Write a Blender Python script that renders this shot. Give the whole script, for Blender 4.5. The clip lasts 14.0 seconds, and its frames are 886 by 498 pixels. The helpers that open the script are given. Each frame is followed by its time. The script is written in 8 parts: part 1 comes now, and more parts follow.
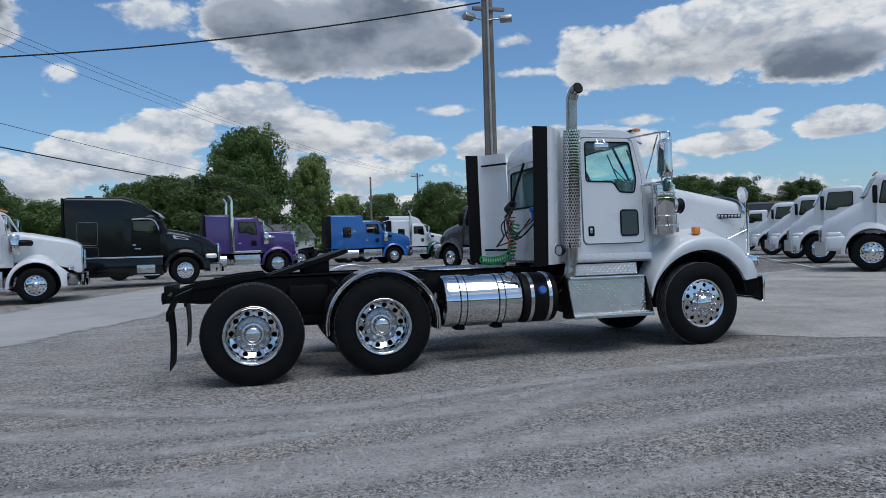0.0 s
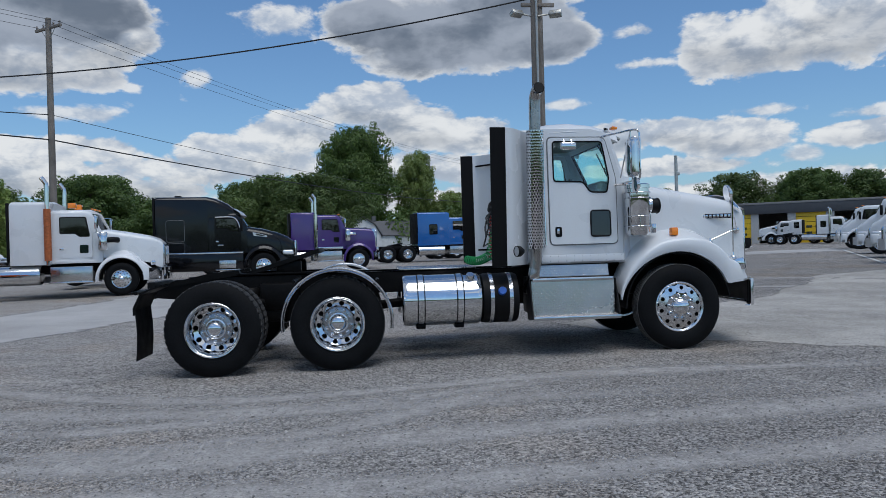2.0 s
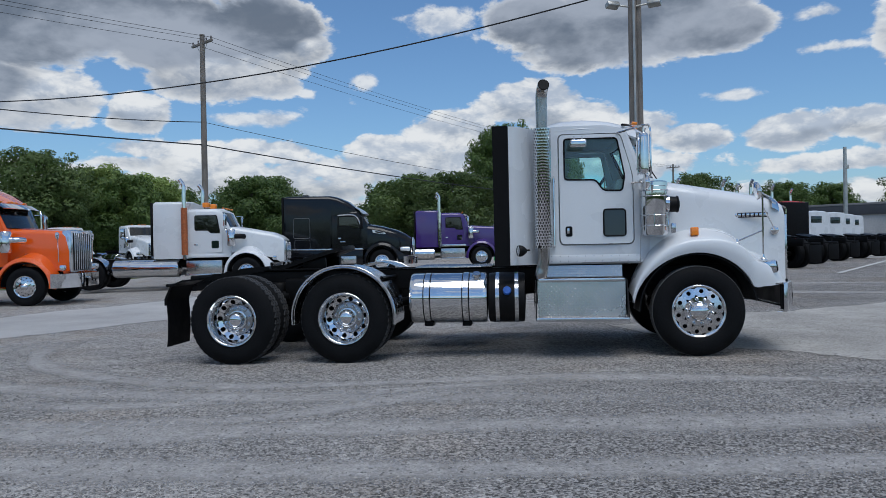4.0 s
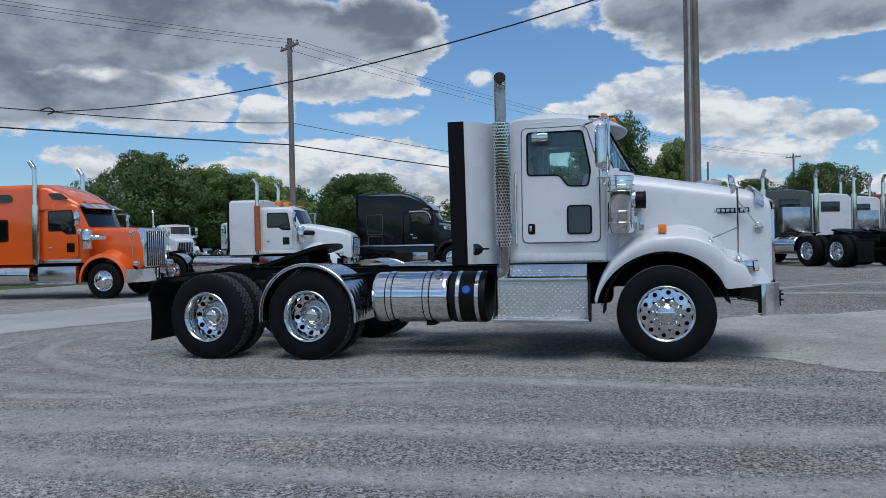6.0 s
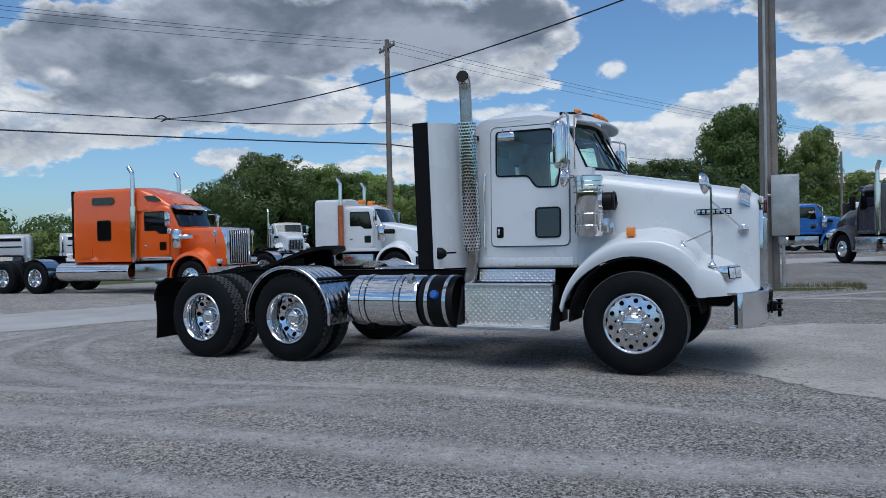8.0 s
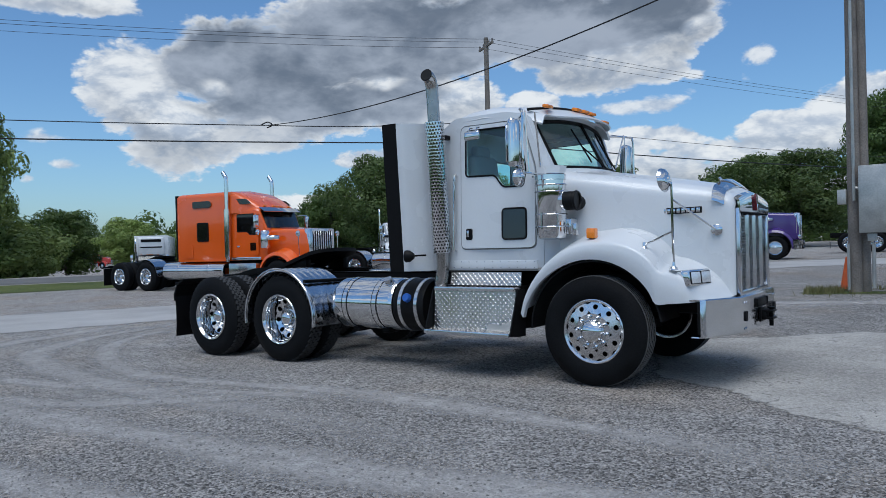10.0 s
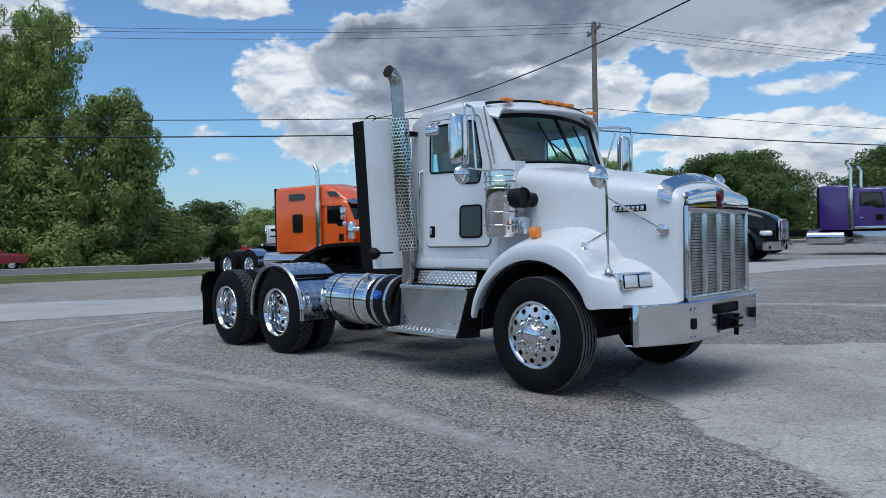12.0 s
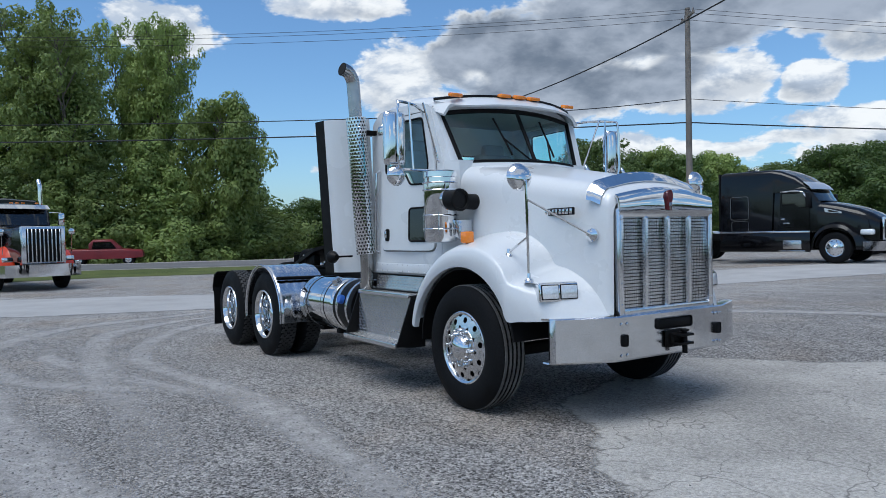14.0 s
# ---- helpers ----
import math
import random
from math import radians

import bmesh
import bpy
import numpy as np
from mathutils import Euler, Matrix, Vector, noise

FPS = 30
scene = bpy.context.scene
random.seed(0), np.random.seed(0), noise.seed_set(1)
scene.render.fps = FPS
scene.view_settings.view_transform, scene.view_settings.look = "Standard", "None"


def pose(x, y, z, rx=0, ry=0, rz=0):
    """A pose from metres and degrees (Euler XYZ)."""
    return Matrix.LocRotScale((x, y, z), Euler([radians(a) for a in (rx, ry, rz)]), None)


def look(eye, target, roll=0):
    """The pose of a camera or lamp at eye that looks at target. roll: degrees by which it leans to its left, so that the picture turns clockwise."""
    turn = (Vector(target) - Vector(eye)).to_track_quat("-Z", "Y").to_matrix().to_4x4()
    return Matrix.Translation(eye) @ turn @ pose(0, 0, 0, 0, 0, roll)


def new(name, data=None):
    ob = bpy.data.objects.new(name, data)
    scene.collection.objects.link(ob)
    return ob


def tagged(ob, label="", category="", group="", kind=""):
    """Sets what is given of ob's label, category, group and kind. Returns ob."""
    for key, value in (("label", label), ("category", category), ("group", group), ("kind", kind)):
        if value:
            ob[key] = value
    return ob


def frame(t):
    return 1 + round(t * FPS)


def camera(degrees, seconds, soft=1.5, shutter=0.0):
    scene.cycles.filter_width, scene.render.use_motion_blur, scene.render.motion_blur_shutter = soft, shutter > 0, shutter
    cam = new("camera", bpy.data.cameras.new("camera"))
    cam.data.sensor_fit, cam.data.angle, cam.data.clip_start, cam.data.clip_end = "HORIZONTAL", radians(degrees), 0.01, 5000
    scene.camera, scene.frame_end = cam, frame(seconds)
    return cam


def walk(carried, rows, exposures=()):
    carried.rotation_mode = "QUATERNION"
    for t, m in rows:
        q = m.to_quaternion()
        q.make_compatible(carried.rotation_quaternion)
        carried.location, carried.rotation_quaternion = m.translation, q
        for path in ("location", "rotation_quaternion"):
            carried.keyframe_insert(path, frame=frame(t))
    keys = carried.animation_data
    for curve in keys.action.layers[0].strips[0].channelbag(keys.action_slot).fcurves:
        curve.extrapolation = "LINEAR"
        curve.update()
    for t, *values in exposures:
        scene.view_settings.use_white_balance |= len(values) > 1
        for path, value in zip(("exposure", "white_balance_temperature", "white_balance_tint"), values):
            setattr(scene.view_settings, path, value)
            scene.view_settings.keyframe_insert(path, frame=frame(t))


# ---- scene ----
cam = camera(62.6, 14.0, soft=0.5)
PATH = [
    (0, (-5.445, -9.096, 1.331), (-4.935, -7.162, 1.323), -1.8),
    (0.5, (-5.01, -9.213, 1.33), (-4.584, -7.259, 1.321), -1.8),
    (1, (-4.589, -9.373, 1.36), (-4.241, -7.403, 1.35), -1.7),
    (1.5, (-4.142, -9.444, 1.342), (-3.863, -7.463, 1.33), -1.7),
    (2, (-3.708, -9.563, 1.333), (-3.506, -7.573, 1.323), -1.6),
    (2.5, (-3.309, -9.656, 1.334), (-3.223, -7.658, 1.326), -1.5),
    (3, (-2.831, -9.683, 1.323), (-2.867, -7.683, 1.316), -1.3),
    (5.3, (-0.791, -9.484, 1.305), (-1.224, -7.532, 1.294), -1.2),
    (5.5, (-0.61, -9.376, 1.316), (-1.074, -7.43, 1.304), -1.2),
    (6, (-0.175, -9.203, 1.31), (-0.716, -7.278, 1.296), -1.2),
    (6.5, (0.241, -9.036, 1.325), (-0.389, -7.138, 1.312), -1.2),
    (7, (0.665, -8.79, 1.35), (-0.035, -6.917, 1.336), -1.2),
    (7.5, (1.07, -8.624, 1.367), (0.292, -6.781, 1.349), -1.2),
    (8, (1.46, -8.402, 1.359), (0.588, -6.603, 1.341), -1.2),
    (8.2, (1.613, -8.32, 1.379), (0.704, -6.538, 1.359), -1.2),
    (10.3, (3.095, -7.182, 1.362), (1.869, -5.602, 1.343), -1.3),
    (10.5, (3.229, -7.069, 1.353), (1.975, -5.511, 1.33), -1.1),
    (11, (3.529, -6.74, 1.381), (2.199, -5.247, 1.352), -1.2),
    (11.5, (3.898, -6.44, 1.404), (2.491, -5.019, 1.373), -1.3),
    (12, (4.187, -6.058, 1.416), (2.72, -4.699, 1.379), -1.3),
    (12.5, (4.428, -5.705, 1.417), (2.916, -4.396, 1.38), -1.2),
    (13, (4.655, -5.337, 1.465), (3.077, -4.109, 1.42), -1.4),
    (13.5, (4.772, -4.943, 1.46), (3.146, -3.779, 1.413), -1.3),
    (14, (4.895, -4.578, 1.455), (3.235, -3.464, 1.414), -1.2),
]
walk(cam, [(t, look(eye, target, roll)) for t, eye, target, roll in PATH], exposures=[(0.0, -0.07, 6170, 9), (7.0, 0.0, 6080, 9), (10.5, 0.05, 6000, 8), (14.0, 0.25, 6060, 8)])

# ---- light ----
SUN_AZ, SUN_EL = radians(-68), radians(66)   # the sun stands behind the camera, ahead of the truck's nose
sun_way = Vector((math.cos(SUN_AZ) * math.cos(SUN_EL), math.sin(SUN_AZ) * math.cos(SUN_EL), math.sin(SUN_EL)))


def build_world():
    w = bpy.data.worlds.new("sky")
    scene.world = w
    w.use_nodes = True
    nt = w.node_tree
    nt.nodes.clear()
    N, L = nt.nodes.new, nt.links.new

    def math_node(op, a, b=None, c=None, clamp=False):
        n = N("ShaderNodeMath")
        n.operation, n.use_clamp = op, clamp
        for k, v in enumerate((a, b, c)):
            if v is None:
                continue
            if isinstance(v, (int, float)):
                n.inputs[k].default_value = v
            else:
                L(v, n.inputs[k])
        return n.outputs[0]

    def ramp(v, lo, hi):
        n = N("ShaderNodeMapRange")
        n.interpolation_type = "SMOOTHSTEP"
        L(v, n.inputs[0])
        n.inputs[1].default_value, n.inputs[2].default_value = lo, hi
        return n.outputs[0]

    def mixc(f, a, b):
        n = N("ShaderNodeMix")
        n.data_type = "RGBA"
        L(f, n.inputs[0])
        for k, v in ((6, a), (7, b)):
            if isinstance(v, tuple):
                n.inputs[k].default_value = (*v, 1)
            else:
                L(v, n.inputs[k])
        return n.outputs[2]

    sky = N("ShaderNodeTexSky")
    sky.sky_type, sky.sun_disc = "NISHITA", False
    sky.sun_elevation, sky.sun_rotation = SUN_EL, math.pi / 2 - SUN_AZ
    sky.air_density, sky.dust_density, sky.ozone_density = 1.0, 1.0, 2.0
    tc = N("ShaderNodeTexCoord")
    sep = N("ShaderNodeSeparateXYZ")
    L(tc.outputs["Generated"], sep.inputs[0])
    z = math_node("MAXIMUM", sep.outputs[2], 0.0)
    den = math_node("ADD", z, 0.16)
    comb = N("ShaderNodeCombineXYZ")
    L(math_node("DIVIDE", sep.outputs[0], den), comb.inputs[0])
    L(math_node("DIVIDE", sep.outputs[1], den), comb.inputs[1])
    comb.inputs[2].default_value = CLOUD_SEED

    def noise_at(vec, scale, detail, rough, distort=0.0):
        n = N("ShaderNodeTexNoise")
        L(vec, n.inputs["Vector"])
        n.inputs["Scale"].default_value, n.inputs["Detail"].default_value = scale, detail
        n.inputs["Roughness"].default_value, n.inputs["Distortion"].default_value = rough, distort
        return n.outputs[0]

    flat = comb.outputs[0]
    # billows: noise on the direction itself, taller than wide near the horizon
    stretch = N("ShaderNodeMapping")
    stretch.inputs["Scale"].default_value = (1, 1, 1.9)
    stretch.inputs["Location"].default_value = (CLOUD_SEED, 0, 0)
    L(tc.outputs["Generated"], stretch.inputs[0])
    wide = noise_at(flat, 0.62, 3, 0.5)

    def puffs(vec):
        """Cauliflower heads: rounded cells inside rounded cells."""
        n = N("ShaderNodeTexVoronoi")
        n.feature, n.normalize = "SMOOTH_F1", True
        L(vec, n.inputs["Vector"])
        n.inputs["Scale"].default_value, n.inputs["Detail"].default_value, n.inputs["Roughness"].default_value = 24.0, 3.0, 0.6
        n.inputs["Smoothness"].default_value = 0.28
        return math_node("SUBTRACT", 0.27, n.outputs["Distance"])

    def shifted(vec, by):
        n = N("ShaderNodeVectorMath")
        n.operation = "ADD"
        L(vec, n.inputs[0])
        n.inputs[1].default_value = by
        return n.outputs[0]
    wob = N("ShaderNodeTexNoise")
    wob.inputs["Scale"].default_value, wob.inputs["Detail"].default_value = 14.0, 4.0
    L(stretch.outputs[0], wob.inputs["Vector"])
    wsc, wad = N("ShaderNodeVectorMath"), N("ShaderNodeVectorMath")
    wsc.operation, wad.operation = "SCALE", "ADD"
    wsc.inputs["Scale"].default_value = 0.05
    L(wob.outputs["Color"], wsc.inputs[0])
    L(stretch.outputs[0], wad.inputs[0])
    L(wsc.outputs[0], wad.inputs[1])
    fine = noise_at(flat, 2.3, 8, 0.56, 0.2)
    sky_way = [tc.outputs["Generated"]]

    def nudged(vec, value):
        """The same direction but for a hair's breadth."""
        n = N("ShaderNodeVectorMath")
        n.operation = "MULTIPLY_ADD"
        c = N("ShaderNodeCombineXYZ")
        L(value, c.inputs[0])
        L(c.outputs[0], n.inputs[0])
        n.inputs[1].default_value = (1e-6, 0, 0)
        L(vec, n.inputs[2])
        return n.outputs[0]
    # named cloud banks, each a soft ball of directions: azimuth, elevation, half width and half height in degrees
    def banks(rows, weight):
        total, lean = None, None
        for i, (az, el, wa, we) in enumerate(rows):
            if i % 12 == 0:      # taken dozen by dozen, each hung on the one before
                sky_way[0] = sky_way[0] if total is None else nudged(sky_way[0], total)
            mp, gt = N("ShaderNodeMapping"), N("ShaderNodeTexGradient")
            mp.vector_type, gt.gradient_type = "TEXTURE", "SPHERICAL"
            c = Vector((math.cos(radians(az)) * math.cos(radians(el)), math.sin(radians(az)) * math.cos(radians(el)), math.sin(radians(el))))
            mp.inputs["Location"].default_value = c
            mp.inputs["Rotation"].default_value = (0, -radians(el), radians(az))
            mp.inputs["Scale"].default_value = (0.8, 1.35 * math.sin(radians(wa)), 1.35 * math.sin(radians(we)))
            L(sky_way[0], mp.inputs[0])
            L(mp.outputs[0], gt.inputs[0])
            here = math_node("MULTIPLY", gt.outputs["Fac"], weight)
            cut = N("ShaderNodeSeparateXYZ")
            L(mp.outputs[0], cut.inputs[0])
            tilt = math_node("MULTIPLY", here, cut.outputs[2])
            total = here if total is None else math_node("MAXIMUM", total, here)
            lean = tilt if lean is None else math_node("ADD", lean, tilt)
        sky_way[0] = nudged(sky_way[0], lean)
        return total, lean
    heavy, heavy_v = banks(DARK_CLOUDS, 1.5)
    white, white_v = banks(EAST_CLOUDS + WEST_CLOUDS, 1.2)
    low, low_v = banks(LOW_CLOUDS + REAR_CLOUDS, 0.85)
    thin, thin_v = banks(WISPS, 0.95)

    def lumps(vec, warped):
        v = math_node("MULTIPLY", math_node("SUBTRACT", noise_at(vec, 9.0, 12, 0.62, 0.25), 0.5), 1.15)
        return math_node("ADD", v, math_node("MULTIPLY", puffs(warped), 0.75))
    lump = lumps(stretch.outputs[0], wad.outputs[0])
    up = (0.004, -0.010, 0.030)
    lump_up = lumps(shifted(stretch.outputs[0], up), shifted(wad.outputs[0], up))
    # cover above the view, added thick to whiten what chrome and paint mirror
    free = math_node("MULTIPLY", math_node("MULTIPLY", math_node("SUBTRACT", wide, 0.30), 1.7), ramp(z, 0.33, 0.42))
    main = math_node("MAXIMUM", math_node("MAXIMUM", heavy, white), math_node("MAXIMUM", low, free))
    body = math_node("ADD", math_node("SUBTRACT", main, 0.34), lump)
    wisp = math_node("ADD", math_node("SUBTRACT", thin, 0.36), math_node("MULTIPLY", lump, 1.5))
    cover = math_node("MAXIMUM", ramp(body, -0.03, 0.13), math_node("MULTIPLY", ramp(wisp, -0.02, 0.34), 0.9))
    # tops catch the light, undersides and thick middles lie in grey
    height = math_node("DIVIDE", math_node("ADD", heavy_v, math_node("ADD", white_v, low_v)), math_node("ADD", math_node("ADD", heavy, math_node("ADD", white, low)), 0.05))
    under = ramp(math_node("MULTIPLY", math_node("ADD", height, math_node("MULTIPLY", lump, 0.9)), -1.0), -0.22, 0.40)
    share = ramp(math_node("SUBTRACT", heavy, math_node("MAXIMUM", white, low)), -0.34, 0.10)
    deep = ramp(body, 0.0, 0.34)
    slope = math_node("ADD", math_node("SUBTRACT", lump, lump_up), math_node("MULTIPLY", math_node("SUBTRACT", fine, 0.5), 0.18))
    relief = ramp(slope, -0.20, 0.17)
    swell = noise_at(stretch.outputs[0], 5.5, 4, 0.5, 0.2)
    swell_up = noise_at(shifted(stretch.outputs[0], (0.01, -0.02, 0.075)), 5.5, 4, 0.5, 0.2)
    roll = ramp(math_node("ADD", math_node("SUBTRACT", swell, swell_up), math_node("MULTIPLY", slope, 0.35)), -0.20, 0.20)
    dark = math_node("MULTIPLY", deep, math_node("ADD", math_node("MULTIPLY", share, 0.97), math_node("MULTIPLY", math_node("SUBTRACT", 1.0, share), math_node("MULTIPLY", under, 0.5))))
    bright = mixc(relief, (4.3, 4.75, 5.45), (7.7, 7.6, 7.4))
    grey = mixc(roll, (1.25, 1.5, 1.9), (3.3, 3.6, 4.15))
    cloud = mixc(dark, bright, grey)
    skyblue = N("ShaderNodeMix")
    skyblue.data_type, skyblue.blend_type = "RGBA", "MULTIPLY"
    skyblue.inputs[0].default_value = 1.0
    L(sky.outputs[0], skyblue.inputs[6])
    skyblue.inputs[7].default_value = (*SKY_TINT, 1)
    out = mixc(math_node("MULTIPLY", cover, 0.96), skyblue.outputs[2], cloud)
    bg = N("ShaderNodeBackground")
    L(out, bg.inputs[0])
    bg.inputs[1].default_value = 0.107
    o = N("ShaderNodeOutputWorld")
    L(bg.outputs[0], o.inputs[0])


CLOUD_SEED, SKY_TINT = 3.7, (0.80, 1.0, 1.14)
DARK_CLOUDS = [(81.7, 16.3, 8.8, 3.3), (89.4, 17.2, 3.9, 2.0), (75.5, 15.2, 4.0, 1.8), (47.3, 12.2, 4.5, 2.0), (116.9, 15.6, 7.2, 2.9), (110.0, 16.4, 4.6, 2.7), (141.4, 13.8, 6.8, 3.3), (131.3, 15.7, 8.5, 3.8), (121.9, 16.2, 8.8, 3.1), (110.4, 16.4, 4.9, 2.0), (126.0, 15.0, 5.1, 2.7), (137.6, 10.6, 7.9, 2.2), (129.6, 11.1, 5.4, 2.0), (137.5, 14.0, 6.0, 2.6)]
EAST_CLOUDS = [(95.8, 8.9, 4.0, 1.8), (89.6, 10.9, 4.5, 1.7), (86.3, 9.4, 4.4, 2.0), (81.9, 8.5, 3.5, 1.6), (77.5, 7.6, 3.1, 1.2), (61.3, 13.8, 3.0, 2.7), (54.4, 15.6, 8.2, 1.6), (49.3, 15.0, 4.7, 1.8), (46.4, 7.7, 2.9, 1.2), (53.9, 6.9, 3.5, 1.0), (71.0, 7.5, 3.5, 1.5), (66.1, 7.9, 4.4, 1.2), (106.9, 15.2, 2.3, 1.4), (114.0, 13.8, 2.9, 1.3), (109.7, 12.5, 2.7, 1.2), (62.5, 7.2, 4.3, 1.8), (63.8, 14.0, 2.4, 2.7), (54.0, 14.2, 8.6, 3.0), (47.0, 14.8, 5.0, 3.0)]
WEST_CLOUDS = [(125.9, 10.5, 4.8, 2.7), (130.5, 12.1, 3.0, 1.8), (143.2, 12.2, 2.8, 2.0), (145.3, 8.0, 2.9, 2.1), (109.1, 14.3, 3.1, 2.2), (138.5, 9.4, 3.7, 1.3), (149.0, 11.9, 3.5, 4.0), (145.6, 8.5, 4.9, 3.1), (139.4, 9.7, 4.9, 2.7), (124.4, 10.9, 3.6, 2.3), (114.6, 12.7, 5.1, 2.0), (119.0, 10.0, 2.5, 1.8), (166.7, 15.1, 4.4, 2.2), (154.0, 17.2, 5.6, 1.2), (114.7, 6.5, 5.1, 1.8)]
LOW_CLOUDS = [(103.4, 6.2, 10.3, 2.2), (105.9, 4.4, 7.7, 1.8), (82.5, 5.9, 8.4, 1.6), (118.1, 7.5, 6.3, 1.2), (110.3, 7.4, 7.1, 1.2), (100.7, 7.7, 5.2, 1.2), (111.5, 5.3, 12.5, 1.6), (131.5, 6.5, 4.3, 1.2), (124.7, 5.8, 4.4, 0.8), (97.9, 6.5, 6.3, 2.0), (89.1, 6.0, 5.2, 1.8), (128.2, 5.8, 6.9, 1.1), (120.2, 6.5, 4.9, 0.9), (67.2, 5.4, 10.2, 1.0), (90.0, 3.5, 30.0, 1.6), (130.0, 3.2, 16.0, 1.4), (58.0, 3.4, 16.0, 1.5)]
# unseen banks outside the view, added so the chrome mirrors white cloud
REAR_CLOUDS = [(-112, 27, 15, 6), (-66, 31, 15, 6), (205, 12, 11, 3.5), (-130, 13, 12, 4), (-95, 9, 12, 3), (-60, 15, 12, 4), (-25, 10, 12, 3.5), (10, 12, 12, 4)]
WISPS = [(68.1, 13.1, 3.3, 0.6), (74.6, 10.5, 2.2, 0.6), (69.3, 15.4, 2.6, 0.8), (65.5, 13.8, 1.8, 0.5), (60.2, 9.0, 3.2, 0.6), (53.1, 8.2, 3.7, 0.6), (57.9, 5.7, 1.8, 0.8), (50.9, 8.8, 1.3, 0.4), (96.7, 17.0, 3.9, 1.6), (102.7, 12.8, 1.3, 0.8), (107.0, 11.9, 1.0, 0.5), (106.1, 15.8, 2.0, 1.8), (110.2, 9.9, 2.4, 0.7), (112.3, 9.8, 2.9, 0.7), (155.1, 8.1, 2.7, 0.7), (153.5, 6.2, 1.5, 0.6), (155.8, 5.2, 0.7, 0.5)]
build_world()
sun_data = bpy.data.lights.new("sun", "SUN")
sun_data.energy, sun_data.angle, sun_data.color = 1.85, radians(42), (1.0, 0.97, 0.93)
sun = new("sun", sun_data)
sun.matrix_world = look(sun_way * 200, (0, 0, 0))

# ---- materials ----
def surface(name, base, rough=0.5, metal=0.0, grain=(40, 0.08), stain=(2.5, 0.12), bump=(0, 0), coat=0.0, tone=None, vary=0.0, spec=0.5):
    """A node material: base colour, varied at two scales (grain and stain: scale per metre, amount), relief, and clear coat."""
    m = bpy.data.materials.new(name)
    m.use_nodes = True
    nt = m.node_tree
    b = nt.nodes["Principled BSDF"]
    N, L = nt.nodes.new, nt.links.new
    tc = N("ShaderNodeTexCoord")
    b.inputs["Metallic"].default_value = metal
    b.inputs["Specular IOR Level"].default_value = spec
    b.inputs["Coat Weight"].default_value, b.inputs["Coat Roughness"].default_value = coat, 0.04

    def noisy(scale, detail):
        n = N("ShaderNodeTexNoise")
        L(tc.outputs["Object"], n.inputs["Vector"])
        n.inputs["Scale"].default_value, n.inputs["Detail"].default_value = scale, detail
        return n.outputs[0]

    def rng(v, lo, hi):
        n = N("ShaderNodeMapRange")
        L(v, n.inputs[0])
        n.inputs[1].default_value, n.inputs[2].default_value = 0.3, 0.7
        n.inputs[3].default_value, n.inputs[4].default_value = lo, hi
        return n.outputs[0]

    def mul(a, c):
        n = N("ShaderNodeMath")
        n.operation = "MULTIPLY"
        L(a, n.inputs[0])
        if isinstance(c, float):
            n.inputs[1].default_value = c
        else:
            L(c, n.inputs[1])
        return n.outputs[0]
    st = noisy(stain[0], 5)
    gr = noisy(grain[0], 4)
    v = mul(rng(gr, 1 - grain[1], 1 + grain[1]), rng(st, 1 - stain[1], 1 + stain[1]))
    if vary:
        oi = N("ShaderNodeObjectInfo")
        n = N("ShaderNodeMapRange")
        L(oi.outputs["Random"], n.inputs[0])
        n.inputs[3].default_value, n.inputs[4].default_value = 1 - vary, 1 + vary
        v = mul(v, n.outputs[0])
    mix = N("ShaderNodeMix")
    mix.data_type = "RGBA"
    mix.inputs[6].default_value = (*(tone or base), 1)
    mix.inputs[7].default_value = (*base, 1)
    L(st, mix.inputs[0])
    hs = N("ShaderNodeHueSaturation")
    L(mix.outputs[2], hs.inputs["Color"])
    L(v, hs.inputs["Value"])
    L(hs.outputs[0], b.inputs["Base Color"])
    L(rng(st, max(0.02, rough - 0.06 - rough * 0.15), rough + 0.06 * min(1, rough * 3)), b.inputs["Roughness"])
    if bump[1]:
        bn = N("ShaderNodeBump")
        bn.inputs["Strength"].default_value, bn.inputs["Distance"].default_value = bump[1], 0.01
        L(noisy(bump[0], 4), bn.inputs["Height"])
        L(bn.outputs[0], b.inputs["Normal"])
    return m


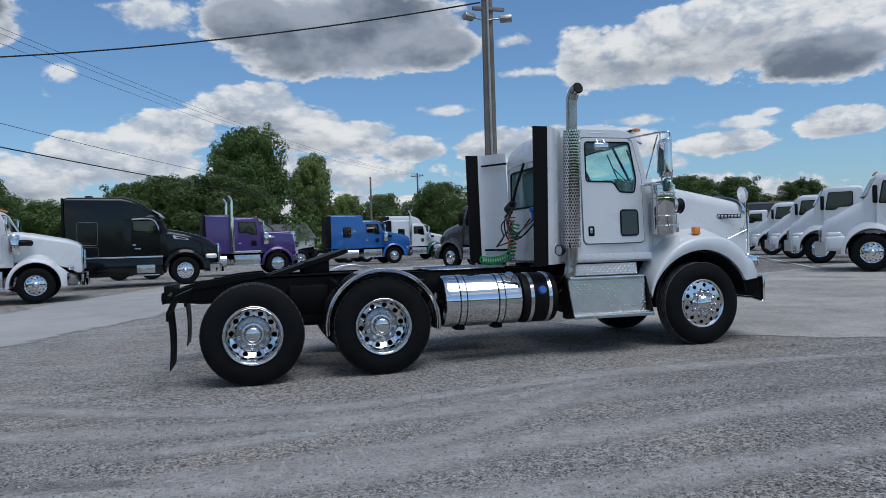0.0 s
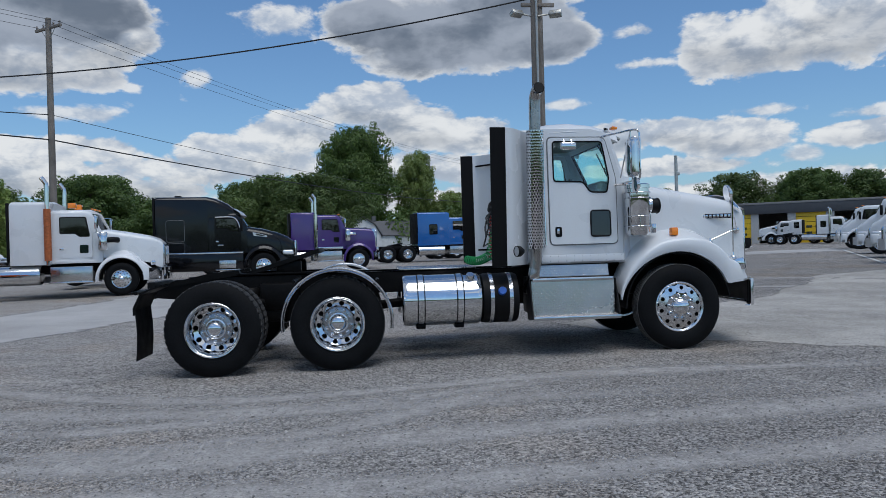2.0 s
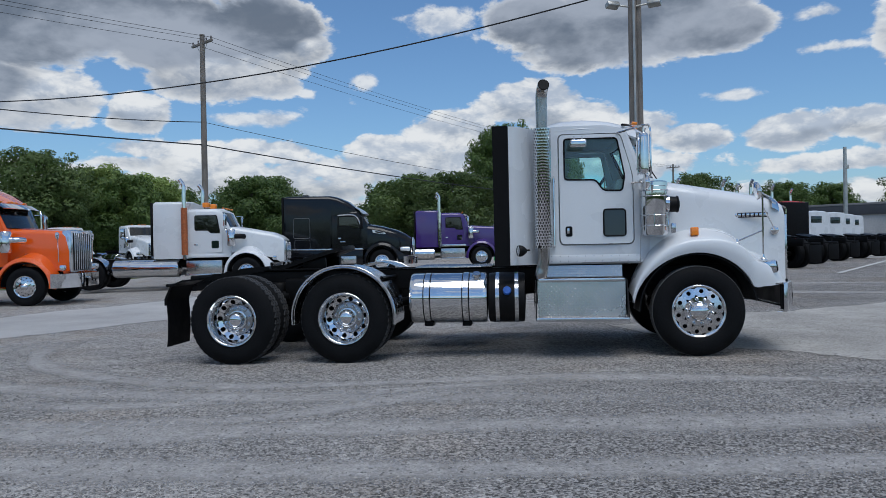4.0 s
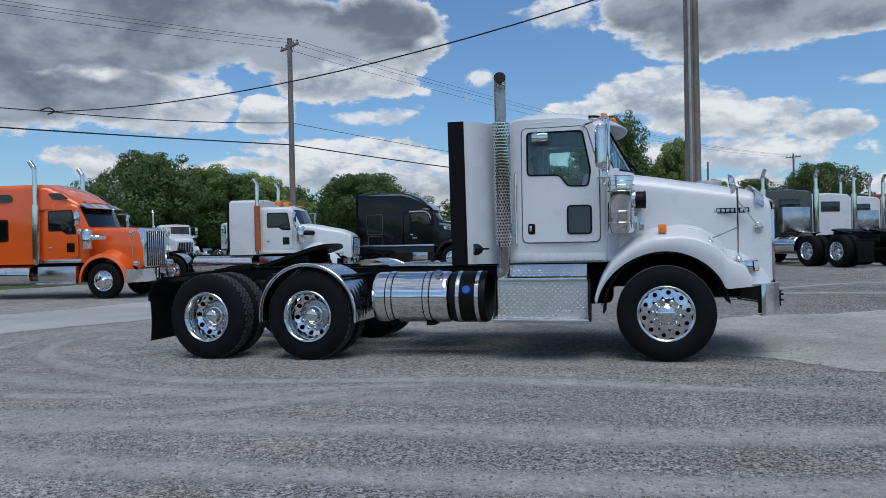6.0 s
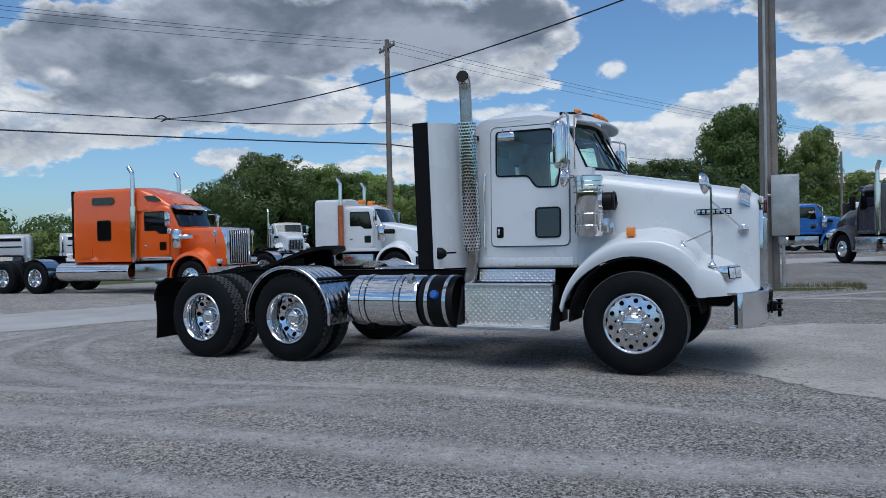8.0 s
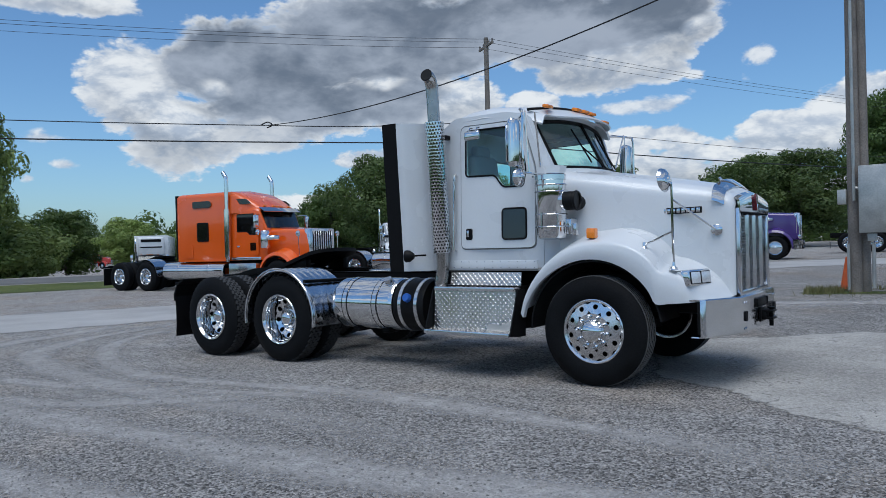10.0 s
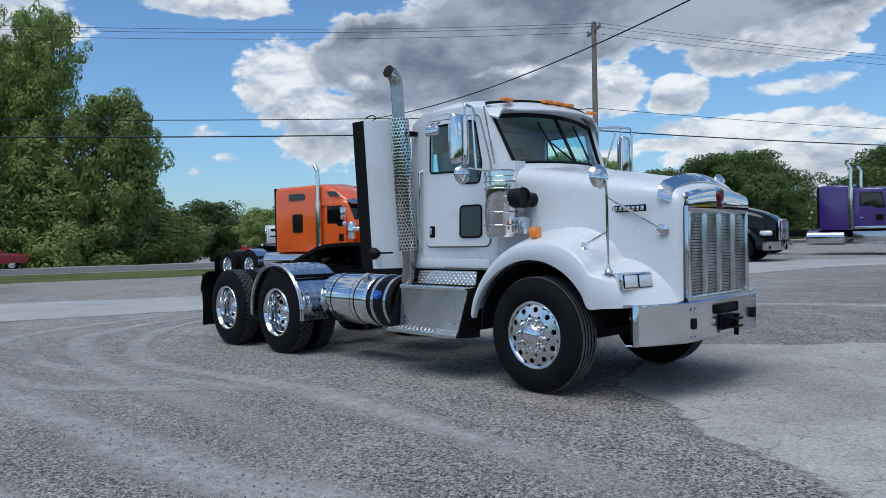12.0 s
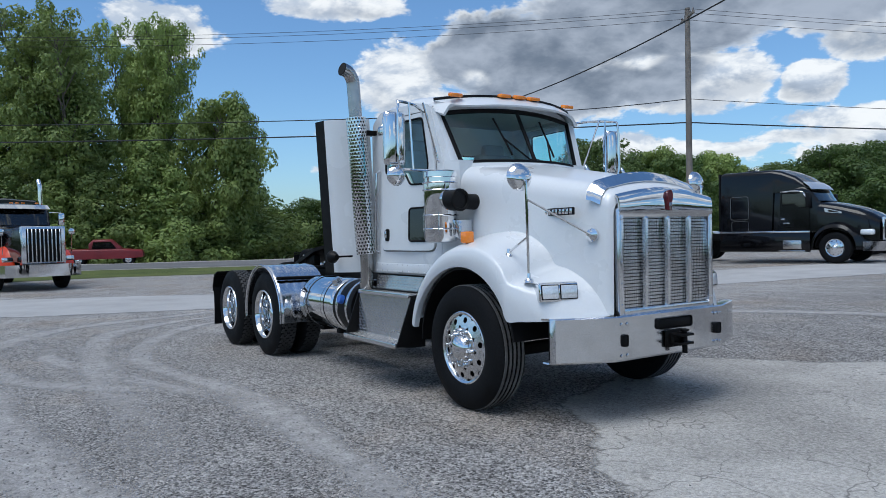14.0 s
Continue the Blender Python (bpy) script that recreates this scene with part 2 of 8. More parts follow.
def glass(name, tint=(0.75, 0.85, 0.85), gloss=0.05, veil=0.0):
    """A window pane: mostly clear, mirror-like at a slant, tinted."""
    m = bpy.data.materials.new(name)
    m.use_nodes = True
    nt = m.node_tree
    N, L = nt.nodes.new, nt.links.new
    out = nt.nodes["Material Output"]
    tr, gl, fr, mx = N("ShaderNodeBsdfTransparent"), N("ShaderNodeBsdfGlossy"), N("ShaderNodeLayerWeight"), N("ShaderNodeMixShader")
    tr.inputs[0].default_value = (*tint, 1)
    gl.inputs["Roughness"].default_value = 0.02
    gl.inputs[0].default_value = (0.95, 0.97, 1, 1)
    fr.inputs["Blend"].default_value = 0.5
    pw, ad = N("ShaderNodeMath"), N("ShaderNodeMath")
    pw.operation, ad.operation = "POWER", "MULTIPLY_ADD"
    L(fr.outputs["Facing"], pw.inputs[0])
    pw.inputs[1].default_value = 4.0
    L(pw.outputs[0], ad.inputs[0])
    ad.inputs[1].default_value, ad.inputs[2].default_value = 0.85, gloss
    L(ad.outputs[0], mx.inputs[0])
    L(tr.outputs[0], mx.inputs[1])
    L(gl.outputs[0], mx.inputs[2])
    df, md = N("ShaderNodeBsdfDiffuse"), N("ShaderNodeMixShader")      # a faint pale diffuse layer, mixed in to brighten the pane like daylight on it
    df.inputs[0].default_value = (0.5, 0.5, 0.49, 1)
    md.inputs[0].default_value = veil
    L(mx.outputs[0], md.inputs[1])
    L(df.outputs[0], md.inputs[2])
    L(md.outputs[0], out.inputs[0])
    return m


WHITE = surface("white_truck_paint", (0.66, 0.68, 0.70), 0.33, coat=0.4, grain=(60, 0.015), stain=(1.3, 0.03))
CHROME = surface("polished_chrome", (0.70, 0.71, 0.725), 0.06, 1.0, grain=(30, 0.03), stain=(4, 0.06), bump=(3, 0.03))
RIM = surface("polished_aluminium_wheel", (0.70, 0.705, 0.715), 0.21, 1.0, grain=(40, 0.04), stain=(9, 0.12), bump=(3, 0.02))
# rim metal with its base lowered, for the dark reflections deep in the wheel
DISH = surface("dull_wheel_dish", (0.36, 0.365, 0.38), 0.27, 1.0, grain=(40, 0.06), stain=(9, 0.15))
STEEL = surface("brushed_stainless", (0.66, 0.67, 0.69), 0.2, 1.0, grain=(80, 0.05), stain=(5, 0.1), bump=(6, 0.05))
ALU = surface("aluminium_tread_plate", (0.54, 0.53, 0.515), 0.24, 1.0, grain=(120, 0.06), stain=(3, 0.05), bump=(40, 0.02))
PIPE = surface("stack_pipe_steel", (0.42, 0.41, 0.40), 0.28, 1.0, grain=(20, 0.08), stain=(3, 0.2))
BLACK = surface("black_frame_paint", (0.0045, 0.0045, 0.005), 0.5, grain=(50, 0.25), stain=(4, 0.35), bump=(30, 0.1), tone=(0.006, 0.0056, 0.0053), spec=0.1)
RUBBER = surface("tyre_rubber", (0.0062, 0.0067, 0.0076), 0.7, grain=(60, 0.2), stain=(5, 0.3), bump=(80, 0.15), tone=(0.0082, 0.0087, 0.0096), spec=0.1)
TREAD = surface("dusty_tread_rubber", (0.042, 0.042, 0.043), 0.85, grain=(40, 0.25), stain=(7, 0.35), bump=(60, 0.2), tone=(0.03, 0.03, 0.03))
RIBS = surface("dusty_steer_tread", (0.13, 0.128, 0.125), 0.88, grain=(40, 0.2), stain=(7, 0.3), bump=(60, 0.2), tone=(0.085, 0.084, 0.083))
GASKET = surface("black_gasket_rubber", (0.006, 0.006, 0.0065), 0.6, grain=(60, 0.1), stain=(6, 0.15), spec=0.12)
SEAL = surface("grey_door_seal", (0.20, 0.205, 0.21), 0.5, grain=(60, 0.1))
PLASTIC = surface("black_plastic", (0.007, 0.007, 0.0075), 0.5, grain=(80, 0.15), stain=(4, 0.2), bump=(120, 0.08), spec=0.15)
SOOT = surface("soot_inside_pipe", (0.006, 0.006, 0.006), 0.9)
AMBER = surface("amber_lens", (0.85, 0.24, 0.02), 0.2, grain=(150, 0.12), coat=0.5)
REDLENS = surface("red_lens", (0.55, 0.03, 0.02), 0.2, grain=(150, 0.12), coat=0.5)
LENS = surface("headlamp_glass", (0.72, 0.74, 0.76), 0.12, 0.35, grain=(90, 0.15), coat=0.8, bump=(60, 0.15))
INTERIOR = surface("grey_cab_trim", (0.32, 0.322, 0.325), 0.75, grain=(80, 0.1), bump=(120, 0.1))
GLASS = glass("clear_cab_glass", (0.70, 0.94, 0.92), 0.06, 0.02)
DARKGLASS = glass("dark_tinted_glass", (0.10, 0.16, 0.145), 0.07, 0.012)
REDHOSE = surface("red_hose", (0.5, 0.03, 0.02), 0.45)
GREENHOSE = surface("green_hose", (0.02, 0.28, 0.08), 0.45)
BLUEHOSE = surface("blue_fitting", (0.03, 0.12, 0.45), 0.4)
MIRROR = surface("mirror_glass", (0.9, 0.91, 0.92), 0.02, 1.0, grain=(20, 0.01), stain=(2, 0.02))
RED_ENAMEL = surface("red_enamel", (0.10, 0.010, 0.016), 0.25, coat=0.5)
WOOD_POLE = surface("weathered_pole_timber", (0.23, 0.20, 0.175), 0.85, grain=(35, 0.25), stain=(1.2, 0.25), bump=(25, 0.5), tone=(0.15, 0.135, 0.12))
GALV = surface("galvanised_steel_box", (0.42, 0.42, 0.4), 0.45, 0.6, grain=(30, 0.1), stain=(3, 0.2))
CABLE = surface("black_cable", (0.012, 0.012, 0.013), 0.6)
BARK = surface("tree_bark", (0.13, 0.11, 0.09), 0.9, grain=(20, 0.3), stain=(2, 0.3), bump=(12, 0.6))
ORANGE = surface("orange_truck_paint", (0.74, 0.105, 0.007), 0.25, coat=0.7, grain=(60, 0.03), stain=(1, 0.06))
BLACKPAINT = surface("black_truck_paint", (0.003, 0.003, 0.004), 0.18, coat=0.28, spec=0.25, grain=(60, 0.05), stain=(1, 0.1))
PURPLE = surface("purple_truck_paint", (0.055, 0.025, 0.16), 0.22, coat=0.7, grain=(60, 0.04), stain=(1, 0.06))
BLUE = surface("blue_truck_paint", (0.012, 0.105, 0.36), 0.22, coat=0.7, grain=(60, 0.04), stain=(1, 0.06))
GREY = surface("charcoal_truck_paint", (0.05, 0.048, 0.05), 0.25, coat=0.7, grain=(60, 0.04), stain=(1, 0.06))
REDPAINT = surface("red_truck_paint", (0.42, 0.02, 0.015), 0.25, coat=0.6, grain=(60, 0.04), stain=(1, 0.06))
DARKRED = surface("faded_dark_red_paint", (0.17, 0.014, 0.018), 0.4, grain=(60, 0.05), stain=(1, 0.15))
GREENPAINT = surface("green_truck_paint", (0.012, 0.11, 0.09), 0.25, coat=0.6, grain=(60, 0.04), stain=(1, 0.06))

# ---- mesh helpers ----
def empty(name, m=None):
    ob = new(name)
    if m is not None:
        ob.matrix_world = m
    return ob


def part(name, bm, material, parent=None, label="", sharp=38):
    """Link a bmesh as one mesh object under a thing or a part."""
    bmesh.ops.recalc_face_normals(bm, faces=bm.faces)
    lim = radians(sharp)
    for f in bm.faces:
        f.smooth = True
    for e in bm.edges:
        if len(e.link_faces) == 2 and e.calc_face_angle(0) > lim:
            e.smooth = False
    me = bpy.data.meshes.new(name)
    bm.to_mesh(me)
    bm.free()
    me.materials.append(material)
    ob = new(name, me)
    if parent is not None:
        ob.parent = parent
    if label:
        tagged(ob, label)
    return ob


def again(ob, parent, m):
    """The same mesh once more, under parent at m; its own parts come along."""
    o = new(ob.name.split(".")[0], ob.data)
    o.parent = parent
    o.matrix_basis = m
    if "label" in ob:
        o["label"] = ob["label"]
    for c in ob.children:
        again(c, o, c.matrix_basis)
    return o


def box(bm, c, s, bevel=0.0, rot=None, seg=2):
    """A box of size s round c, its edges rounded."""
    m = Matrix.Translation(c) @ (rot if rot is not None else Matrix.Identity(4)) @ Matrix.Diagonal((*s, 1))
    r = bmesh.ops.create_cube(bm, size=1, matrix=m)
    if bevel:
        es = {e for v in r["verts"] for e in v.link_edges}
        bmesh.ops.bevel(bm, geom=list(es), offset=bevel, segments=seg, affect="EDGES", profile=0.5)
    return bm


def boxed(c, s, bevel=0.0, rot=None, seg=2):
    return box(bmesh.new(), c, s, bevel, rot, seg)


def lathe(bm, prof, n=32, m=None, closed=False):
    """Turn a profile of (radius, height) round z."""
    m = m or Matrix.Identity(4)
    rings = []
    for r, h in prof:
        if r < 1e-6:
            rings.append([bm.verts.new(m @ Vector((0, 0, h)))])
        else:
            rings.append([bm.verts.new(m @ Vector((r * math.cos(k * math.tau / n), r * math.sin(k * math.tau / n), h))) for k in range(n)])
    pairs = list(zip(rings, rings[1:])) + ([(rings[-1], rings[0])] if closed else [])
    for a, b in pairs:
        for k in range(n):
            j = (k + 1) % n
            q = []
            for v in ((a[k % len(a)], a[j % len(a)], b[j % len(b)], b[k % len(b)])):
                if v not in q:
                    q.append(v)
            if len(q) > 2:
                bm.faces.new(q)
    return bm


def tube(bm, pts, r, n=8, cap=True):
    """A round bar through points; r is one radius or one for each point."""
    pts = [Vector(p) for p in pts]
    rs = r if isinstance(r, (list, tuple)) else [r] * len(pts)
    prev, rings = None, []
    for i, p in enumerate(pts):
        d = (pts[min(i + 1, len(pts) - 1)] - pts[max(i - 1, 0)]).normalized()
        if prev is None:
            prev = d.orthogonal().normalized()
        u = (prev - d * prev.dot(d)).normalized()
        prev = u
        v = d.cross(u)
        rings.append([bm.verts.new(p + (u * math.cos(k * math.tau / n) + v * math.sin(k * math.tau / n)) * rs[i]) for k in range(n)])
    for a, b in zip(rings, rings[1:]):
        for k in range(n):
            bm.faces.new((a[k], a[(k + 1) % n], b[(k + 1) % n], b[k]))
    if cap:
        bm.faces.new(rings[0][::-1])
        bm.faces.new(rings[-1])
    return bm


def arc(c, r, a0, a1, n, plane="xz"):
    """Points on an arc round c, in degrees, in a plane."""
    out = []
    for k in range(n + 1):
        a = radians(a0 + (a1 - a0) * k / n)
        p = [c[0], c[1], c[2]]
        i, j = "xyz".index(plane[0]), "xyz".index(plane[1])
        p[i] += r * math.cos(a)
        p[j] += r * math.sin(a)
        out.append(tuple(p))
    return out


def loft(bm, rows, cap=False, close=False):
    """A skin over rows of equally many points."""
    vs = [[bm.verts.new(p) for p in row] for row in rows]
    for a, b in zip(vs, vs[1:]):
        m = len(a)
        for k in range(m if close else m - 1):
            bm.faces.new((a[k], a[(k + 1) % m], b[(k + 1) % m], b[k]))
    if cap:
        bm.faces.new(vs[0][::-1])
        bm.faces.new(vs[-1])
    return bm


def thicken(bm, d):
    bmesh.ops.recalc_face_normals(bm, faces=bm.faces)
    bmesh.ops.solidify(bm, geom=list(bm.faces), thickness=d)
    return bm


def smooth_curve(pts, n=4, closed=False):
    """Points of a Catmull-Rom curve through pts."""
    P = [Vector(p) for p in pts]
    out, m = [], len(P)
    for i in range(m if closed else m - 1):
        if closed:
            a, b, c, d = P[i - 1], P[i], P[(i + 1) % m], P[(i + 2) % m]
        else:
            a, b, c, d = P[max(i - 1, 0)], P[i], P[i + 1], P[min(i + 2, m - 1)]
        for k in range(n):
            t = k / n
            out.append(0.5 * ((2 * b) + (c - a) * t + (2 * a - 5 * b + 4 * c - d) * t * t + (3 * b - a - 3 * c + d) * t ** 3))
    if not closed:
        out.append(P[-1])
    return out


def rounded(poly, r, n=4):
    """A 2D polygon with its corners rounded by r."""
    out, m = [], len(poly)
    for i in range(m):
        a, b, c = (Vector((*poly[k % m][:2], 0)) for k in (i - 1, i, i + 1))
        da, dc = (a - b), (c - b)
        k = min(r, da.length * 0.45, dc.length * 0.45)
        p, q = b + da.normalized() * k, b + dc.normalized() * k
        for j in range(n + 1):
            t = j / n
            v = p * (1 - t) ** 2 + b * 2 * t * (1 - t) + q * t * t
            out.append((v.x, v.y))
    return out


def ray_cut(poly, c, ang):
    dx, dy, best = math.cos(ang), math.sin(ang), 0
    for i in range(len(poly)):
        (x1, y1), (x2, y2) = poly[i - 1], poly[i]
        ex, ey = x2 - x1, y2 - y1
        det = ex * dy - ey * dx
        if abs(det) < 1e-12:
            continue
        t = (ex * (y1 - c[1]) - ey * (x1 - c[0])) / det
        u = (dx * (y1 - c[1]) - dy * (x1 - c[0])) / det
        if t > 0 and -1e-9 <= u <= 1 + 1e-9:
            best = max(best, t)
    return (c[0] + dx * best, c[1] + dy * best)


def holed(outer, inner, place, thick):
    """A sheet with an opening: place(u, v, d) gives the point at depth d."""
    c = (sum(p[0] for p in inner) / len(inner), sum(p[1] for p in inner) / len(inner))
    angs = sorted({round(math.atan2(p[1] - c[1], p[0] - c[0]), 4) for p in list(outer) + list(inner)})
    bm = bmesh.new()
    rows = []
    for d, poly in ((0, outer), (0, inner), (thick, inner), (thick, outer)):
        rows.append([bm.verts.new(place(*ray_cut(poly, c, a), d)) for a in angs])
    m = len(angs)
    for a, b in zip(rows, rows[1:] + rows[:1]):
        for k in range(m):
            bm.faces.new((a[k], a[(k + 1) % m], b[(k + 1) % m], b[k]))
    return bm


def sheet(poly, place, thick=0.0):
    """A filled polygon, or a slab of it."""
    bm = bmesh.new()
    a = [bm.verts.new(place(*p, 0)) for p in poly]
    bm.faces.new(a)
    if thick:
        b = [bm.verts.new(place(*p, thick)) for p in poly]
        bm.faces.new(b[::-1])
        for k in range(len(a)):
            bm.faces.new((a[k - 1], a[k], b[k], b[k - 1]))
    return bm


def mirror_y(bm):
    """A copy of a bmesh on the other side of the truck."""
    o = bm.copy()
    for v in o.verts:
        v.co.y = -v.co.y
    bmesh.ops.reverse_faces(o, faces=o.faces)
    return o


def both(name, bm, material, parent, label=""):
    o = mirror_y(bm)
    a = part(name, bm, material, parent, label)
    return a, part(name, o, material, parent, label)


def join_from(verts, faces):
    bm = bmesh.new()
    vs = [bm.verts.new(v) for v in verts]
    for f in faces:
        bm.faces.new([vs[k] for k in f])
    return bm


def interp(x, xs, ys):
    return float(np.interp(x, xs, ys))


# ---- wheels, shared by all the trucks ----
AX = pose(0, 0, 0, 90, 0, 0)      # turns a lathe's z to the axle: z goes to -y, the outer side


def tyre_mesh(width, radius, lugs):
    """A truck tyre, its outer side at -y, the middle of its tread at y = 0."""
    w, R = width / 2, radius
    prof = [(0.292, -w + 0.03), (0.31, -w + 0.012), (0.36, -w + 0.002), (0.42, -w), (0.465, -w + 0.012), (R - 0.022, -w + 0.03), (R - 0.006, -w + 0.042)]
    grooves = 4
    span = 2 * (w - 0.046)
    for g in range(grooves):
        c = -w + 0.046 + span * (g + 1) / (grooves + 1)
        prof += [(R, c - 0.009), (R - 0.014, c - 0.006), (R - 0.014, c + 0.006), (R, c + 0.009)]
    prof += [(r, -h) for r, h in prof[6::-1]]
    bm = lathe(bmesh.new(), prof, 56, AX, closed=True)
    return bm


def tread_blocks(width, radius):
    """The drive tyre's dusty tread blocks, five to a row."""
    w, R = width / 2, radius
    span = 2 * (w - 0.046)
    bm = bmesh.new()
    for k in range(44):
        a = k * math.tau / 44
        for i in range(5):
            c = -w + 0.05 + span * (i + 0.5) / 5
            m = Matrix.Rotation(a + (0.07 if i % 2 else 0), 4, "Y") @ Matrix.Translation((0, c, R - 0.001)) @ Matrix.Rotation(radians(22 if i % 2 else -22), 4, "Z")
            bmesh.ops.create_cube(bm, size=1, matrix=m @ Matrix.Diagonal((0.056, span / 5 * 0.86, 0.013, 1)))
    return bm


def tread_ribs(width, radius):
    """The steer tyre's five dusty ribs between its grooves."""
    w, R = width / 2, radius
    span = 2 * (w - 0.046)
    bm = bmesh.new()
    for g in range(5):
        a, b = -w + 0.046 + span * g / 5 + 0.010, -w + 0.046 + span * (g + 1) / 5 - 0.010
        lathe(bm, [(R - 0.004, a - 0.002), (R + 0.0015, a), (R + 0.0015, b), (R - 0.004, b + 0.002)], 56, AX)
    return bm


def nuts(bm, n, r, y, size, length, off=0.0):
    for k in range(n):
        a = k * math.tau / n + off
        m = Matrix.Rotation(a, 4, "Y") @ Matrix.Translation((r, y, 0)) @ AX
        lathe(bm, [(0, length), (size * 0.4, length * 0.97), (size * 0.62, length * 0.88), (size * 0.8, length * 0.66), (size * 0.9, length * 0.32), (size * 1.2, length * 0.26), (size * 1.25, 0)], 12, m)
    return bm


def disc_holes(bm, n, r_hole, r_mid, r_in, r_out, y_in, y_out, m=AX):
    """A wheel disc between two radii, with n round hand holes."""
    k = 12
    for i in range(n):
        a0, mid = i * math.tau / n, (i + 0.5) * math.tau / n
        step = math.tau / n
        hole = []
        outer = []
        for j in range(k):
            t = j * math.tau / k
            hole.append((r_mid + r_hole * math.cos(t), mid + r_hole * math.sin(t) / r_mid))
        sq = []
        for j in range(k):
            t = j * math.tau / k
            c, s = math.cos(t), math.sin(t)
            q = max(abs(c), abs(s))
            c, s = c / q, s / q
            rr = r_mid + (c * (r_out - r_mid) if c > 0 else c * (r_mid - r_in))
            sq.append((rr, mid + s * step / 2))
        def pt(rr, t, d=0):
            f = (rr - r_in) / (r_out - r_in)
            return m @ Vector((rr * math.cos(t), rr * math.sin(t), y_in + (y_out - y_in) * f - d))
        a = [bm.verts.new(pt(*p)) for p in sq]
        b = [bm.verts.new(pt(*p)) for p in hole]
        c = [bm.verts.new(pt(*p, 0.02)) for p in hole]
        for j in range(k):
            j2 = (j + 1) % k
            bm.faces.new((a[j], a[j2], b[j2], b[j]))
            bm.faces.new((b[j], b[j2], c[j2], c[j]))
    bmesh.ops.remove_doubles(bm, verts=bm.verts, dist=0.0005)
    return bm


def rise(x, y):
    """Height of the ground: level under the cab, a little lower behind, climbing gently towards the far right."""
    d = 0.5 * x + 0.87 * y
    f = min(1, max(0, (d - 2) / 14))
    g = min(1, max(0, (-x - 1) / 5))
    u = min(1, max(0, (0.35 * y - 0.94 * x - 47.5) / 7))      # the land falls beyond the road
    return 0.30 * f * f * (3 - 2 * f) + 0.002 * max(0, d - 18) - 1.4 * u * u * (3 - 2 * u) - 0.062 * g * g * (3 - 2 * g)


def steer_wheel_parts(parent):
    """A front wheel: the disc bulges outward, with a chrome hub cap and nut covers."""
    part("tyre", tyre_mesh(0.30, 0.515, False), RUBBER, parent)
    part("tread", tread_ribs(0.30, 0.515), RIBS, parent, "dusty ribbed tread")
    rim = lathe(bmesh.new(), [(0.262, -0.12), (0.272, -0.125), (0.30, -0.125), (0.298, 0.10), (0.305, 0.128), (0.292, 0.134), (0.275, 0.125), (0.268, 0.105)], 48, AX)
    rim = part("rim", rim, RIM, parent)
    part("wheel_disc", disc_holes(bmesh.new(), 10, 0.0245, 0.230, 0.165, 0.272, 0.137, 0.112), RIM, rim)
    hub = lathe(bmesh.new(), [(0.168, 0.1372), (0.166, 0.141), (0.14, 0.142), (0.116, 0.143), (0.113, 0.158), (0.104, 0.176), (0.086, 0.194), (0.06, 0.207), (0.03, 0.214), (0, 0.216)], 32, AX)
    part("hub_cap", hub, CHROME, rim)
    nut = part("nut_cover", nuts(bmesh.new(), 1, 0.142, -0.137, 0.0165, 0.066), CHROME, rim)
    for k in range(1, 10):
        again(nut, rim, Matrix.Rotation(k * math.tau / 10, 4, "Y"))
    well = lathe(bmesh.new(), [(0.26, 0.03), (0.0, 0.03)], 24, AX)
    part("brake_drum", well, BLACK, rim)


def drive_wheel_parts(parent, lugs=True):
    """A rear dual: the outer rim is a deep chrome dish with round hand holes and the axle's capped hub in the middle."""
    R = 0.526
    ty = part("tyre", tyre_mesh(0.275, R, lugs), RUBBER, parent)
    ty.matrix_basis = pose(0, -0.165, 0)
    again(ty, parent, pose(0, 0.165, 0))
    tb = part("tread", tread_blocks(0.275, R), TREAD, parent, "dusty block tread")
    tb.matrix_basis = pose(0, -0.165, 0)
    again(tb, parent, pose(0, 0.165, 0))
    rb = lathe(bmesh.new(), [(0.318, 0.293), (0.330, 0.2955), (0.342, 0.2965), (0.344, 0.3005), (0.352, 0.3005), (0.354, 0.2965)], 56, AX)
    part("bead_ring", rb, RUBBER, parent)
    prof = [(0.284, 0.296), (0.276, 0.284), (0.268, 0.262), (0.262, 0.21), (0.256, 0.12)]
    rim = part("rim", lathe(bmesh.new(), prof, 56, AX), CHROME, parent)
    lip = [(0.312, 0.292), (0.309, 0.302), (0.302, 0.307), (0.296, 0.306), (0.292, 0.300), (0.288, 0.300), (0.284, 0.296)]
    part("rim_lip", lathe(bmesh.new(), lip, 56, AX), CHROME, rim)
    part("wheel_disc", disc_holes(bmesh.new(), 10, 0.029, 0.222, 0.184, 0.258, 0.085, 0.125), CHROME, rim)
    part("hub_flange", lathe(bmesh.new(), [(0.186, 0.084), (0.184, 0.094), (0.178, 0.098), (0.112, 0.099)], 40, AX), DISH, rim, "darkened metal hub flange")
    hub = lathe(bmesh.new(), [(0.118, 0.098), (0.116, 0.118), (0.108, 0.123), (0.098, 0.123), (0.095, 0.160), (0.088, 0.186), (0.072, 0.204), (0.045, 0.214), (0.0, 0.218)], 36, AX)
    part("hub_cap", hub, CHROME, rim)
    nut = part("nut_cover", nuts(bmesh.new(), 1, 0.148, -0.097, 0.0165, 0.034), CHROME, rim)
    for k in range(1, 10):
        again(nut, rim, Matrix.Rotation(k * math.tau / 10, 4, "Y"))
    part("brake_drum", lathe(bmesh.new(), [(0.30, -0.28), (0.25, 0.03), (0.0, 0.03)], 24, AX), BLACK, rim)


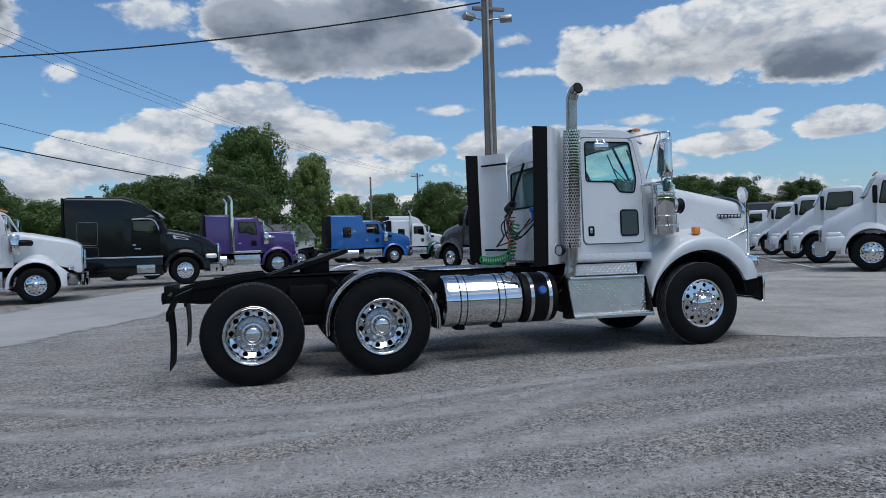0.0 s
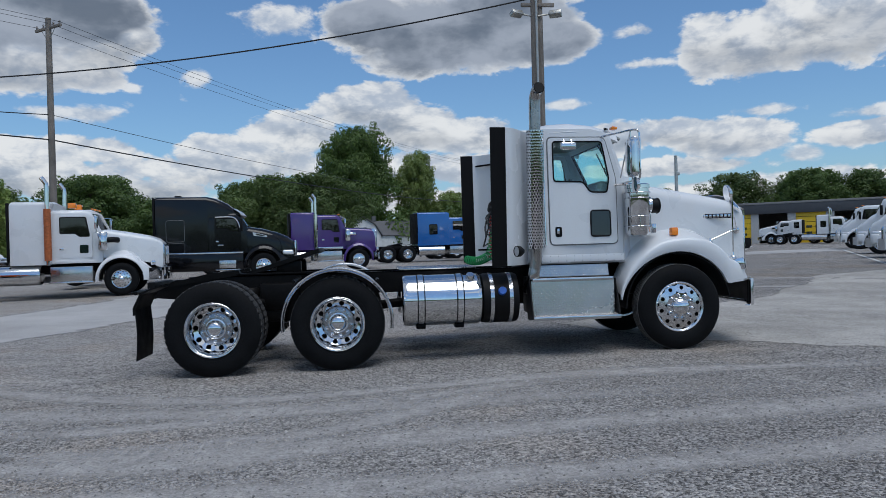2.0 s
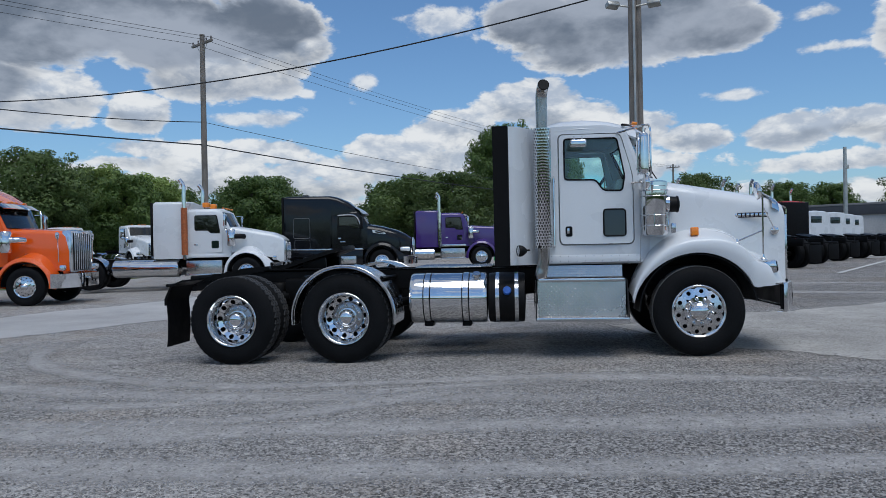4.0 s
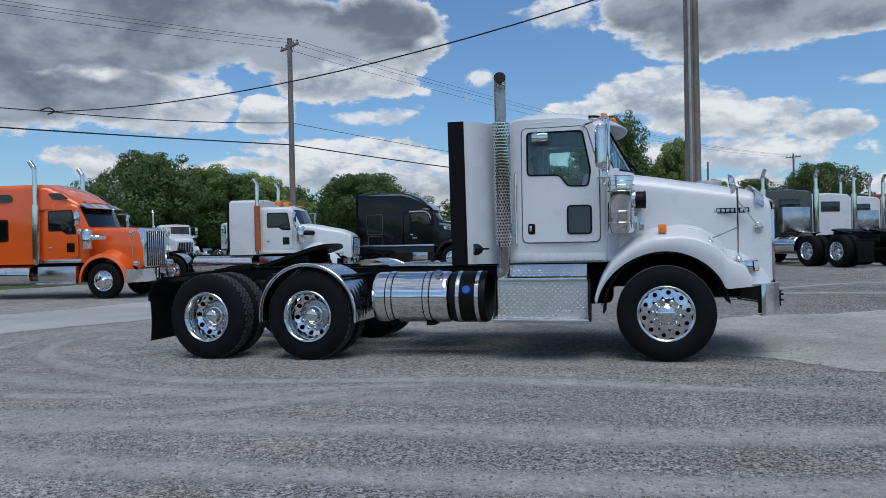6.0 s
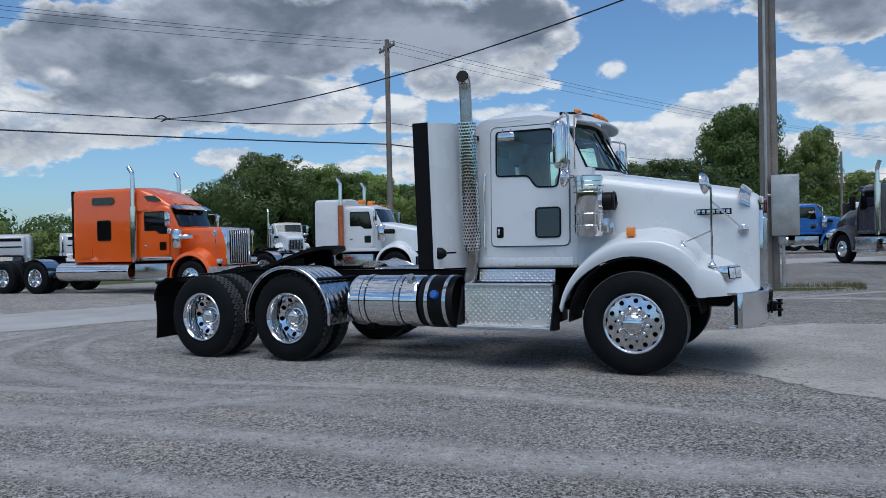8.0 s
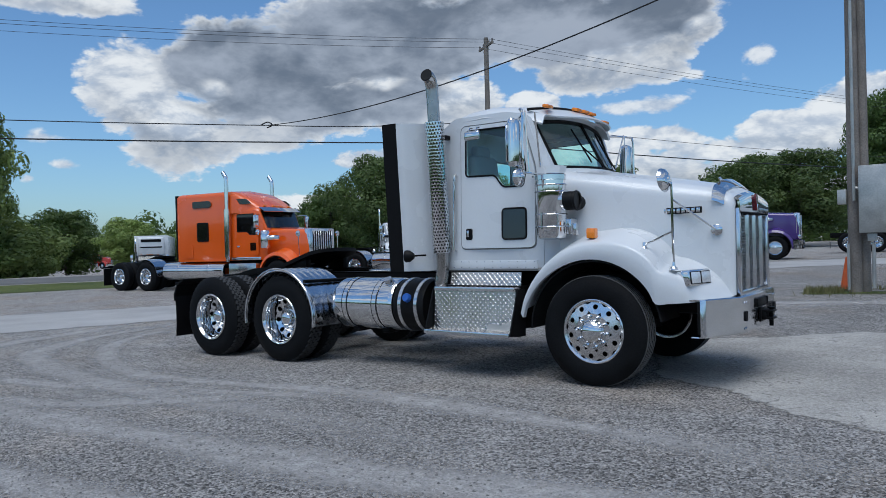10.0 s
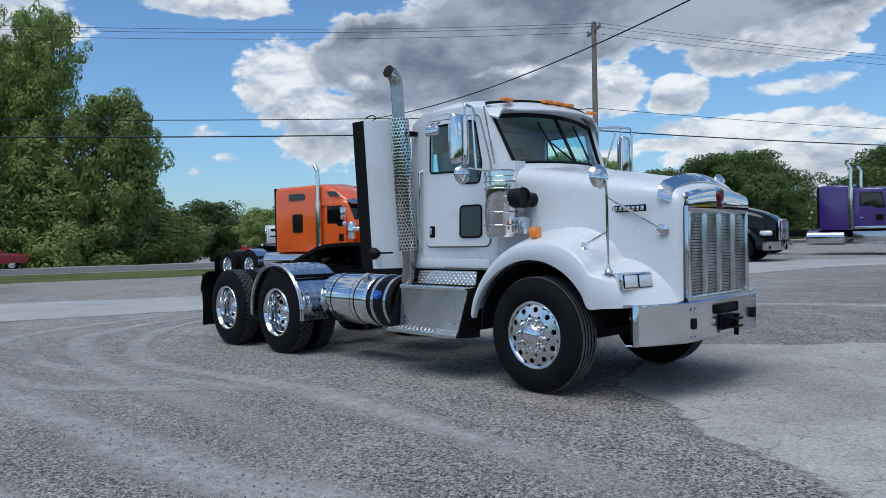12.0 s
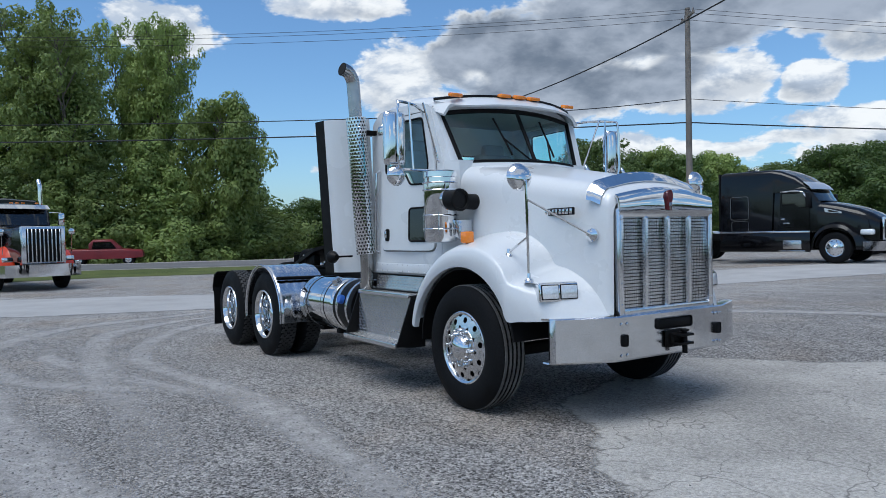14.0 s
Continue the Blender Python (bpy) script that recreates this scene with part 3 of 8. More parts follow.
def put_parts(builder, name):
    """Build one wheel as a hidden-nowhere prototype: its parts are kept under a mesh so that copies share them."""
    root = part(name, lathe(bmesh.new(), [(0.0, -0.02), (0.06, -0.02), (0.06, 0.02), (0.0, 0.02)], 10, AX), BLACK)
    builder(root)
    return root

# ---- the white day-cab tractor ----
hero = tagged(empty("semi_truck"), "white day-cab tractor truck with chrome stack, parked on gravel", "truck")


def add_wheel(proto, parent, x, y, z, turn=0.0):
    """Wheel under a truck; y > 0 turns it to the other side."""
    m = pose(x, y, z, 0, 0, 0 if y < 0 else 180) @ Matrix.Rotation(radians(turn), 4, "Y")
    w = again(proto, parent, m)
    return w


def drop(ob):
    for o in (*ob.children_recursive, ob):
        bpy.data.objects.remove(o)


steer_proto = put_parts(steer_wheel_parts, "wheel")
drive_proto = put_parts(drive_wheel_parts, "wheel")
for s in (-1, 1):
    add_wheel(steer_proto, hero, 0.0, s * 0.985, 0.515, 7)
    for x, a in ((-4.08, 11), (-5.45, -14)):
        add_wheel(drive_proto, hero, x, s * 1.03, 0.526 + rise(x, s * 0.9), a)


def hero_w(x, z):
    """Half width of the cab's side."""
    return 0.985 - 0.05 * max(0, z - 1.3) / 1.4 - 0.10 * min(1, max(0, (x + 1.15) / 0.6)) ** 1.5


def on_side(u, v, d):
    return (u, -(hero_w(u, v) - d), v)


def hero_cab():
    outer = rounded([(-1.80, 1.08), (-0.61, 1.08), (-0.60, 1.5), (-0.60, 2.10), (-0.78, 2.66), (-1.0, 2.70), (-1.62, 2.70), (-1.78, 2.60)], 0.04)
    opening = rounded([(-1.545, 1.295), (-0.675, 1.295), (-0.675, 2.10), (-0.815, 2.605), (-1.545, 2.605)], 0.07, 5)
    both("cab_side", holed(outer, opening, on_side, 0.035), WHITE, hero)
    # door with its window opening
    door_line = rounded([(-1.535, 1.305), (-0.685, 1.305), (-0.685, 2.10), (-0.822, 2.595), (-1.535, 2.595)], 0.065, 5)
    hole = rounded([(-1.475, 2.065), (-1.115, 2.055), (-1.025, 1.93), (-0.805, 1.925), (-0.775, 2.10), (-0.86, 2.545), (-1.475, 2.545)], 0.04, 4)
    small = rounded([(-1.03, 1.395), (-0.775, 1.395), (-0.775, 1.705), (-1.03, 1.705)], 0.04, 4)
    for s in (0, 1):
        flip = (lambda b: mirror_y(b)) if s else (lambda b: b)
        def add(name, bm, mat, parent, label=""):
            return part(name, flip(bm), mat, parent, label)
        door = add("door", holed(door_line, hole, lambda u, v, d: on_side(u, v, d - 0.012), 0.045), WHITE, hero)
        seal = bmesh.new()
        line = [on_side(u, v, 0.0) for u, v in opening]
        tube(seal, line + line[:1], 0.004, 6, cap=False)
        add("door_seal", seal, SEAL, hero)
        wseal = bmesh.new()
        line = [on_side(u, v, -0.012) for u, v in hole]
        tube(wseal, line + line[:1], 0.010, 6, cap=False)
        add("window_gasket", wseal, GASKET, door)
        pane = add("window_pane", sheet(hole, lambda u, v, d: on_side(u, v, 0.012), 0), GLASS, door, "greenish clear side window glass")
        add("lower_window", sheet(small, lambda u, v, d: on_side(u, v, -0.018 + d), 0.012), DARKGLASS, door, "small dark lookdown window")
        sb = bmesh.new()
        line = [on_side(u, v, -0.016) for u, v in small]
        tube(sb, line + line[:1], 0.010, 6, cap=False)
        add("window_gasket", sb, GASKET, door)
        # the door is uncut here: a black sheet stands in for the dark inside
        back = rounded([(-1.02, 1.405), (-0.785, 1.405), (-0.785, 1.695), (-1.02, 1.695)], 0.03, 3)
        add("window_backing", sheet(back, lambda u, v, d: on_side(u, v, -0.0145), 0), PLASTIC, door)
        pocket = rounded([(-1.475, 1.395), (-1.395, 1.395), (-1.395, 1.515), (-1.475, 1.515)], 0.022, 4)
        add("handle_pocket", sheet(pocket, lambda u, v, d: on_side(u, v, -0.017 + d), 0.006), GASKET, door)
        hb = bmesh.new()
        box(hb, on_side(-1.443, 1.462, -0.028), (0.03, 0.02, 0.07), 0.008)
        add("door_handle", hb, CHROME, door)
        # grab rail behind the door
        gb = bmesh.new()
        tube(gb, [on_side(-1.605, 1.28, -0.01), on_side(-1.605, 1.30, -0.05), on_side(-1.605, 2.08, -0.05), on_side(-1.605, 2.10, -0.01)], 0.013, 8)
        add("grab_rail", gb, CHROME, hero)
        # riveted lower strip
        strip = bmesh.new()
        box(strip, (-1.20, -(hero_w(-1.3, 1.1) + 0.004), 1.135), (1.14, 0.012, 0.085), 0.003)
        strip = add("rocker_strip", strip, WHITE, hero)
        rv = bmesh.new()
        for k in range(12):
            for zz in (1.105, 1.165):
                lathe(rv, [(0.006, 0), (0.004, 0.003), (0, 0.004)], 6, Matrix.Translation((-1.74 + k * 0.098, -(hero_w(-1.3, 1.1) + 0.01), zz)) @ AX)
        tagged(add("rivet_row", rv, STEEL, strip), kind="stuff")
    # roof: crowned skin over the cab, with a rounded rear edge
    rows = []
    for x, z, drop_ in ((-1.80, 2.42, 0.0), (-1.80, 2.55, 0.0), (-1.765, 2.67, 0.01), (-1.68, 2.755, 0.02), (-1.5, 2.80, 0.03), (-1.25, 2.815, 0.03), (-0.95, 2.79, 0.03), (-0.72, 2.735, 0.03), (-0.62, 2.70, 0.02)):
        w = hero_w(x, 2.62) if x < -0.9 else interp(x, (-0.9, -0.62), (hero_w(-0.9, 2.62), 0.84))
        row = []
        for k in range(17):
            t = -1 + 2 * k / 16
            y = w * math.copysign(min(1, abs(t) * 1.06), t) if abs(t) < 0.94 else w * t
            edge = max(0, (abs(t) - 0.6) / 0.4)
            zz = z - (0.13 if x > -1.7 else 0.05) * edge ** 2.6 - 0.02 * t * t
            row.append((x, y, zz))
        rows.append(row)
    part("roof", thicken(loft(bmesh.new(), rows), 0.03), WHITE, hero)
    # rear wall with its window
    wall = [(-0.955, 1.08), (0.955, 1.08), (0.945, 2.5), (-0.945, 2.5)]
    win = rounded([(-0.80, 1.82), (0.80, 1.82), (0.78, 2.33), (-0.78, 2.33)], 0.06, 4)
    at_back = lambda u, v, d: (-1.79 + d, u, v)
    part("rear_wall", holed(wall, win, at_back, 0.04), WHITE, hero)
    part("rear_window", sheet(win, lambda u, v, d: (-1.775, u, v), 0), GLASS, hero, "greenish clear rear cab window glass")
    rb = bmesh.new()
    line = [at_back(u, v, -0.004) for u, v in win]
    tube(rb, line + line[:1], 0.014, 6, cap=False)
    part("window_gasket", rb, GASKET, hero)
    part("cab_floor", boxed((-1.2, 0, 1.085), (1.18, 1.92, 0.03), 0.005), INTERIOR, hero)
    part("firewall", boxed((-0.60, 0, 1.60), (0.03, 1.74, 1.02), 0.01), WHITE, hero)
    part("headliner", boxed((-1.25, 0, 2.64), (0.95, 1.72, 0.015)), INTERIOR, hero)
    # windscreen: curved glass in two halves
    def ws(t, h):     # t across, h up
        lo = Vector((-0.535 + 0.20 * (1 - t * t), 0.71 * t, 2.105 + 0.01 * (1 - t * t)))
        hi = Vector((-0.735 + 0.13 * (1 - t * t), 0.79 * t, 2.575 + 0.05 * (1 - t * t)))
        return lo.lerp(hi, h)
    for s in (-1, 1):
        rows = [[ws(s * (0.012 + 0.983 * k / 10), h / 5) for k in range(11)] for h in range(6)]
        part("windscreen_half", loft(bmesh.new(), rows), GLASS, hero, "clear curved windscreen glass")
    gb = bmesh.new()
    ring = [ws(-1 + 2 * k / 16, 0) for k in range(17)] + [ws(1, h / 4) for h in range(1, 4)] + [ws(1 - 2 * k / 16, 1) for k in range(17)] + [ws(-1, 1 - h / 4) for h in range(1, 4)]
    tube(gb, ring + ring[:1], 0.022, 6, cap=False)
    tube(gb, [ws(0, h / 4) + Vector((0.006, 0, 0)) for h in range(5)], 0.017, 6)
    part("windscreen_gasket", gb, GASKET, hero)
    # pillars and cowl between glass, doors and hood
    for s in (-1, 1):
        rows = []
        for h in range(7):
            f = h / 6
            a = ws(s, f)
            x = interp(f, (0, 1), (-0.60, -0.78))
            z = interp(f, (0, 1), (2.105, 2.66))
            b = Vector((x - 0.02, s * (hero_w(x, z)), z))
            c = a.lerp(b, 0.5) + Vector((0.035, s * 0.03, 0.0))
            rows.append([a + Vector((-0.01, 0, 0)), a.lerp(c, 0.5) + Vector((0.01, s * 0.005, 0)), c, b])
        part("windscreen_pillar", thicken(loft(bmesh.new(), rows), 0.02), WHITE, hero)
        rows = []
        for h in range(4):
            z = 1.08 + (2.12 - 1.08) * h / 3
            rows.append([(-0.60, s * hero_w(-0.6, z), z), (-0.53, s * (hero_w(-0.6, z) - 0.04), z), (-0.47, s * 0.78, z), (-0.47, s * 0.60, z)])
        part("cowl_side", thicken(loft(bmesh.new(), rows), 0.02), WHITE, hero)
    rows = [[ws(-1 + k / 8, 1) + Vector((0, 0, 0.0)) for k in range(17)], [ws(-1 + k / 8, 1) + Vector((-0.03, 0, 0.11 - 0.05 * abs(-1 + k / 8) ** 3)) for k in range(17)]]
    part("roof_header", thicken(loft(bmesh.new(), rows), 0.03), WHITE, hero)
    rows = [[ws(-1 + k / 8, 0) + Vector((0.02, 0, -0.005)) for k in range(17)], [ws(-1 + k / 8, 0) + Vector((0.06, 0, -0.10)) for k in range(17)]]
    part("cowl", thicken(loft(bmesh.new(), rows), 0.02), WHITE, hero)
    # sun visor and marker lamps
    rows = []
    for f in range(5):
        f = f / 4
        row = []
        for k in range(19):
            t = -1 + k / 9
            e = (1 - t * t)
            g = f * (1 - 0.9 * abs(t) ** 9)
            row.append((-0.725 + 0.135 * e + 0.20 * g * (1 - 0.45 * abs(t) ** 3) - 0.05 * abs(t) ** 4, 0.84 * t, 2.735 - 0.035 * abs(t) ** 2.5 - 0.10 * g ** 1.2 + 0.015 * e))
        rows.append(row)
    visor = part("sun_visor", thicken(loft(bmesh.new(), rows), 0.018), WHITE, hero)
    tr = bmesh.new()
    tube(tr, [(p[0] - 0.005, p[1], p[2] + 0.006) for p in rows[0]], 0.018, 6)
    part("visor_trim", tr, PLASTIC, visor)
    lamp = None
    for y in (-0.70, -0.18, 0.0, 0.18, 0.70):
        x = -0.68 + 0.13 * (1 - (y / 0.9) ** 2)
        z = 2.748 - 0.045 * abs(y / 0.9) ** 2.5
        if lamp is None:
            lb = bmesh.new()
            box(lb, (0, 0, 0.012), (0.07, 0.13, 0.036), 0.014)
            lamp = part("marker_lamp", lb, AMBER, hero, "amber roof marker lamp")
            lamp.matrix_basis = pose(x, y, z, 0, 12, 0)
        else:
            again(lamp, hero, pose(x, y, z, 0, 12, 0))
    # wipers
    for y0, y1 in ((-0.10, -0.55), (0.14, 0.48)):
        wb = bmesh.new()
        p0 = Vector((-0.27, y0, 2.12))
        tube(wb, [p0, ws(y1 / 0.78 * 0.55, 0.45) + Vector((0.035, 0, 0))], 0.008, 6)
        tube(wb, [ws(y1 / 0.78 * 0.55 + s2 * 0.04, 0.12 + 0.72 * (k / 4)) + Vector((0.028, 0, 0)) for k, s2 in zip(range(5), (0.9, 0.6, 0.2, -0.2, -0.6))], 0.009, 6)
        part("wiper", wb, GASKET, hero)
    # cab interior
    for y in (-0.48, 0.48):
        seat = part("seat", boxed((-1.30, y, 1.72), (0.5, 0.52, 0.16), 0.05, seg=3), INTERIOR, hero, "dark grey cab seat")
        part("backrest", boxed((-1.56, y, 2.02), (0.15, 0.5, 0.62), 0.06, pose(0, 0, 0, 0, -8, 0), 3), INTERIOR, seat)
        part("headrest", boxed((-1.60, y, 2.37), (0.1, 0.28, 0.14), 0.04, seg=3), INTERIOR, seat)
        part("pedestal", boxed((-1.30, y, 1.36), (0.36, 0.36, 0.54), 0.03), INTERIOR, seat)
    part("dashboard", boxed((-0.74, 0, 1.93), (0.30, 1.62, 0.26), 0.06, pose(0, 0, 0, 0, 12, 0), 3), INTERIOR, hero)
    wb = bmesh.new()
    m = pose(-0.98, 0.46, 2.02, 0, -58, 0)
    pts = [m @ Vector(p) for p in arc((0, 0, 0), 0.22, 0, 360, 24, "xy")]
    tube(wb, pts, 0.014, 8, cap=False)
    for a in (90, 210, 330):
        tube(wb, [m @ Vector((0, 0, -0.02)), m @ Vector((0.22 * math.cos(radians(a)), 0.22 * math.sin(radians(a)), 0))], 0.011, 6)
    tube(wb, [m @ Vector((0, 0, -0.02)), m @ Vector((0, 0, -0.3))], 0.03, 8)
    part("steering_wheel", wb, PLASTIC, hero)


hero_cab()


def hood_row(x):
    """One cross-section of the hood, from the right bottom edge over the top to the left."""
    top = interp(x, (-0.52, -0.12, 0.48, 0.88, 1.00, 1.06, 1.10, 1.125, 1.135), (2.125, 2.06, 1.955, 1.88, 1.852, 1.822, 1.80, 1.775, 1.745))
    half = interp(x, (-0.52, 0.0, 0.5, 1.0, 1.10, 1.125, 1.135), (0.775, 0.735, 0.665, 0.59, 0.575, 0.56, 0.535))
    low = interp(x, (-0.52, 0.0, 0.6, 1.0, 1.15), (1.20, 1.28, 1.10, 0.86, 0.83))
    wide = half + interp(x, (-0.52, 0.0, 0.6, 1.15), (0.03, 0.03, 0.035, 0.01))
    r = interp(x, (-0.52, 0.5, 1.15), (0.17, 0.16, 0.13))
    right = []
    for k in range(6):
        f = k / 5
        right.append((-(wide + (half - wide) * f ** 0.8), low + (top - 0.05 - r - low) * f))
    for k in range(1, 7):
        a = radians(90 * k / 6)
        right.append((-(half - r + r * math.cos(a)), top - 0.05 - r + r * math.sin(a)))
    flat = half - r
    for k in range(1, 5):
        f = k / 4
        right.append((-flat * (1 - f), top - 0.05 + 0.05 * (1 - (1 - f) ** 2)))
    pts = right + [(-y, z) for y, z in right[-2::-1]]
    return [(x, y, z) for y, z in pts]


def hero_front():
    rows = [hood_row(x) for x in list(np.linspace(-0.52, 1.0, 20)) + [1.03, 1.06, 1.085, 1.105, 1.118, 1.128, 1.135]]
    part("hood", thicken(loft(bmesh.new(), rows), 0.025), WHITE, hero)
    # fenders: lip, shoulder, crown and the run up to the hood's side; an arch, then a swept nose
    def bez(a, b, c, f):
        return Vector(a).lerp(Vector(b), f).lerp(Vector(b).lerp(Vector(c), f), f)
    st = []
    for k in range(15):
        a = radians(171 - 147 * k / 14)
        ca, sa = math.cos(a), math.sin(a)
        lip = Vector(((0.665 + 0.065 * max(0, -ca)) * ca, -1.14, 0.515 + 0.668 * sa))
        up = 0.05 + 0.075 * sa ** 2 + 0.235 * max(0, ca) ** 1.5
        sh = lip + Vector((-0.02 * max(0, -ca) + 0.06 * max(0, ca - 0.6), -0.010, up))
        cr = sh + Vector((0, 0.10, 0.032 + 0.03 * sa ** 2))
        jo = Vector((cr.x + 0.02 * max(0, ca), -(0.715 + 0.06 * max(0, -ca) - 0.07 * max(0, ca)), cr.z + 0.04 + 0.05 * sa ** 2 + 0.07 * max(0, ca)))
        st.append((lip, sh, cr, jo))
    l0, s0, c0, j0 = st[-1]
    for k in range(1, 8):
        f = k / 7
        st.append((bez(l0, (1.0, -1.06, 0.795), (1.12, -0.565, 0.825), f), bez(s0, (0.90, -1.07, 0.95), (1.118, -0.56, 0.835), f), bez(c0, (0.88, -0.96, 1.05), (1.118, -0.555, 0.84), f), bez(j0, (0.97, -0.60, 1.13), (1.12, -0.55, 0.845), f)))
    rows = []
    for lip, sh, cr, jo in st:
        inner = lip + Vector((0, 0.05, 0.0))
        row = [inner, lip]
        row += [lip.lerp(sh, f) + Vector((0, -0.012 * math.sin(f * math.pi), 0)) for f in (0.33, 0.66)]
        c = smooth_curve([lip, sh, cr, jo], 5)
        row += c[5:]
        rows.append(row)
    # finer along the length
    cols = list(zip(*rows))
    cols = [smooth_curve(c, 3) for c in cols]
    rows = list(zip(*cols))
    both("fender", thicken(loft(bmesh.new(), rows), 0.02), WHITE, hero)
    # seam between hood fender and cab skirt
    # inner wheel arch
    rows = [[(0.66 * math.cos(radians(a)), y, 0.515 + 0.66 * math.sin(radians(a))) for y in (-1.10, -0.9, -0.62)] for a in range(10, 181, 10)]
    both("wheel_arch_liner", thicken(loft(bmesh.new(), rows), 0.015), PLASTIC, hero)
    # headlamps
    for s in (-1, 1):
        m = pose(0.868, s * 0.872, 1.005, 0, -6, -s * -17) 
        hb = bmesh.new()
        box(hb, (-0.02, 0, 0), (0.16, 0.315, 0.15), 0.018)
        hl = part("headlamp", hb, CHROME, hero, "chrome-bezelled twin rectangular headlamp")
        hl.matrix_basis = m
        for y in (-0.075, 0.075):
            part("lens", boxed((0.062, y, 0), (0.022, 0.13, 0.10), 0.008), LENS, hl)
            gb = bmesh.new()
            box(gb, (0.0605, y, 0), (0.012, 0.142, 0.112), 0.006)
            part("lens_seal", gb, GASKET, hl)
    # turn and marker lamps
    for s in (-1, 1):
        tb = bmesh.new()
        box(tb, (-0.02, s * 1.035, 1.425), (0.085, 0.085, 0.095), 0.012)
        part("turn_lamp", tb, AMBER, hero, "amber turn signal on the fender")
        part("turn_lamp_base", boxed((-0.03, s * 1.00, 1.345), (0.05, 0.06, 0.05), 0.01), CHROME, hero)
    GY = 0.035      # the grille sits a little off the middle
    # grille
    gr = part("grille", boxed((1.105, GY, 1.195), (0.02, 1.02, 0.77), 0.005), PLASTIC, hero, "stainless grille with wire screen and upright bars")
    fr = bmesh.new()
    for y in (GY - 0.525, GY + 0.525):
        box(fr, (1.135, y, 1.20), (0.07, 0.055, 0.84), 0.012)
    box(fr, (1.135, GY, 0.845), (0.07, 1.0, 0.05), 0.012)
    part("grille_frame", fr, STEEL, gr)
    for y in (GY - 0.527, GY + 0.527):
        for k in range(5):
            part("bolt", lathe(bmesh.new(), [(0.011, 0), (0.010, 0.006), (0, 0.009)], 8, pose(1.168, y, 0.90 + k * 0.16, 0, 90, 0)), CHROME, gr)
    crown = bmesh.new()
    rows = []
    for k in range(21):
        t = -1 + k / 10
        y, e = GY + 0.545 * t, 0.065 * (1 - abs(t) ** 1.6)
        rows.append([(1.168, y, 1.555), (1.174, y, 1.60), (1.172, y, 1.675 + e), (1.160, y, 1.705 + e), (1.13, y, 1.722 + e)])
    part("grille_crown", thicken(loft(crown, rows), 0.02), CHROME, gr)
    sb = bmesh.new()
    for k in range(27):
        box(sb, (1.126, GY, 0.885 + k * 0.0257), (0.012, 1.0, 0.0185))
    part("grille_screen", sb, STEEL, gr)
    wires = bmesh.new()
    for k in range(50):
        box(wires, (1.1335, GY - 0.49 + k * 0.02, 1.215), (0.003, 0.003, 0.69))
    tagged(part("wire_mesh", wires, STEEL, gr), kind="stuff")
    bar = None
    for y in (GY - 0.255, GY, GY + 0.255):
        b = bmesh.new()
        rows = []
        for z, o in ((0.86, 0.0), (0.89, 0.014), (1.2, 0.02), (1.53, 0.02), (1.565, 0.012), (1.59, -0.005)):
            rows.append([(1.145 + o * 0.2, y - 0.022, z), (1.156 + o, y - 0.013, z), (1.156 + o, y + 0.013, z), (1.145 + o * 0.2, y + 0.022, z)])
        part("grille_bar", loft(b, rows, cap=True, close=True), STEEL, gr)
    # stone guard: follows the hood's front edge, standing off it
    rows = []
    for x, off in ((0.965, 0.050), (1.0, 0.034), (1.03, 0.022), (1.058, 0.010)):
        ring = [Vector(p) for p in hood_row(x)]
        row = []
        for k, p in enumerate(ring):
            if p.z < 1.50:
                continue
            o = Vector((0, p.y * 0.9, max(0, p.z - 1.55) * 1.1)).normalized()
            row.append(p + o * off + Vector((0, 0, 0.008)))
        rows.append(row)
    n = min(len(r) for r in rows)
    rows = [r[(len(r) - n) // 2:(len(r) - n) // 2 + n] for r in rows]
    part("bug_shield", thicken(loft(bmesh.new(), rows), 0.010), CHROME, hero, "chrome stone guard along the hood's front edge")
    eb = bmesh.new()
    badge = rounded([(GY + u, v) for u, v in ((-0.022, 1.675), (-0.016, 1.60), (0.016, 1.60), (0.022, 1.675), (0.034, 1.715), (0.024, 1.75), (0.0, 1.765), (-0.024, 1.75), (-0.034, 1.715))], 0.014, 3)
    em = part("emblem", sheet(badge, lambda u, v, d: (1.174 + d, u, v), 0.02), RED_ENAMEL, hero, "red enamel hood emblem")
    for y in (-0.024, 0.0, 0.024):
        part("emblem_rib", boxed((1.1955, GY + y * 0.45, 1.635), (0.006, 0.005, 0.06), 0.002), CHROME, em)
    # name plates as plain plates with bright bars
    for s in (-1, 1):
        y0 = -0.690 if s < 0 else 0.690
        pl = part("name_plate", boxed((0.70, s * 0.6725, 1.61), (0.39, 0.014, 0.058), 0.004, pose(0, 0, 0, 0, 0, -s * -7.4)), PLASTIC, hero, "dark name plate with bright metal bars")
        for k in range(8):
            c = pose(0.70, s * 0.6725, 1.61, 0, 0, s * 7.4)
            b = bmesh.new()
            box(b, (0, 0, 0), (0.034, 0.012, 0.04), 0.003)
            o = part("plate_bar", b, CHROME, pl)
            o.matrix_basis = c @ pose(-0.165 + k * 0.047, s * 0.008, 0)
    # bumper
    plan = [(0.955, -1.02), (1.00, -1.005), (1.195, -0.58), (1.205, 0.04), (1.195, 0.66), (1.00, 1.085), (0.955, 1.10)]
    rows = []
    for z, o in ((0.82, -0.10), (0.825, -0.012), (0.815, 0.0), (0.505, 0.0), (0.49, -0.015), (0.49, -0.08)):
        rows.append([(x + o, y, z) for x, y in plan])
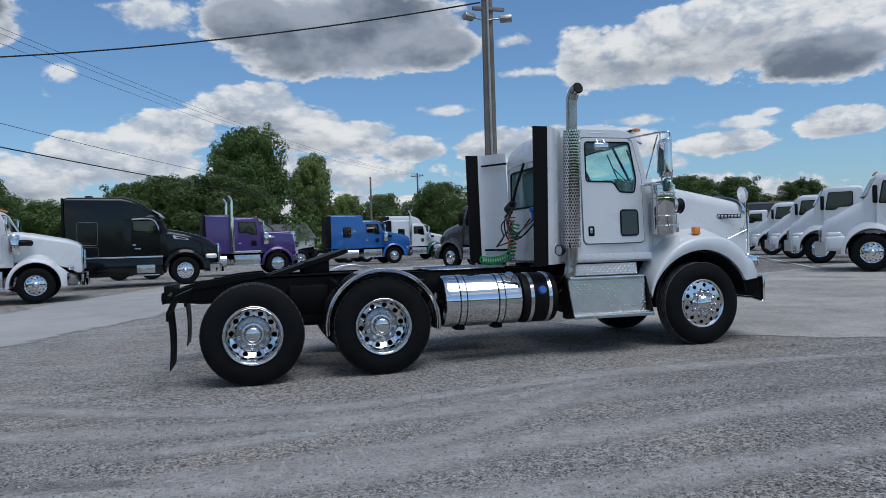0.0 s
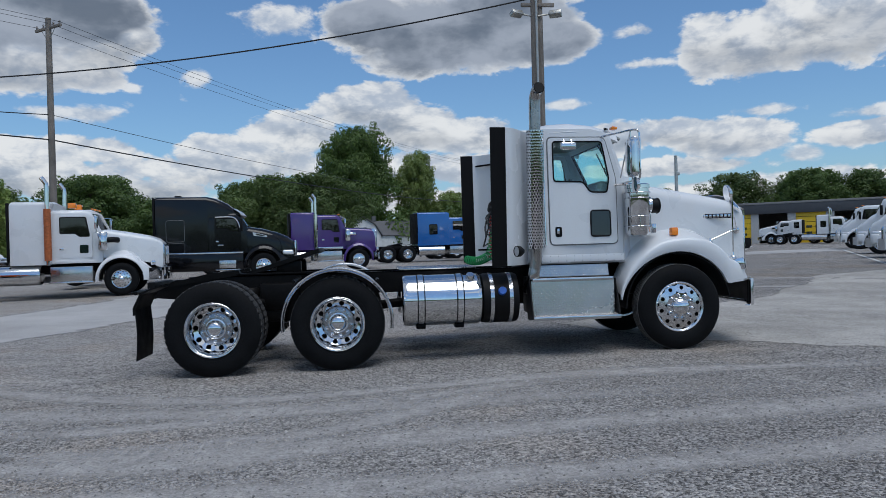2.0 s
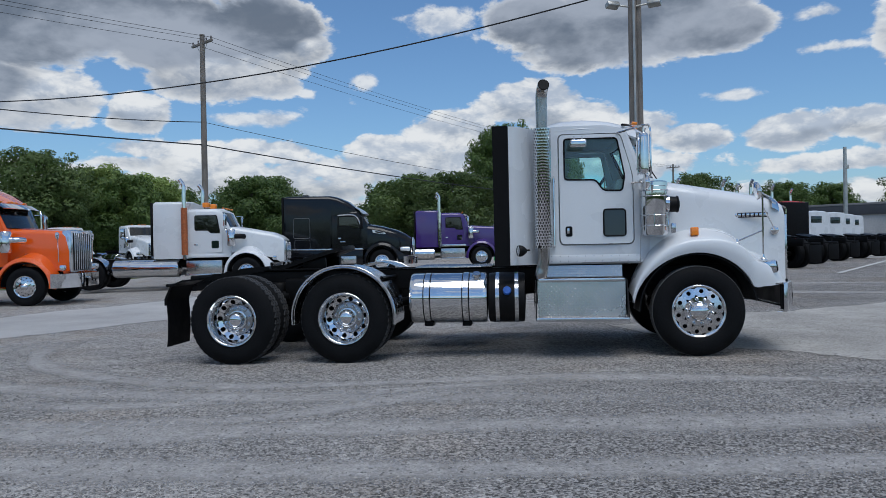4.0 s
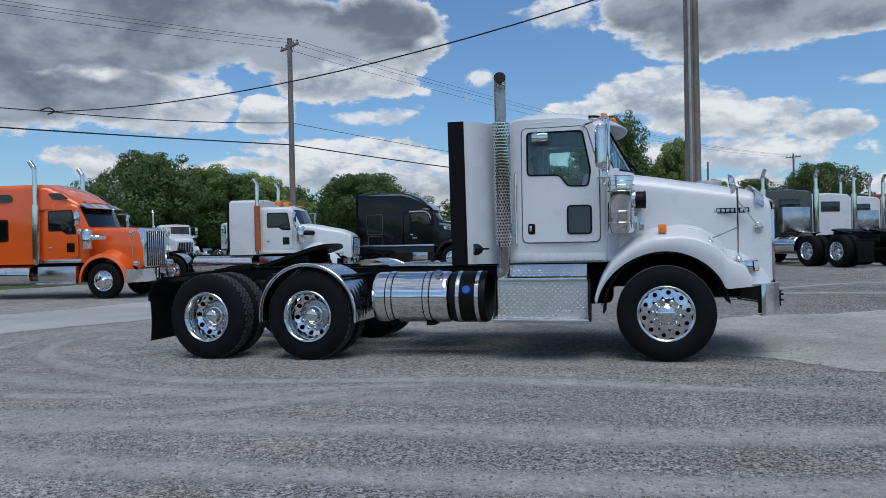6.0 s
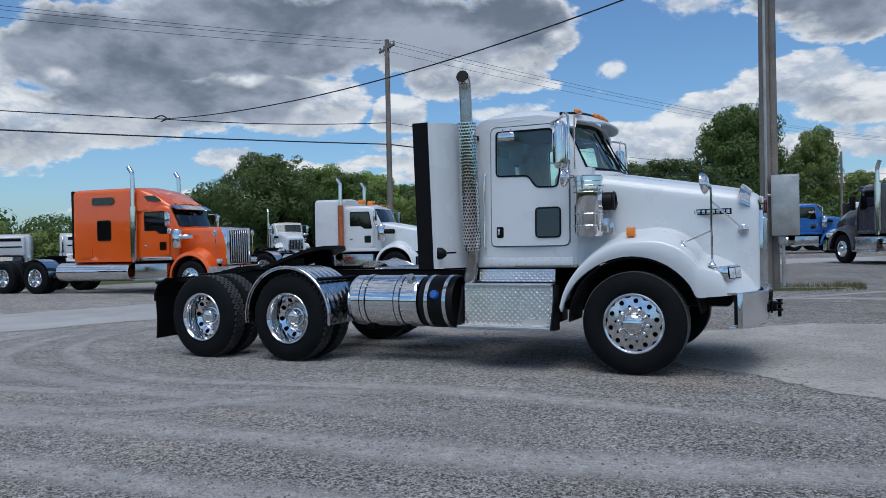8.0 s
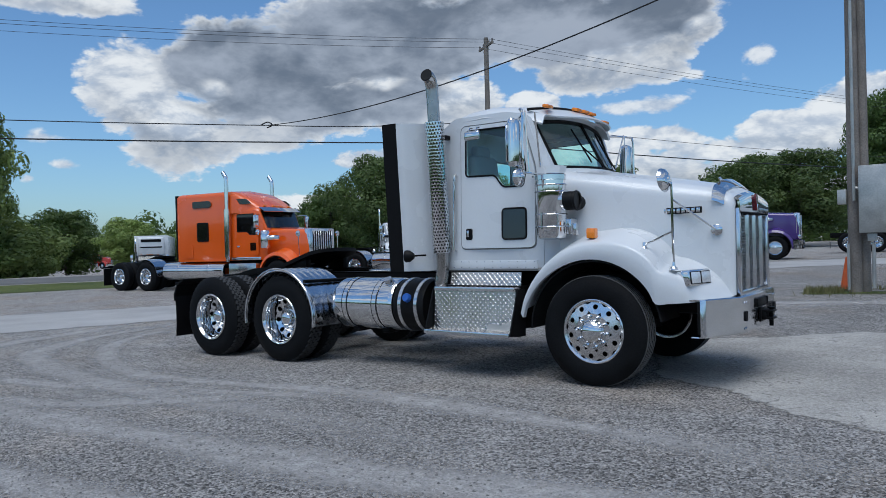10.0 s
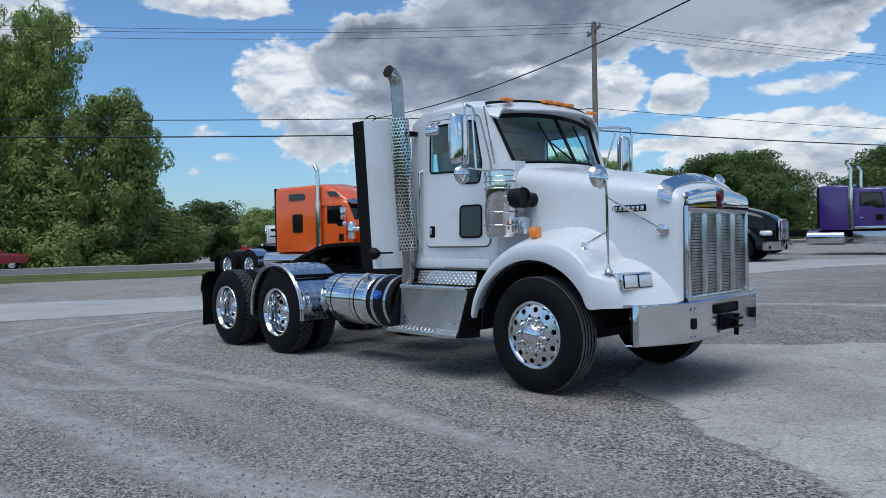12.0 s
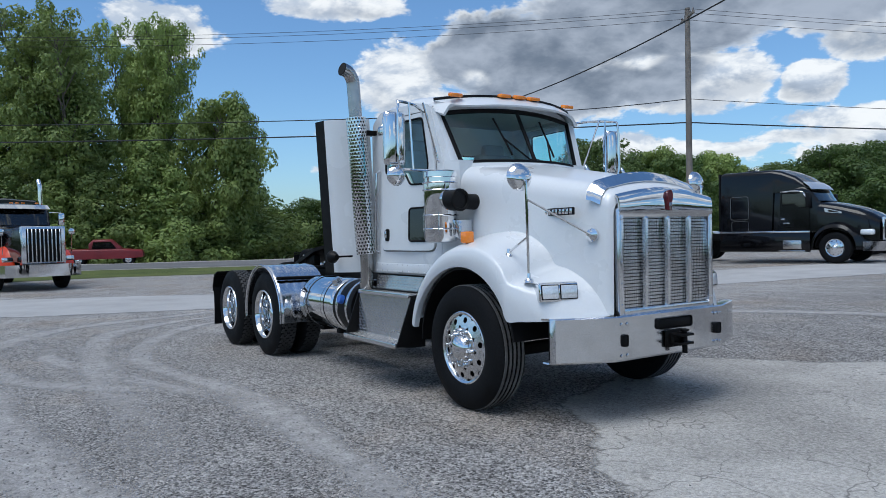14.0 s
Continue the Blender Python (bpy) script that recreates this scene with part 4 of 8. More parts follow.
    bp = part("bumper", thicken(loft(bmesh.new(), rows), 0.012), STEEL, hero, "polished steel bumper with swept-back ends", )
    part("bumper_vent", boxed((1.212, 0.04, 0.735), (0.012, 0.40, 0.085), 0.02), GASKET, bp)
    for y in (-0.51, 0.59):
        part("hook_slot", boxed((1.205, y, 0.645), (0.012, 0.062, 0.09), 0.015), GASKET, bp)
        for dz in (0.765, 0.535):
            for dy in (-0.03, 0.03):
                part("bolt", lathe(bmesh.new(), [(0.013, 0), (0.012, 0.006), (0, 0.010)], 8, Matrix.Translation((1.200, y + dy, dz)) @ pose(0, 0, 0, 0, 90, 0)), CHROME, bp)
    hb = bmesh.new()
    box(hb, (1.235, 0.04, 0.615), (0.07, 0.17, 0.095), 0.012)
    box(hb, (1.285, 0.04, 0.648), (0.085, 0.17, 0.02), 0.006)
    box(hb, (1.285, 0.04, 0.582), (0.085, 0.17, 0.02), 0.006)
    box(hb, (1.222, 0.04, 0.615), (0.02, 0.24, 0.13), 0.006)
    lathe(hb, [(0, -0.11), (0.02, -0.11), (0.02, 0.06), (0.034, 0.06), (0.034, 0.073), (0, 0.073)], 12, Matrix.Translation((1.293, 0.055, 0.615)))
    part("tow_hitch", hb, BLACK, bp, "black pintle tow hitch on the bumper")
    rows = [[(x - 0.03, y * 0.985, z) for x, y in plan] for z in (0.80, 0.52)]
    part("bumper_backing", thicken(loft(bmesh.new(), rows), 0.01), PLASTIC, bp)
    tb = bmesh.new()
    tube(tb, [(1.135, -0.53, 0.822), (1.135, 0.60, 0.822)], 0.03, 10)
    part("lower_grille_tube", tb, PLASTIC, hero)
    # engine bay underside
    part("axle_beam", boxed((0, 0, 0.44), (0.13, 1.72, 0.10), 0.02), BLACK, hero)
    part("engine_block", boxed((0.2, 0, 1.0), (1.3, 0.62, 0.75), 0.05), BLACK, hero)
    part("radiator", boxed((1.05, 0, 1.2), (0.10, 0.95, 0.8), 0.01), BLACK, hero)


hero_front()


def hero_air_cleaners():
    for s in (-1, 1):
        c = (-0.455, s * 1.005)
        b = lathe(bmesh.new(), [(0, 1.375), (0.10, 1.375), (0.135, 1.39), (0.148, 1.42), (0.148, 1.90), (0.142, 1.905), (0.142, 1.95), (0.15, 1.955), (0.15, 2.0), (0.135, 2.012), (0, 2.016)], 36, Matrix.Translation((*c, 0)))
        ac = part("air_cleaner", b, CHROME, hero, "chrome canister air cleaner beside the cowl")
        for z in (1.50, 1.62, 1.84, 1.905):
            tb = bmesh.new()
            tube(tb, arc((*c, z), 0.153, 0, 360, 32, "xy"), 0.0075, 6, cap=False)
            part("band", tb, STEEL, ac)
        for a in (-100, -40):
            p = (c[0] + 0.158 * math.cos(radians(a)), c[1] + s * -0.158 * math.sin(radians(a)))
            tb = bmesh.new()
            tube(tb, [(*p, 1.48), (*p, 1.64)], 0.007, 6)
            part("guard_rod", tb, STEEL, ac)
        eb = bmesh.new()
        tube(eb, [(c[0] + 0.12, c[1] - s * 0.01, 1.745), (c[0] + 0.19, c[1] - s * 0.02, 1.745), (c[0] + 0.262, c[1] - s * 0.03, 1.745)], [0.086, 0.092, 0.088], 24)
        tube(eb, arc((c[0] + 0.258, c[1] - s * 0.03, 1.745), 0.085, 0, 360, 24, "yz"), 0.014, 6, cap=False)
        tube(eb, smooth_curve([(c[0] + 0.175, c[1] - s * 0.05, 1.74), (c[0] + 0.175, c[1] - s * 0.18, 1.735), (c[0] + 0.18, c[1] - s * 0.30, 1.73)], 3), 0.07, 14)
        part("intake_elbow", eb, PLASTIC, ac, "black rubber intake elbow")
        cb = bmesh.new()
        tube(cb, [(c[0] + 0.10, c[1] - s * 0.01, 1.755), (c[0] + 0.16, c[1] - s * 0.01, 1.755)], 0.10, 20)
        part("elbow_clamp", cb, CHROME, ac)
        bb = bmesh.new()
        box(bb, (c[0] + 0.12, c[1] - s * 0.14, 1.50), (0.12, 0.16, 0.16), 0.02)
        box(bb, (c[0] + 0.22, c[1] - s * 0.06, 1.47), (0.05, 0.05, 0.12), 0.01)
        part("mount_bracket", bb, STEEL, ac)
        # wing mirror: frame of bright tube, tall head, round convex glass below
        x, y = -0.66, s * 1.36
        fb = bmesh.new()
        tube(fb, smooth_curve([(-0.86, s * 0.92, 2.60), (-0.70, s * 1.10, 2.62), (-0.60, s * 1.32, 2.62), (-0.55, s * 1.36, 2.58), (-0.55, s * 1.37, 2.3), (-0.55, s * 1.36, 2.06), (-0.60, s * 1.28, 2.03), (-0.62, s * 0.88, 2.03)], 4), 0.012, 8)
        tube(fb, [(-0.56, s * 1.10, 2.62), (-0.62, s * 0.90, 2.10)], 0.009, 6)
        tube(fb, [(-0.60, s * 1.22, 2.62), (-0.58, s * 1.20, 2.03)], 0.009, 6)
        tube(fb, [(-0.70, s * 0.92, 2.01), (-0.50, s * 1.05, 2.01)], 0.012, 6)
        mr = part("wing_mirror", fb, CHROME, hero, "tall chrome wing mirror on a tube frame")
        hd = bmesh.new()
        rows = []
        for z, k in ((2.07, 0.5), (2.085, 0.9), (2.12, 1), (2.47, 1), (2.51, 0.9), (2.525, 0.5)):
            rows.append([(x + 0.062 * math.cos(a) * k + 0.03, y + 0.105 * math.sin(a) * (0.85 + 0.15 * k), z) for a in [j * math.tau / 20 for j in range(20)]])
        part("mirror_head", loft(hd, rows, cap=True, close=True), CHROME, mr)
        part("mirror_glass", boxed((x - 0.028, y, 2.30), (0.006, 0.16, 0.36), 0.002), MIRROR, mr)
        cv = lathe(bmesh.new(), [(0, 0.05), (0.05, 0.045), (0.085, 0.02), (0.092, 0), (0.088, -0.01), (0, -0.014)], 24, pose(x + 0.05, y, 1.975, 0, 90, 0))
        part("convex_mirror", cv, CHROME, mr)
        # round hood mirror on a tripod
        tb = bmesh.new()
        base, top = Vector((0.735, s * 1.02, 1.11)), Vector((0.735, s * 1.03, 1.80))
        tube(tb, smooth_curve([base, (0.735, s * 1.025, 1.45), top, (0.72, s * 1.035, 1.845), (0.66, s * 1.04, 1.86)], 4), 0.011, 8)
        tube(tb, [(0.735, s * 1.025, 1.42), (0.46, s * 0.985, 1.30)], 0.009, 6)
        tube(tb, [(0.735, s * 1.025, 1.70), (0.99, s * 0.635, 1.43)], 0.009, 6)
        for p in (base, Vector((0.46, s * 0.985, 1.29))):
            lathe(tb, [(0, -0.03), (0.04, -0.03), (0.034, -0.008), (0.018, 0.006), (0.014, 0.04), (0, 0.04)], 14, Matrix.Translation(p))
        lathe(tb, [(0, 0.02), (0.02, 0.02), (0.05, 0.006), (0.052, -0.015), (0, -0.015)], 16, Matrix.Translation((0.995, s * 0.615, 1.425)) @ pose(0, 0, 0, 90 * (1 if s < 0 else -1), 0, 12))
        hm = part("hood_mirror", tb, CHROME, hero, "round chrome hood mirror on a tripod")
        rb = lathe(bmesh.new(), [(0, 0.055), (0.06, 0.05), (0.095, 0.028), (0.108, 0.0), (0.10, -0.008), (0.0, -0.006)], 28, pose(0.665, s * 1.04, 1.87, 0, 82, -s * -8))
        part("mirror_bowl", rb, CHROME, hm)


hero_air_cleaners()


def hero_down_mirror():
    """A small convex look-down mirror over the kerb-side door window."""
    b = boxed((-1.315, -1.075, 2.475), (0.19, 0.05, 0.095), 0.024, seg=3)
    dm = part("down_mirror", b, CHROME, hero, "small chrome look-down mirror over the door window")
    for x in (-1.36, -1.27):
        tb = bmesh.new()
        tube(tb, [(x, -1.07, 2.52), (x, -1.05, 2.555), (x, -1.0, 2.565)], 0.007, 6)
        part("mirror_arm", tb, CHROME, dm)


hero_down_mirror()


def stack_at(f):
    """Axis of the exhaust stack: f 0 at its foot, 1 at the shield's top."""
    return Vector((-1.735 + 0.0 * f, -1.075 - 0.085 * f, 1.27 + 1.38 * f))


def hero_stack():
    lo, hi = stack_at(0), stack_at(1)
    pipe = bmesh.new()
    d = (hi - lo).normalized()
    top = hi + d * 0.30
    bend = smooth_curve([hi - d * 1.3, hi, top, top + Vector((0.004, -0.015, 0.085)), top + Vector((0.016, -0.065, 0.150)), top + Vector((0.028, -0.135, 0.172))], 5)
    tube(pipe, bend, 0.066, 24, cap=False)
    st = part("exhaust_pipe", pipe, PIPE, hero, "steel exhaust stack with a perforated heat shield and curved tip")
    ins = bmesh.new()
    tube(ins, [bend[-1] + (bend[-1] - bend[-2]).normalized() * 0.003, bend[-4], bend[-8]], 0.060, 20)
    part("pipe_mouth", ins, SOOT, st)
    # perforated shield: real holes round the pipe
    R, cols, rowsn = 0.103, 20, 40
    u = Vector((1, 0, 0))
    v = d.cross(u)
    H = (hi - lo).length
    verts, faces = [], []
    ch = H / rowsn
    def at(a, h):
        return lo + d * h + (u * math.cos(a) + v * math.sin(a)) * R
    da = math.tau / cols
    for i in range(rowsn):
        for j in range(cols):
            a0 = (j + (0.5 if i % 2 else 0)) * da
            h0 = i * ch
            n0 = len(verts)
            for k in range(8):
                t = k * math.tau / 8
                c, s = math.cos(t), math.sin(t)
                q = max(abs(c), abs(s))
                verts.append(at(a0 + da * 0.5 * c / q, h0 + ch * (0.5 + 0.5 * s / q)))
            for k in range(8):
                t = k * math.tau / 8
                verts.append(at(a0 + da * 0.31 * math.cos(t), h0 + ch * (0.5 + 0.31 * math.sin(t))))
            for k in range(8):
                k2 = (k + 1) % 8
                faces.append((n0 + k, n0 + k2, n0 + 8 + k2, n0 + 8 + k))
    bm = join_from(verts, faces)
    part("heat_shield", bm, CHROME, st, "perforated chrome heat shield")
    # inner tube coloured near black so that the shield's holes read dark
    inner = bmesh.new()
    tube(inner, [lo, hi], 0.085, 20)
    part("muffler", inner, surface("sooty_muffler", (0.02, 0.018, 0.014), 0.7, 0.2), st)
    elbow = bmesh.new()
    tube(elbow, smooth_curve([lo + d * 0.05, lo - d * 0.12, lo + Vector((-0.02, 0.015, -0.24)), lo + Vector((-0.045, 0.035, -0.37)), lo + Vector((-0.06, 0.25, -0.5))], 5), 0.068, 20)
    part("stack_elbow", elbow, PIPE, st)
    for centre, size in (((-1.70, -1.03, 2.5), (0.05, 0.16, 0.05)), ((-1.70, -1.0, 1.36), (0.05, 0.12, 0.05))):
        bk = bmesh.new()
        box(bk, centre, size, 0.008)
        part("stack_bracket", bk, BLACK, st)


hero_stack()


def hero_fairings():
    plan = [(-1.80, -0.975), (-1.86, -1.05), (-1.93, -1.16), (-2.00, -1.255), (-2.06, -1.315), (-2.12, -1.335)]
    for s in (1, -1):
        rows = []
        top = 2.66 
        for z in (1.075, 1.3, 1.8, 2.3, top):
            k = interp(z, (1.07, 2.66), (0.94, 1.0))
            rows.append([(x, s * (y * k), z) for x, y in smooth_curve_2d(plan)])
        fa = part("side_fairing", thicken(loft(bmesh.new(), rows), 0.02), WHITE, hero, "white curved cab side extender with a black rubber edge")
        # rounded top cap
        cap = bmesh.new()
        pts = [(x, s * y, top) for x, y in smooth_curve_2d(plan)]
        inner = [(x, s * (y + 0.02), top) for x, y in smooth_curve_2d(plan)]
        rows = []
        for z in (1.065, 1.3, 1.8, 2.3, 2.665):
            k = interp(z, (1.07, 2.66), (0.94, 1.0))
            rows.append([(-2.122, s * -1.338 * k, z), (-2.30, s * -1.352 * k, z), (-2.30, s * -1.33 * k, z), (-2.122, s * -1.315 * k, z)])
        part("rubber_edge", loft(bmesh.new(), rows, cap=True, close=True), GASKET, fa, "black rubber edge strip")
        tb = bmesh.new()
        tube(tb, [(-2.08, s * -1.27, 2.50), (-1.82, s * -0.90, 2.50)], 0.014, 6)
        tube(tb, [(-2.08, s * -1.2, 1.25), (-1.82, s * -0.90, 1.25)], 0.014, 6)
        part("stay", tb, BLACK, fa)
    # round work lamp on the rear edge of the fairing
    lb = lathe(bmesh.new(), [(0, -0.09), (0.03, -0.085), (0.062, -0.04), (0.066, 0.0), (0.06, 0.012), (0.055, 0.004)], 24, pose(-2.02, -1.335, 1.24, 90 + 0, 0, 0) @ pose(0, 0, 0, 0, -70, 0))
    wl = part("work_lamp", lb, PLASTIC, hero, "black round work lamp on the fairing")
    part("lens", lathe(bmesh.new(), [(0.056, 0.004), (0.03, 0.012), (0, 0.014)], 20, pose(-2.02, -1.335, 1.24, 90, 0, 0) @ pose(0, 0, 0, 0, -70, 0)), LENS, wl)
    tb = bmesh.new()
    tube(tb, [(-1.98, -1.30, 1.24), (-1.93, -1.26, 1.245), (-1.9, -1.15, 1.245)], 0.01, 6)
    part("lamp_arm", tb, BLACK, wl)


def smooth_curve_2d(pts):
    return [(p.x, p.y) for p in smooth_curve([(a, b, 0) for a, b in pts], 3)]


hero_fairings()


def diamonds(bm, o, du, dv, nrm, nu, nv):
    """Raised tread bars on a plate: o the corner, du and dv its sides."""
    o, du, dv, nrm = Vector(o), Vector(du), Vector(dv), Vector(nrm).normalized()
    eu, ev = du.normalized(), dv.normalized()
    for i in range(nu):
        for j in range(nv):
            c = o + du * ((i + 0.5) / nu) + dv * ((j + 0.5) / nv)
            a = (eu + ev).normalized() if (i + j) % 2 else (eu - ev).normalized()
            b = a.cross(nrm)
            v = [bm.verts.new(c + a * 0.018), bm.verts.new(c + b * 0.0075), bm.verts.new(c - a * 0.018), bm.verts.new(c - b * 0.0075), bm.verts.new(c + nrm * 0.0048)]
            for k in range(4):
                bm.faces.new((v[k], v[(k + 1) % 4], v[4]))
    return bm


def hero_tanks():
    for s in (-1, 1):
        y, z = s * 0.865, 0.685
        ax = pose(0, y, z, 0, 90, 0)
        fl = lathe(bmesh.new(), [(0, -3.335), (0.24, -3.335), (0.285, -3.325), (0.298, -3.30), (0.300, -3.27), (0.300, -2.46), (0.298, -2.43), (0.285, -2.41), (0, -2.405)], 48, ax)
        tk = part("fuel_tank", fl, CHROME, hero, "polished cylindrical fuel tank with steel straps")
        for x in (-3.12, -2.66):
            sb = lathe(bmesh.new(), [(0.3005, x - 0.032), (0.306, x - 0.03), (0.306, x + 0.03), (0.3005, x + 0.032)], 48, ax)
            part("strap", sb, CHROME, tk)
            for dx in (-0.040, 0.040):
                sb = lathe(bmesh.new(), [(0.300, x + dx - 0.006), (0.305, x + dx), (0.300, x + dx + 0.006)], 48, ax)
                part("strap_liner", sb, GASKET, tk)
            part("strap_bracket", boxed((x, y, 0.375), (0.11, 0.2, 0.05), 0.01), BLACK, tk)
        cp = lathe(bmesh.new(), [(0, 0.055), (0.045, 0.055), (0.05, 0.045), (0.05, 0.01), (0.06, 0.008), (0.06, -0.02)], 20, pose(-2.53, y, z, s * -32, 0, 0) @ pose(0, 0, 0.298))
        part("filler_cap", cp, STEEL, tk)
        df = lathe(bmesh.new(), [(0, -2.395), (0.26, -2.395), (0.29, -2.385), (0.296, -2.35), (0.296, -1.99), (0.285, -1.965), (0, -1.955)], 40, ax)
        de = part("urea_tank", df, PLASTIC, hero, "black cylindrical tank with two steel straps and a blue cap")
        for x in (-2.285, -2.06):
            sb = lathe(bmesh.new(), [(0.2965, x - 0.024), (0.303, x - 0.022), (0.303, x + 0.022), (0.2965, x + 0.024)], 40, ax)
            part("strap", sb, STEEL, de)
        cp = lathe(bmesh.new(), [(0, 0.05), (0.042, 0.05), (0.048, 0.04), (0.05, -0.01)], 18, pose(-2.17, y, z, s * -72, 0, 0) @ pose(0, 0, 0.292))
        part("filler_cap", cp, BLUEHOSE, de)
        # battery and step box
        yo = lambda v: s * v
        bx = part("step_box", boxed((-1.31, s * 0.80, 0.70), (0.99, 0.44, 0.44), 0.012), BLACK, hero, "aluminium tread-plate step box under the door")
        def slab(name, pts, t):
            p = [Vector((a, s * b, c)) for a, b, c in pts]
            n = (p[1] - p[0]).cross(p[3] - p[0]).normalized()
            if n.y * s < 0 and abs(n.y) > 0.2:
                n = -n
            if n.z < 0 and abs(n.y) <= 0.2:
                n = -n
            bm = bmesh.new()
            a = [bm.verts.new(q) for q in p]
            b = [bm.verts.new(q - n * t) for q in p]
            bm.faces.new(a)
            bm.faces.new(b[::-1])
            for k in range(4):
                bm.faces.new((a[k - 1], a[k], b[k], b[k - 1]))
            w, h = (p[1] - p[0]).length, (p[3] - p[0]).length
            diamonds(bm, p[0] + n * 0.0005, p[1] - p[0], p[3] - p[0], n, max(2, int(w / 0.030)), max(2, int(h / 0.029)))
            return part(name, bm, ALU, bx)
        slab("front_plate", [(-1.815, 1.12, 0.885), (-0.815, 1.12, 0.885), (-0.815, 1.148, 0.47), (-1.815, 1.148, 0.47)], 0.006)
        slab("upper_tread", [(-1.70, 0.98, 0.905), (-0.815, 0.98, 0.905), (-0.815, 1.13, 0.900), (-1.70, 1.13, 0.900)], 0.006)
        slab("upper_riser", [(-1.70, 0.965, 1.055), (-0.83, 0.965, 1.055), (-0.83, 0.99, 0.91), (-1.70, 0.99, 0.91)], 0.006)
        slab("lower_tread", [(-1.83, 1.14, 0.475), (-0.80, 1.14, 0.475), (-0.80, 1.29, 0.465), (-1.83, 1.29, 0.465)], 0.01)
        nb = bmesh.new()
        box(nb, (-1.315, s * 1.295, 0.449), (1.04, 0.025, 0.045), 0.006)
        part("step_nosing", nb, STEEL, bx)
        nb = bmesh.new()
        box(nb, (-1.315, s * 1.128, 0.890), (0.98, 0.03, 0.04), 0.006)
        part("step_nosing", nb, STEEL, bx)
        for x in (-1.835, -0.795):
            side = [(1.12, 0.89), (1.29, 0.44), (1.12, 0.42), (0.98, 0.42), (0.98, 0.89)]
            bm = bmesh.new()
            a = [bm.verts.new((x - 0.006, s * p, q)) for p, q in side]
            b = [bm.verts.new((x + 0.006, s * p, q)) for p, q in side]
            bm.faces.new(a)
            bm.faces.new(b[::-1])
            for k in range(5):
                bm.faces.new((a[k - 1], a[k], b[k], b[k - 1]))
            part("side_plate", bm, PLASTIC, bx)


hero_tanks()


def hero_chassis():
    for s in (-1, 1):
        b = bmesh.new()
        # channel-section rail with a sloped tail
        side = [(-6.40, 0.80), (-6.40, 0.84), (-6.05, 1.0), (-5.4, 1.03), (1.0, 1.03), (1.0, 0.78), (-6.0, 0.76)]
        rail = sheet(side, lambda u, v, d: (u, s * (0.43 - d), v), 0.012)
        for z in (1.03, 0.775):
            box(rail, (-2.6, s * 0.385, z - 0.006 if z > 1 else z), (6.6, 0.09, 0.012))
        part("frame_rail", rail, BLACK, hero)
    for x in (-6.35, -5.0, -3.5, -2.4):
        part("crossmember", boxed((x, 0, 0.88), (0.10, 0.80, 0.2), 0.01), BLACK, hero)
    for x in (-4.08, -5.45):
        b = bmesh.new()
        tube(b, [(x, -0.75, 0.515), (x, 0.75, 0.515)], 0.075, 14)
        bmesh.ops.create_uvsphere(b, u_segments=18, v_segments=12, radius=0.23, matrix=Matrix.Translation((x + 0.02, 0.05, 0.53)))
        part("drive_axle", b, BLACK, hero)
        for s in (-1, 1):
            lb = bmesh.new()
            box(lb, (x, s * 0.45, 0.70), (0.12, 0.10, 0.22), 0.015)
            lathe(lb, [(0, 0.62), (0.11, 0.62), (0.13, 0.66), (0.13, 0.84), (0.10, 0.88), (0, 0.88)], 18, Matrix.Translation((x + 0.28, s * 0.40, 0)))
            box(lb, (x + 0.14, s * 0.42, 0.60), (0.5, 0.08, 0.05), 0.01)
            part("suspension_airbag", lb, BLACK, hero)
    for s in (-1, 1):
        part("suspension_beam", boxed((-4.81, s * 0.47, 0.56), (1.5, 0.16, 0.20), 0.04), BLACK, hero)
        part("suspension_bracket", boxed((-4.81, s * 0.47, 0.76), (0.46, 0.20, 0.34), 0.03), BLACK, hero)
        for x in (-4.42, -5.18):
            b = bmesh.new()
            tube(b, [(x, s * 0.50, 0.66), (x + 0.20, s * 0.50, 0.70)], 0.085, 14)
            tube(b, [(x - 0.10, s * 0.52, 0.62), (x, s * 0.50, 0.66)], 0.03, 8)
            part("brake_chamber", b, BLACK, hero)
        b = bmesh.new()
        tube(b, [(-3.30, s * 0.28, 0.70), (-2.45, s * 0.28, 0.70)], 0.14, 16)
        part("air_tank", b, BLACK, hero)
    part("crossmember", boxed((-4.81, 0, 0.62), (0.36, 0.80, 0.30), 0.04), BLACK, hero)
    b = bmesh.new()
    tube(b, [(-3.95, 0, 0.55), (-1.6, 0, 0.75)], 0.06, 12)
    part("driveshaft", b, BLACK, hero)
    part("deck_plate", boxed((-2.86, 0, 1.048), (0.98, 0.92, 0.02), 0.004), ALU, hero, "aluminium deck plate behind the cab")
    for s in (-1, 1):
        db = bmesh.new()
        diamonds(db, (-3.34, -0.45 if s < 0 else 0.0, 1.0585), (0.96, 0, 0), (0, 0.45, 0), (0, 0, 1), 30, 15)
        part("deck_tread", db, ALU, hero)
    part("gearbox", boxed((-1.2, 0, 0.80), (1.2, 0.5, 0.5), 0.06), BLACK, hero)
    # fifth wheel, tilted back, with ramps behind it
    fw = bmesh.new()
    half = [(-0.50, 0.44), (0.28, 0.46), (0.38, 0.40), (0.42, 0.0)]
    pts = [(-0.60, 0.36), (-0.50, 0.45), (0.25, 0.46), (0.38, 0.36), (0.42, 0.12), (0.42, -0.12), (0.38, -0.36), (0.25, -0.46), (-0.50, -0.45), (-0.60, -0.36), (-0.55, -0.13), (-0.15, -0.03), (-0.15, 0.03), (-0.55, 0.13)]
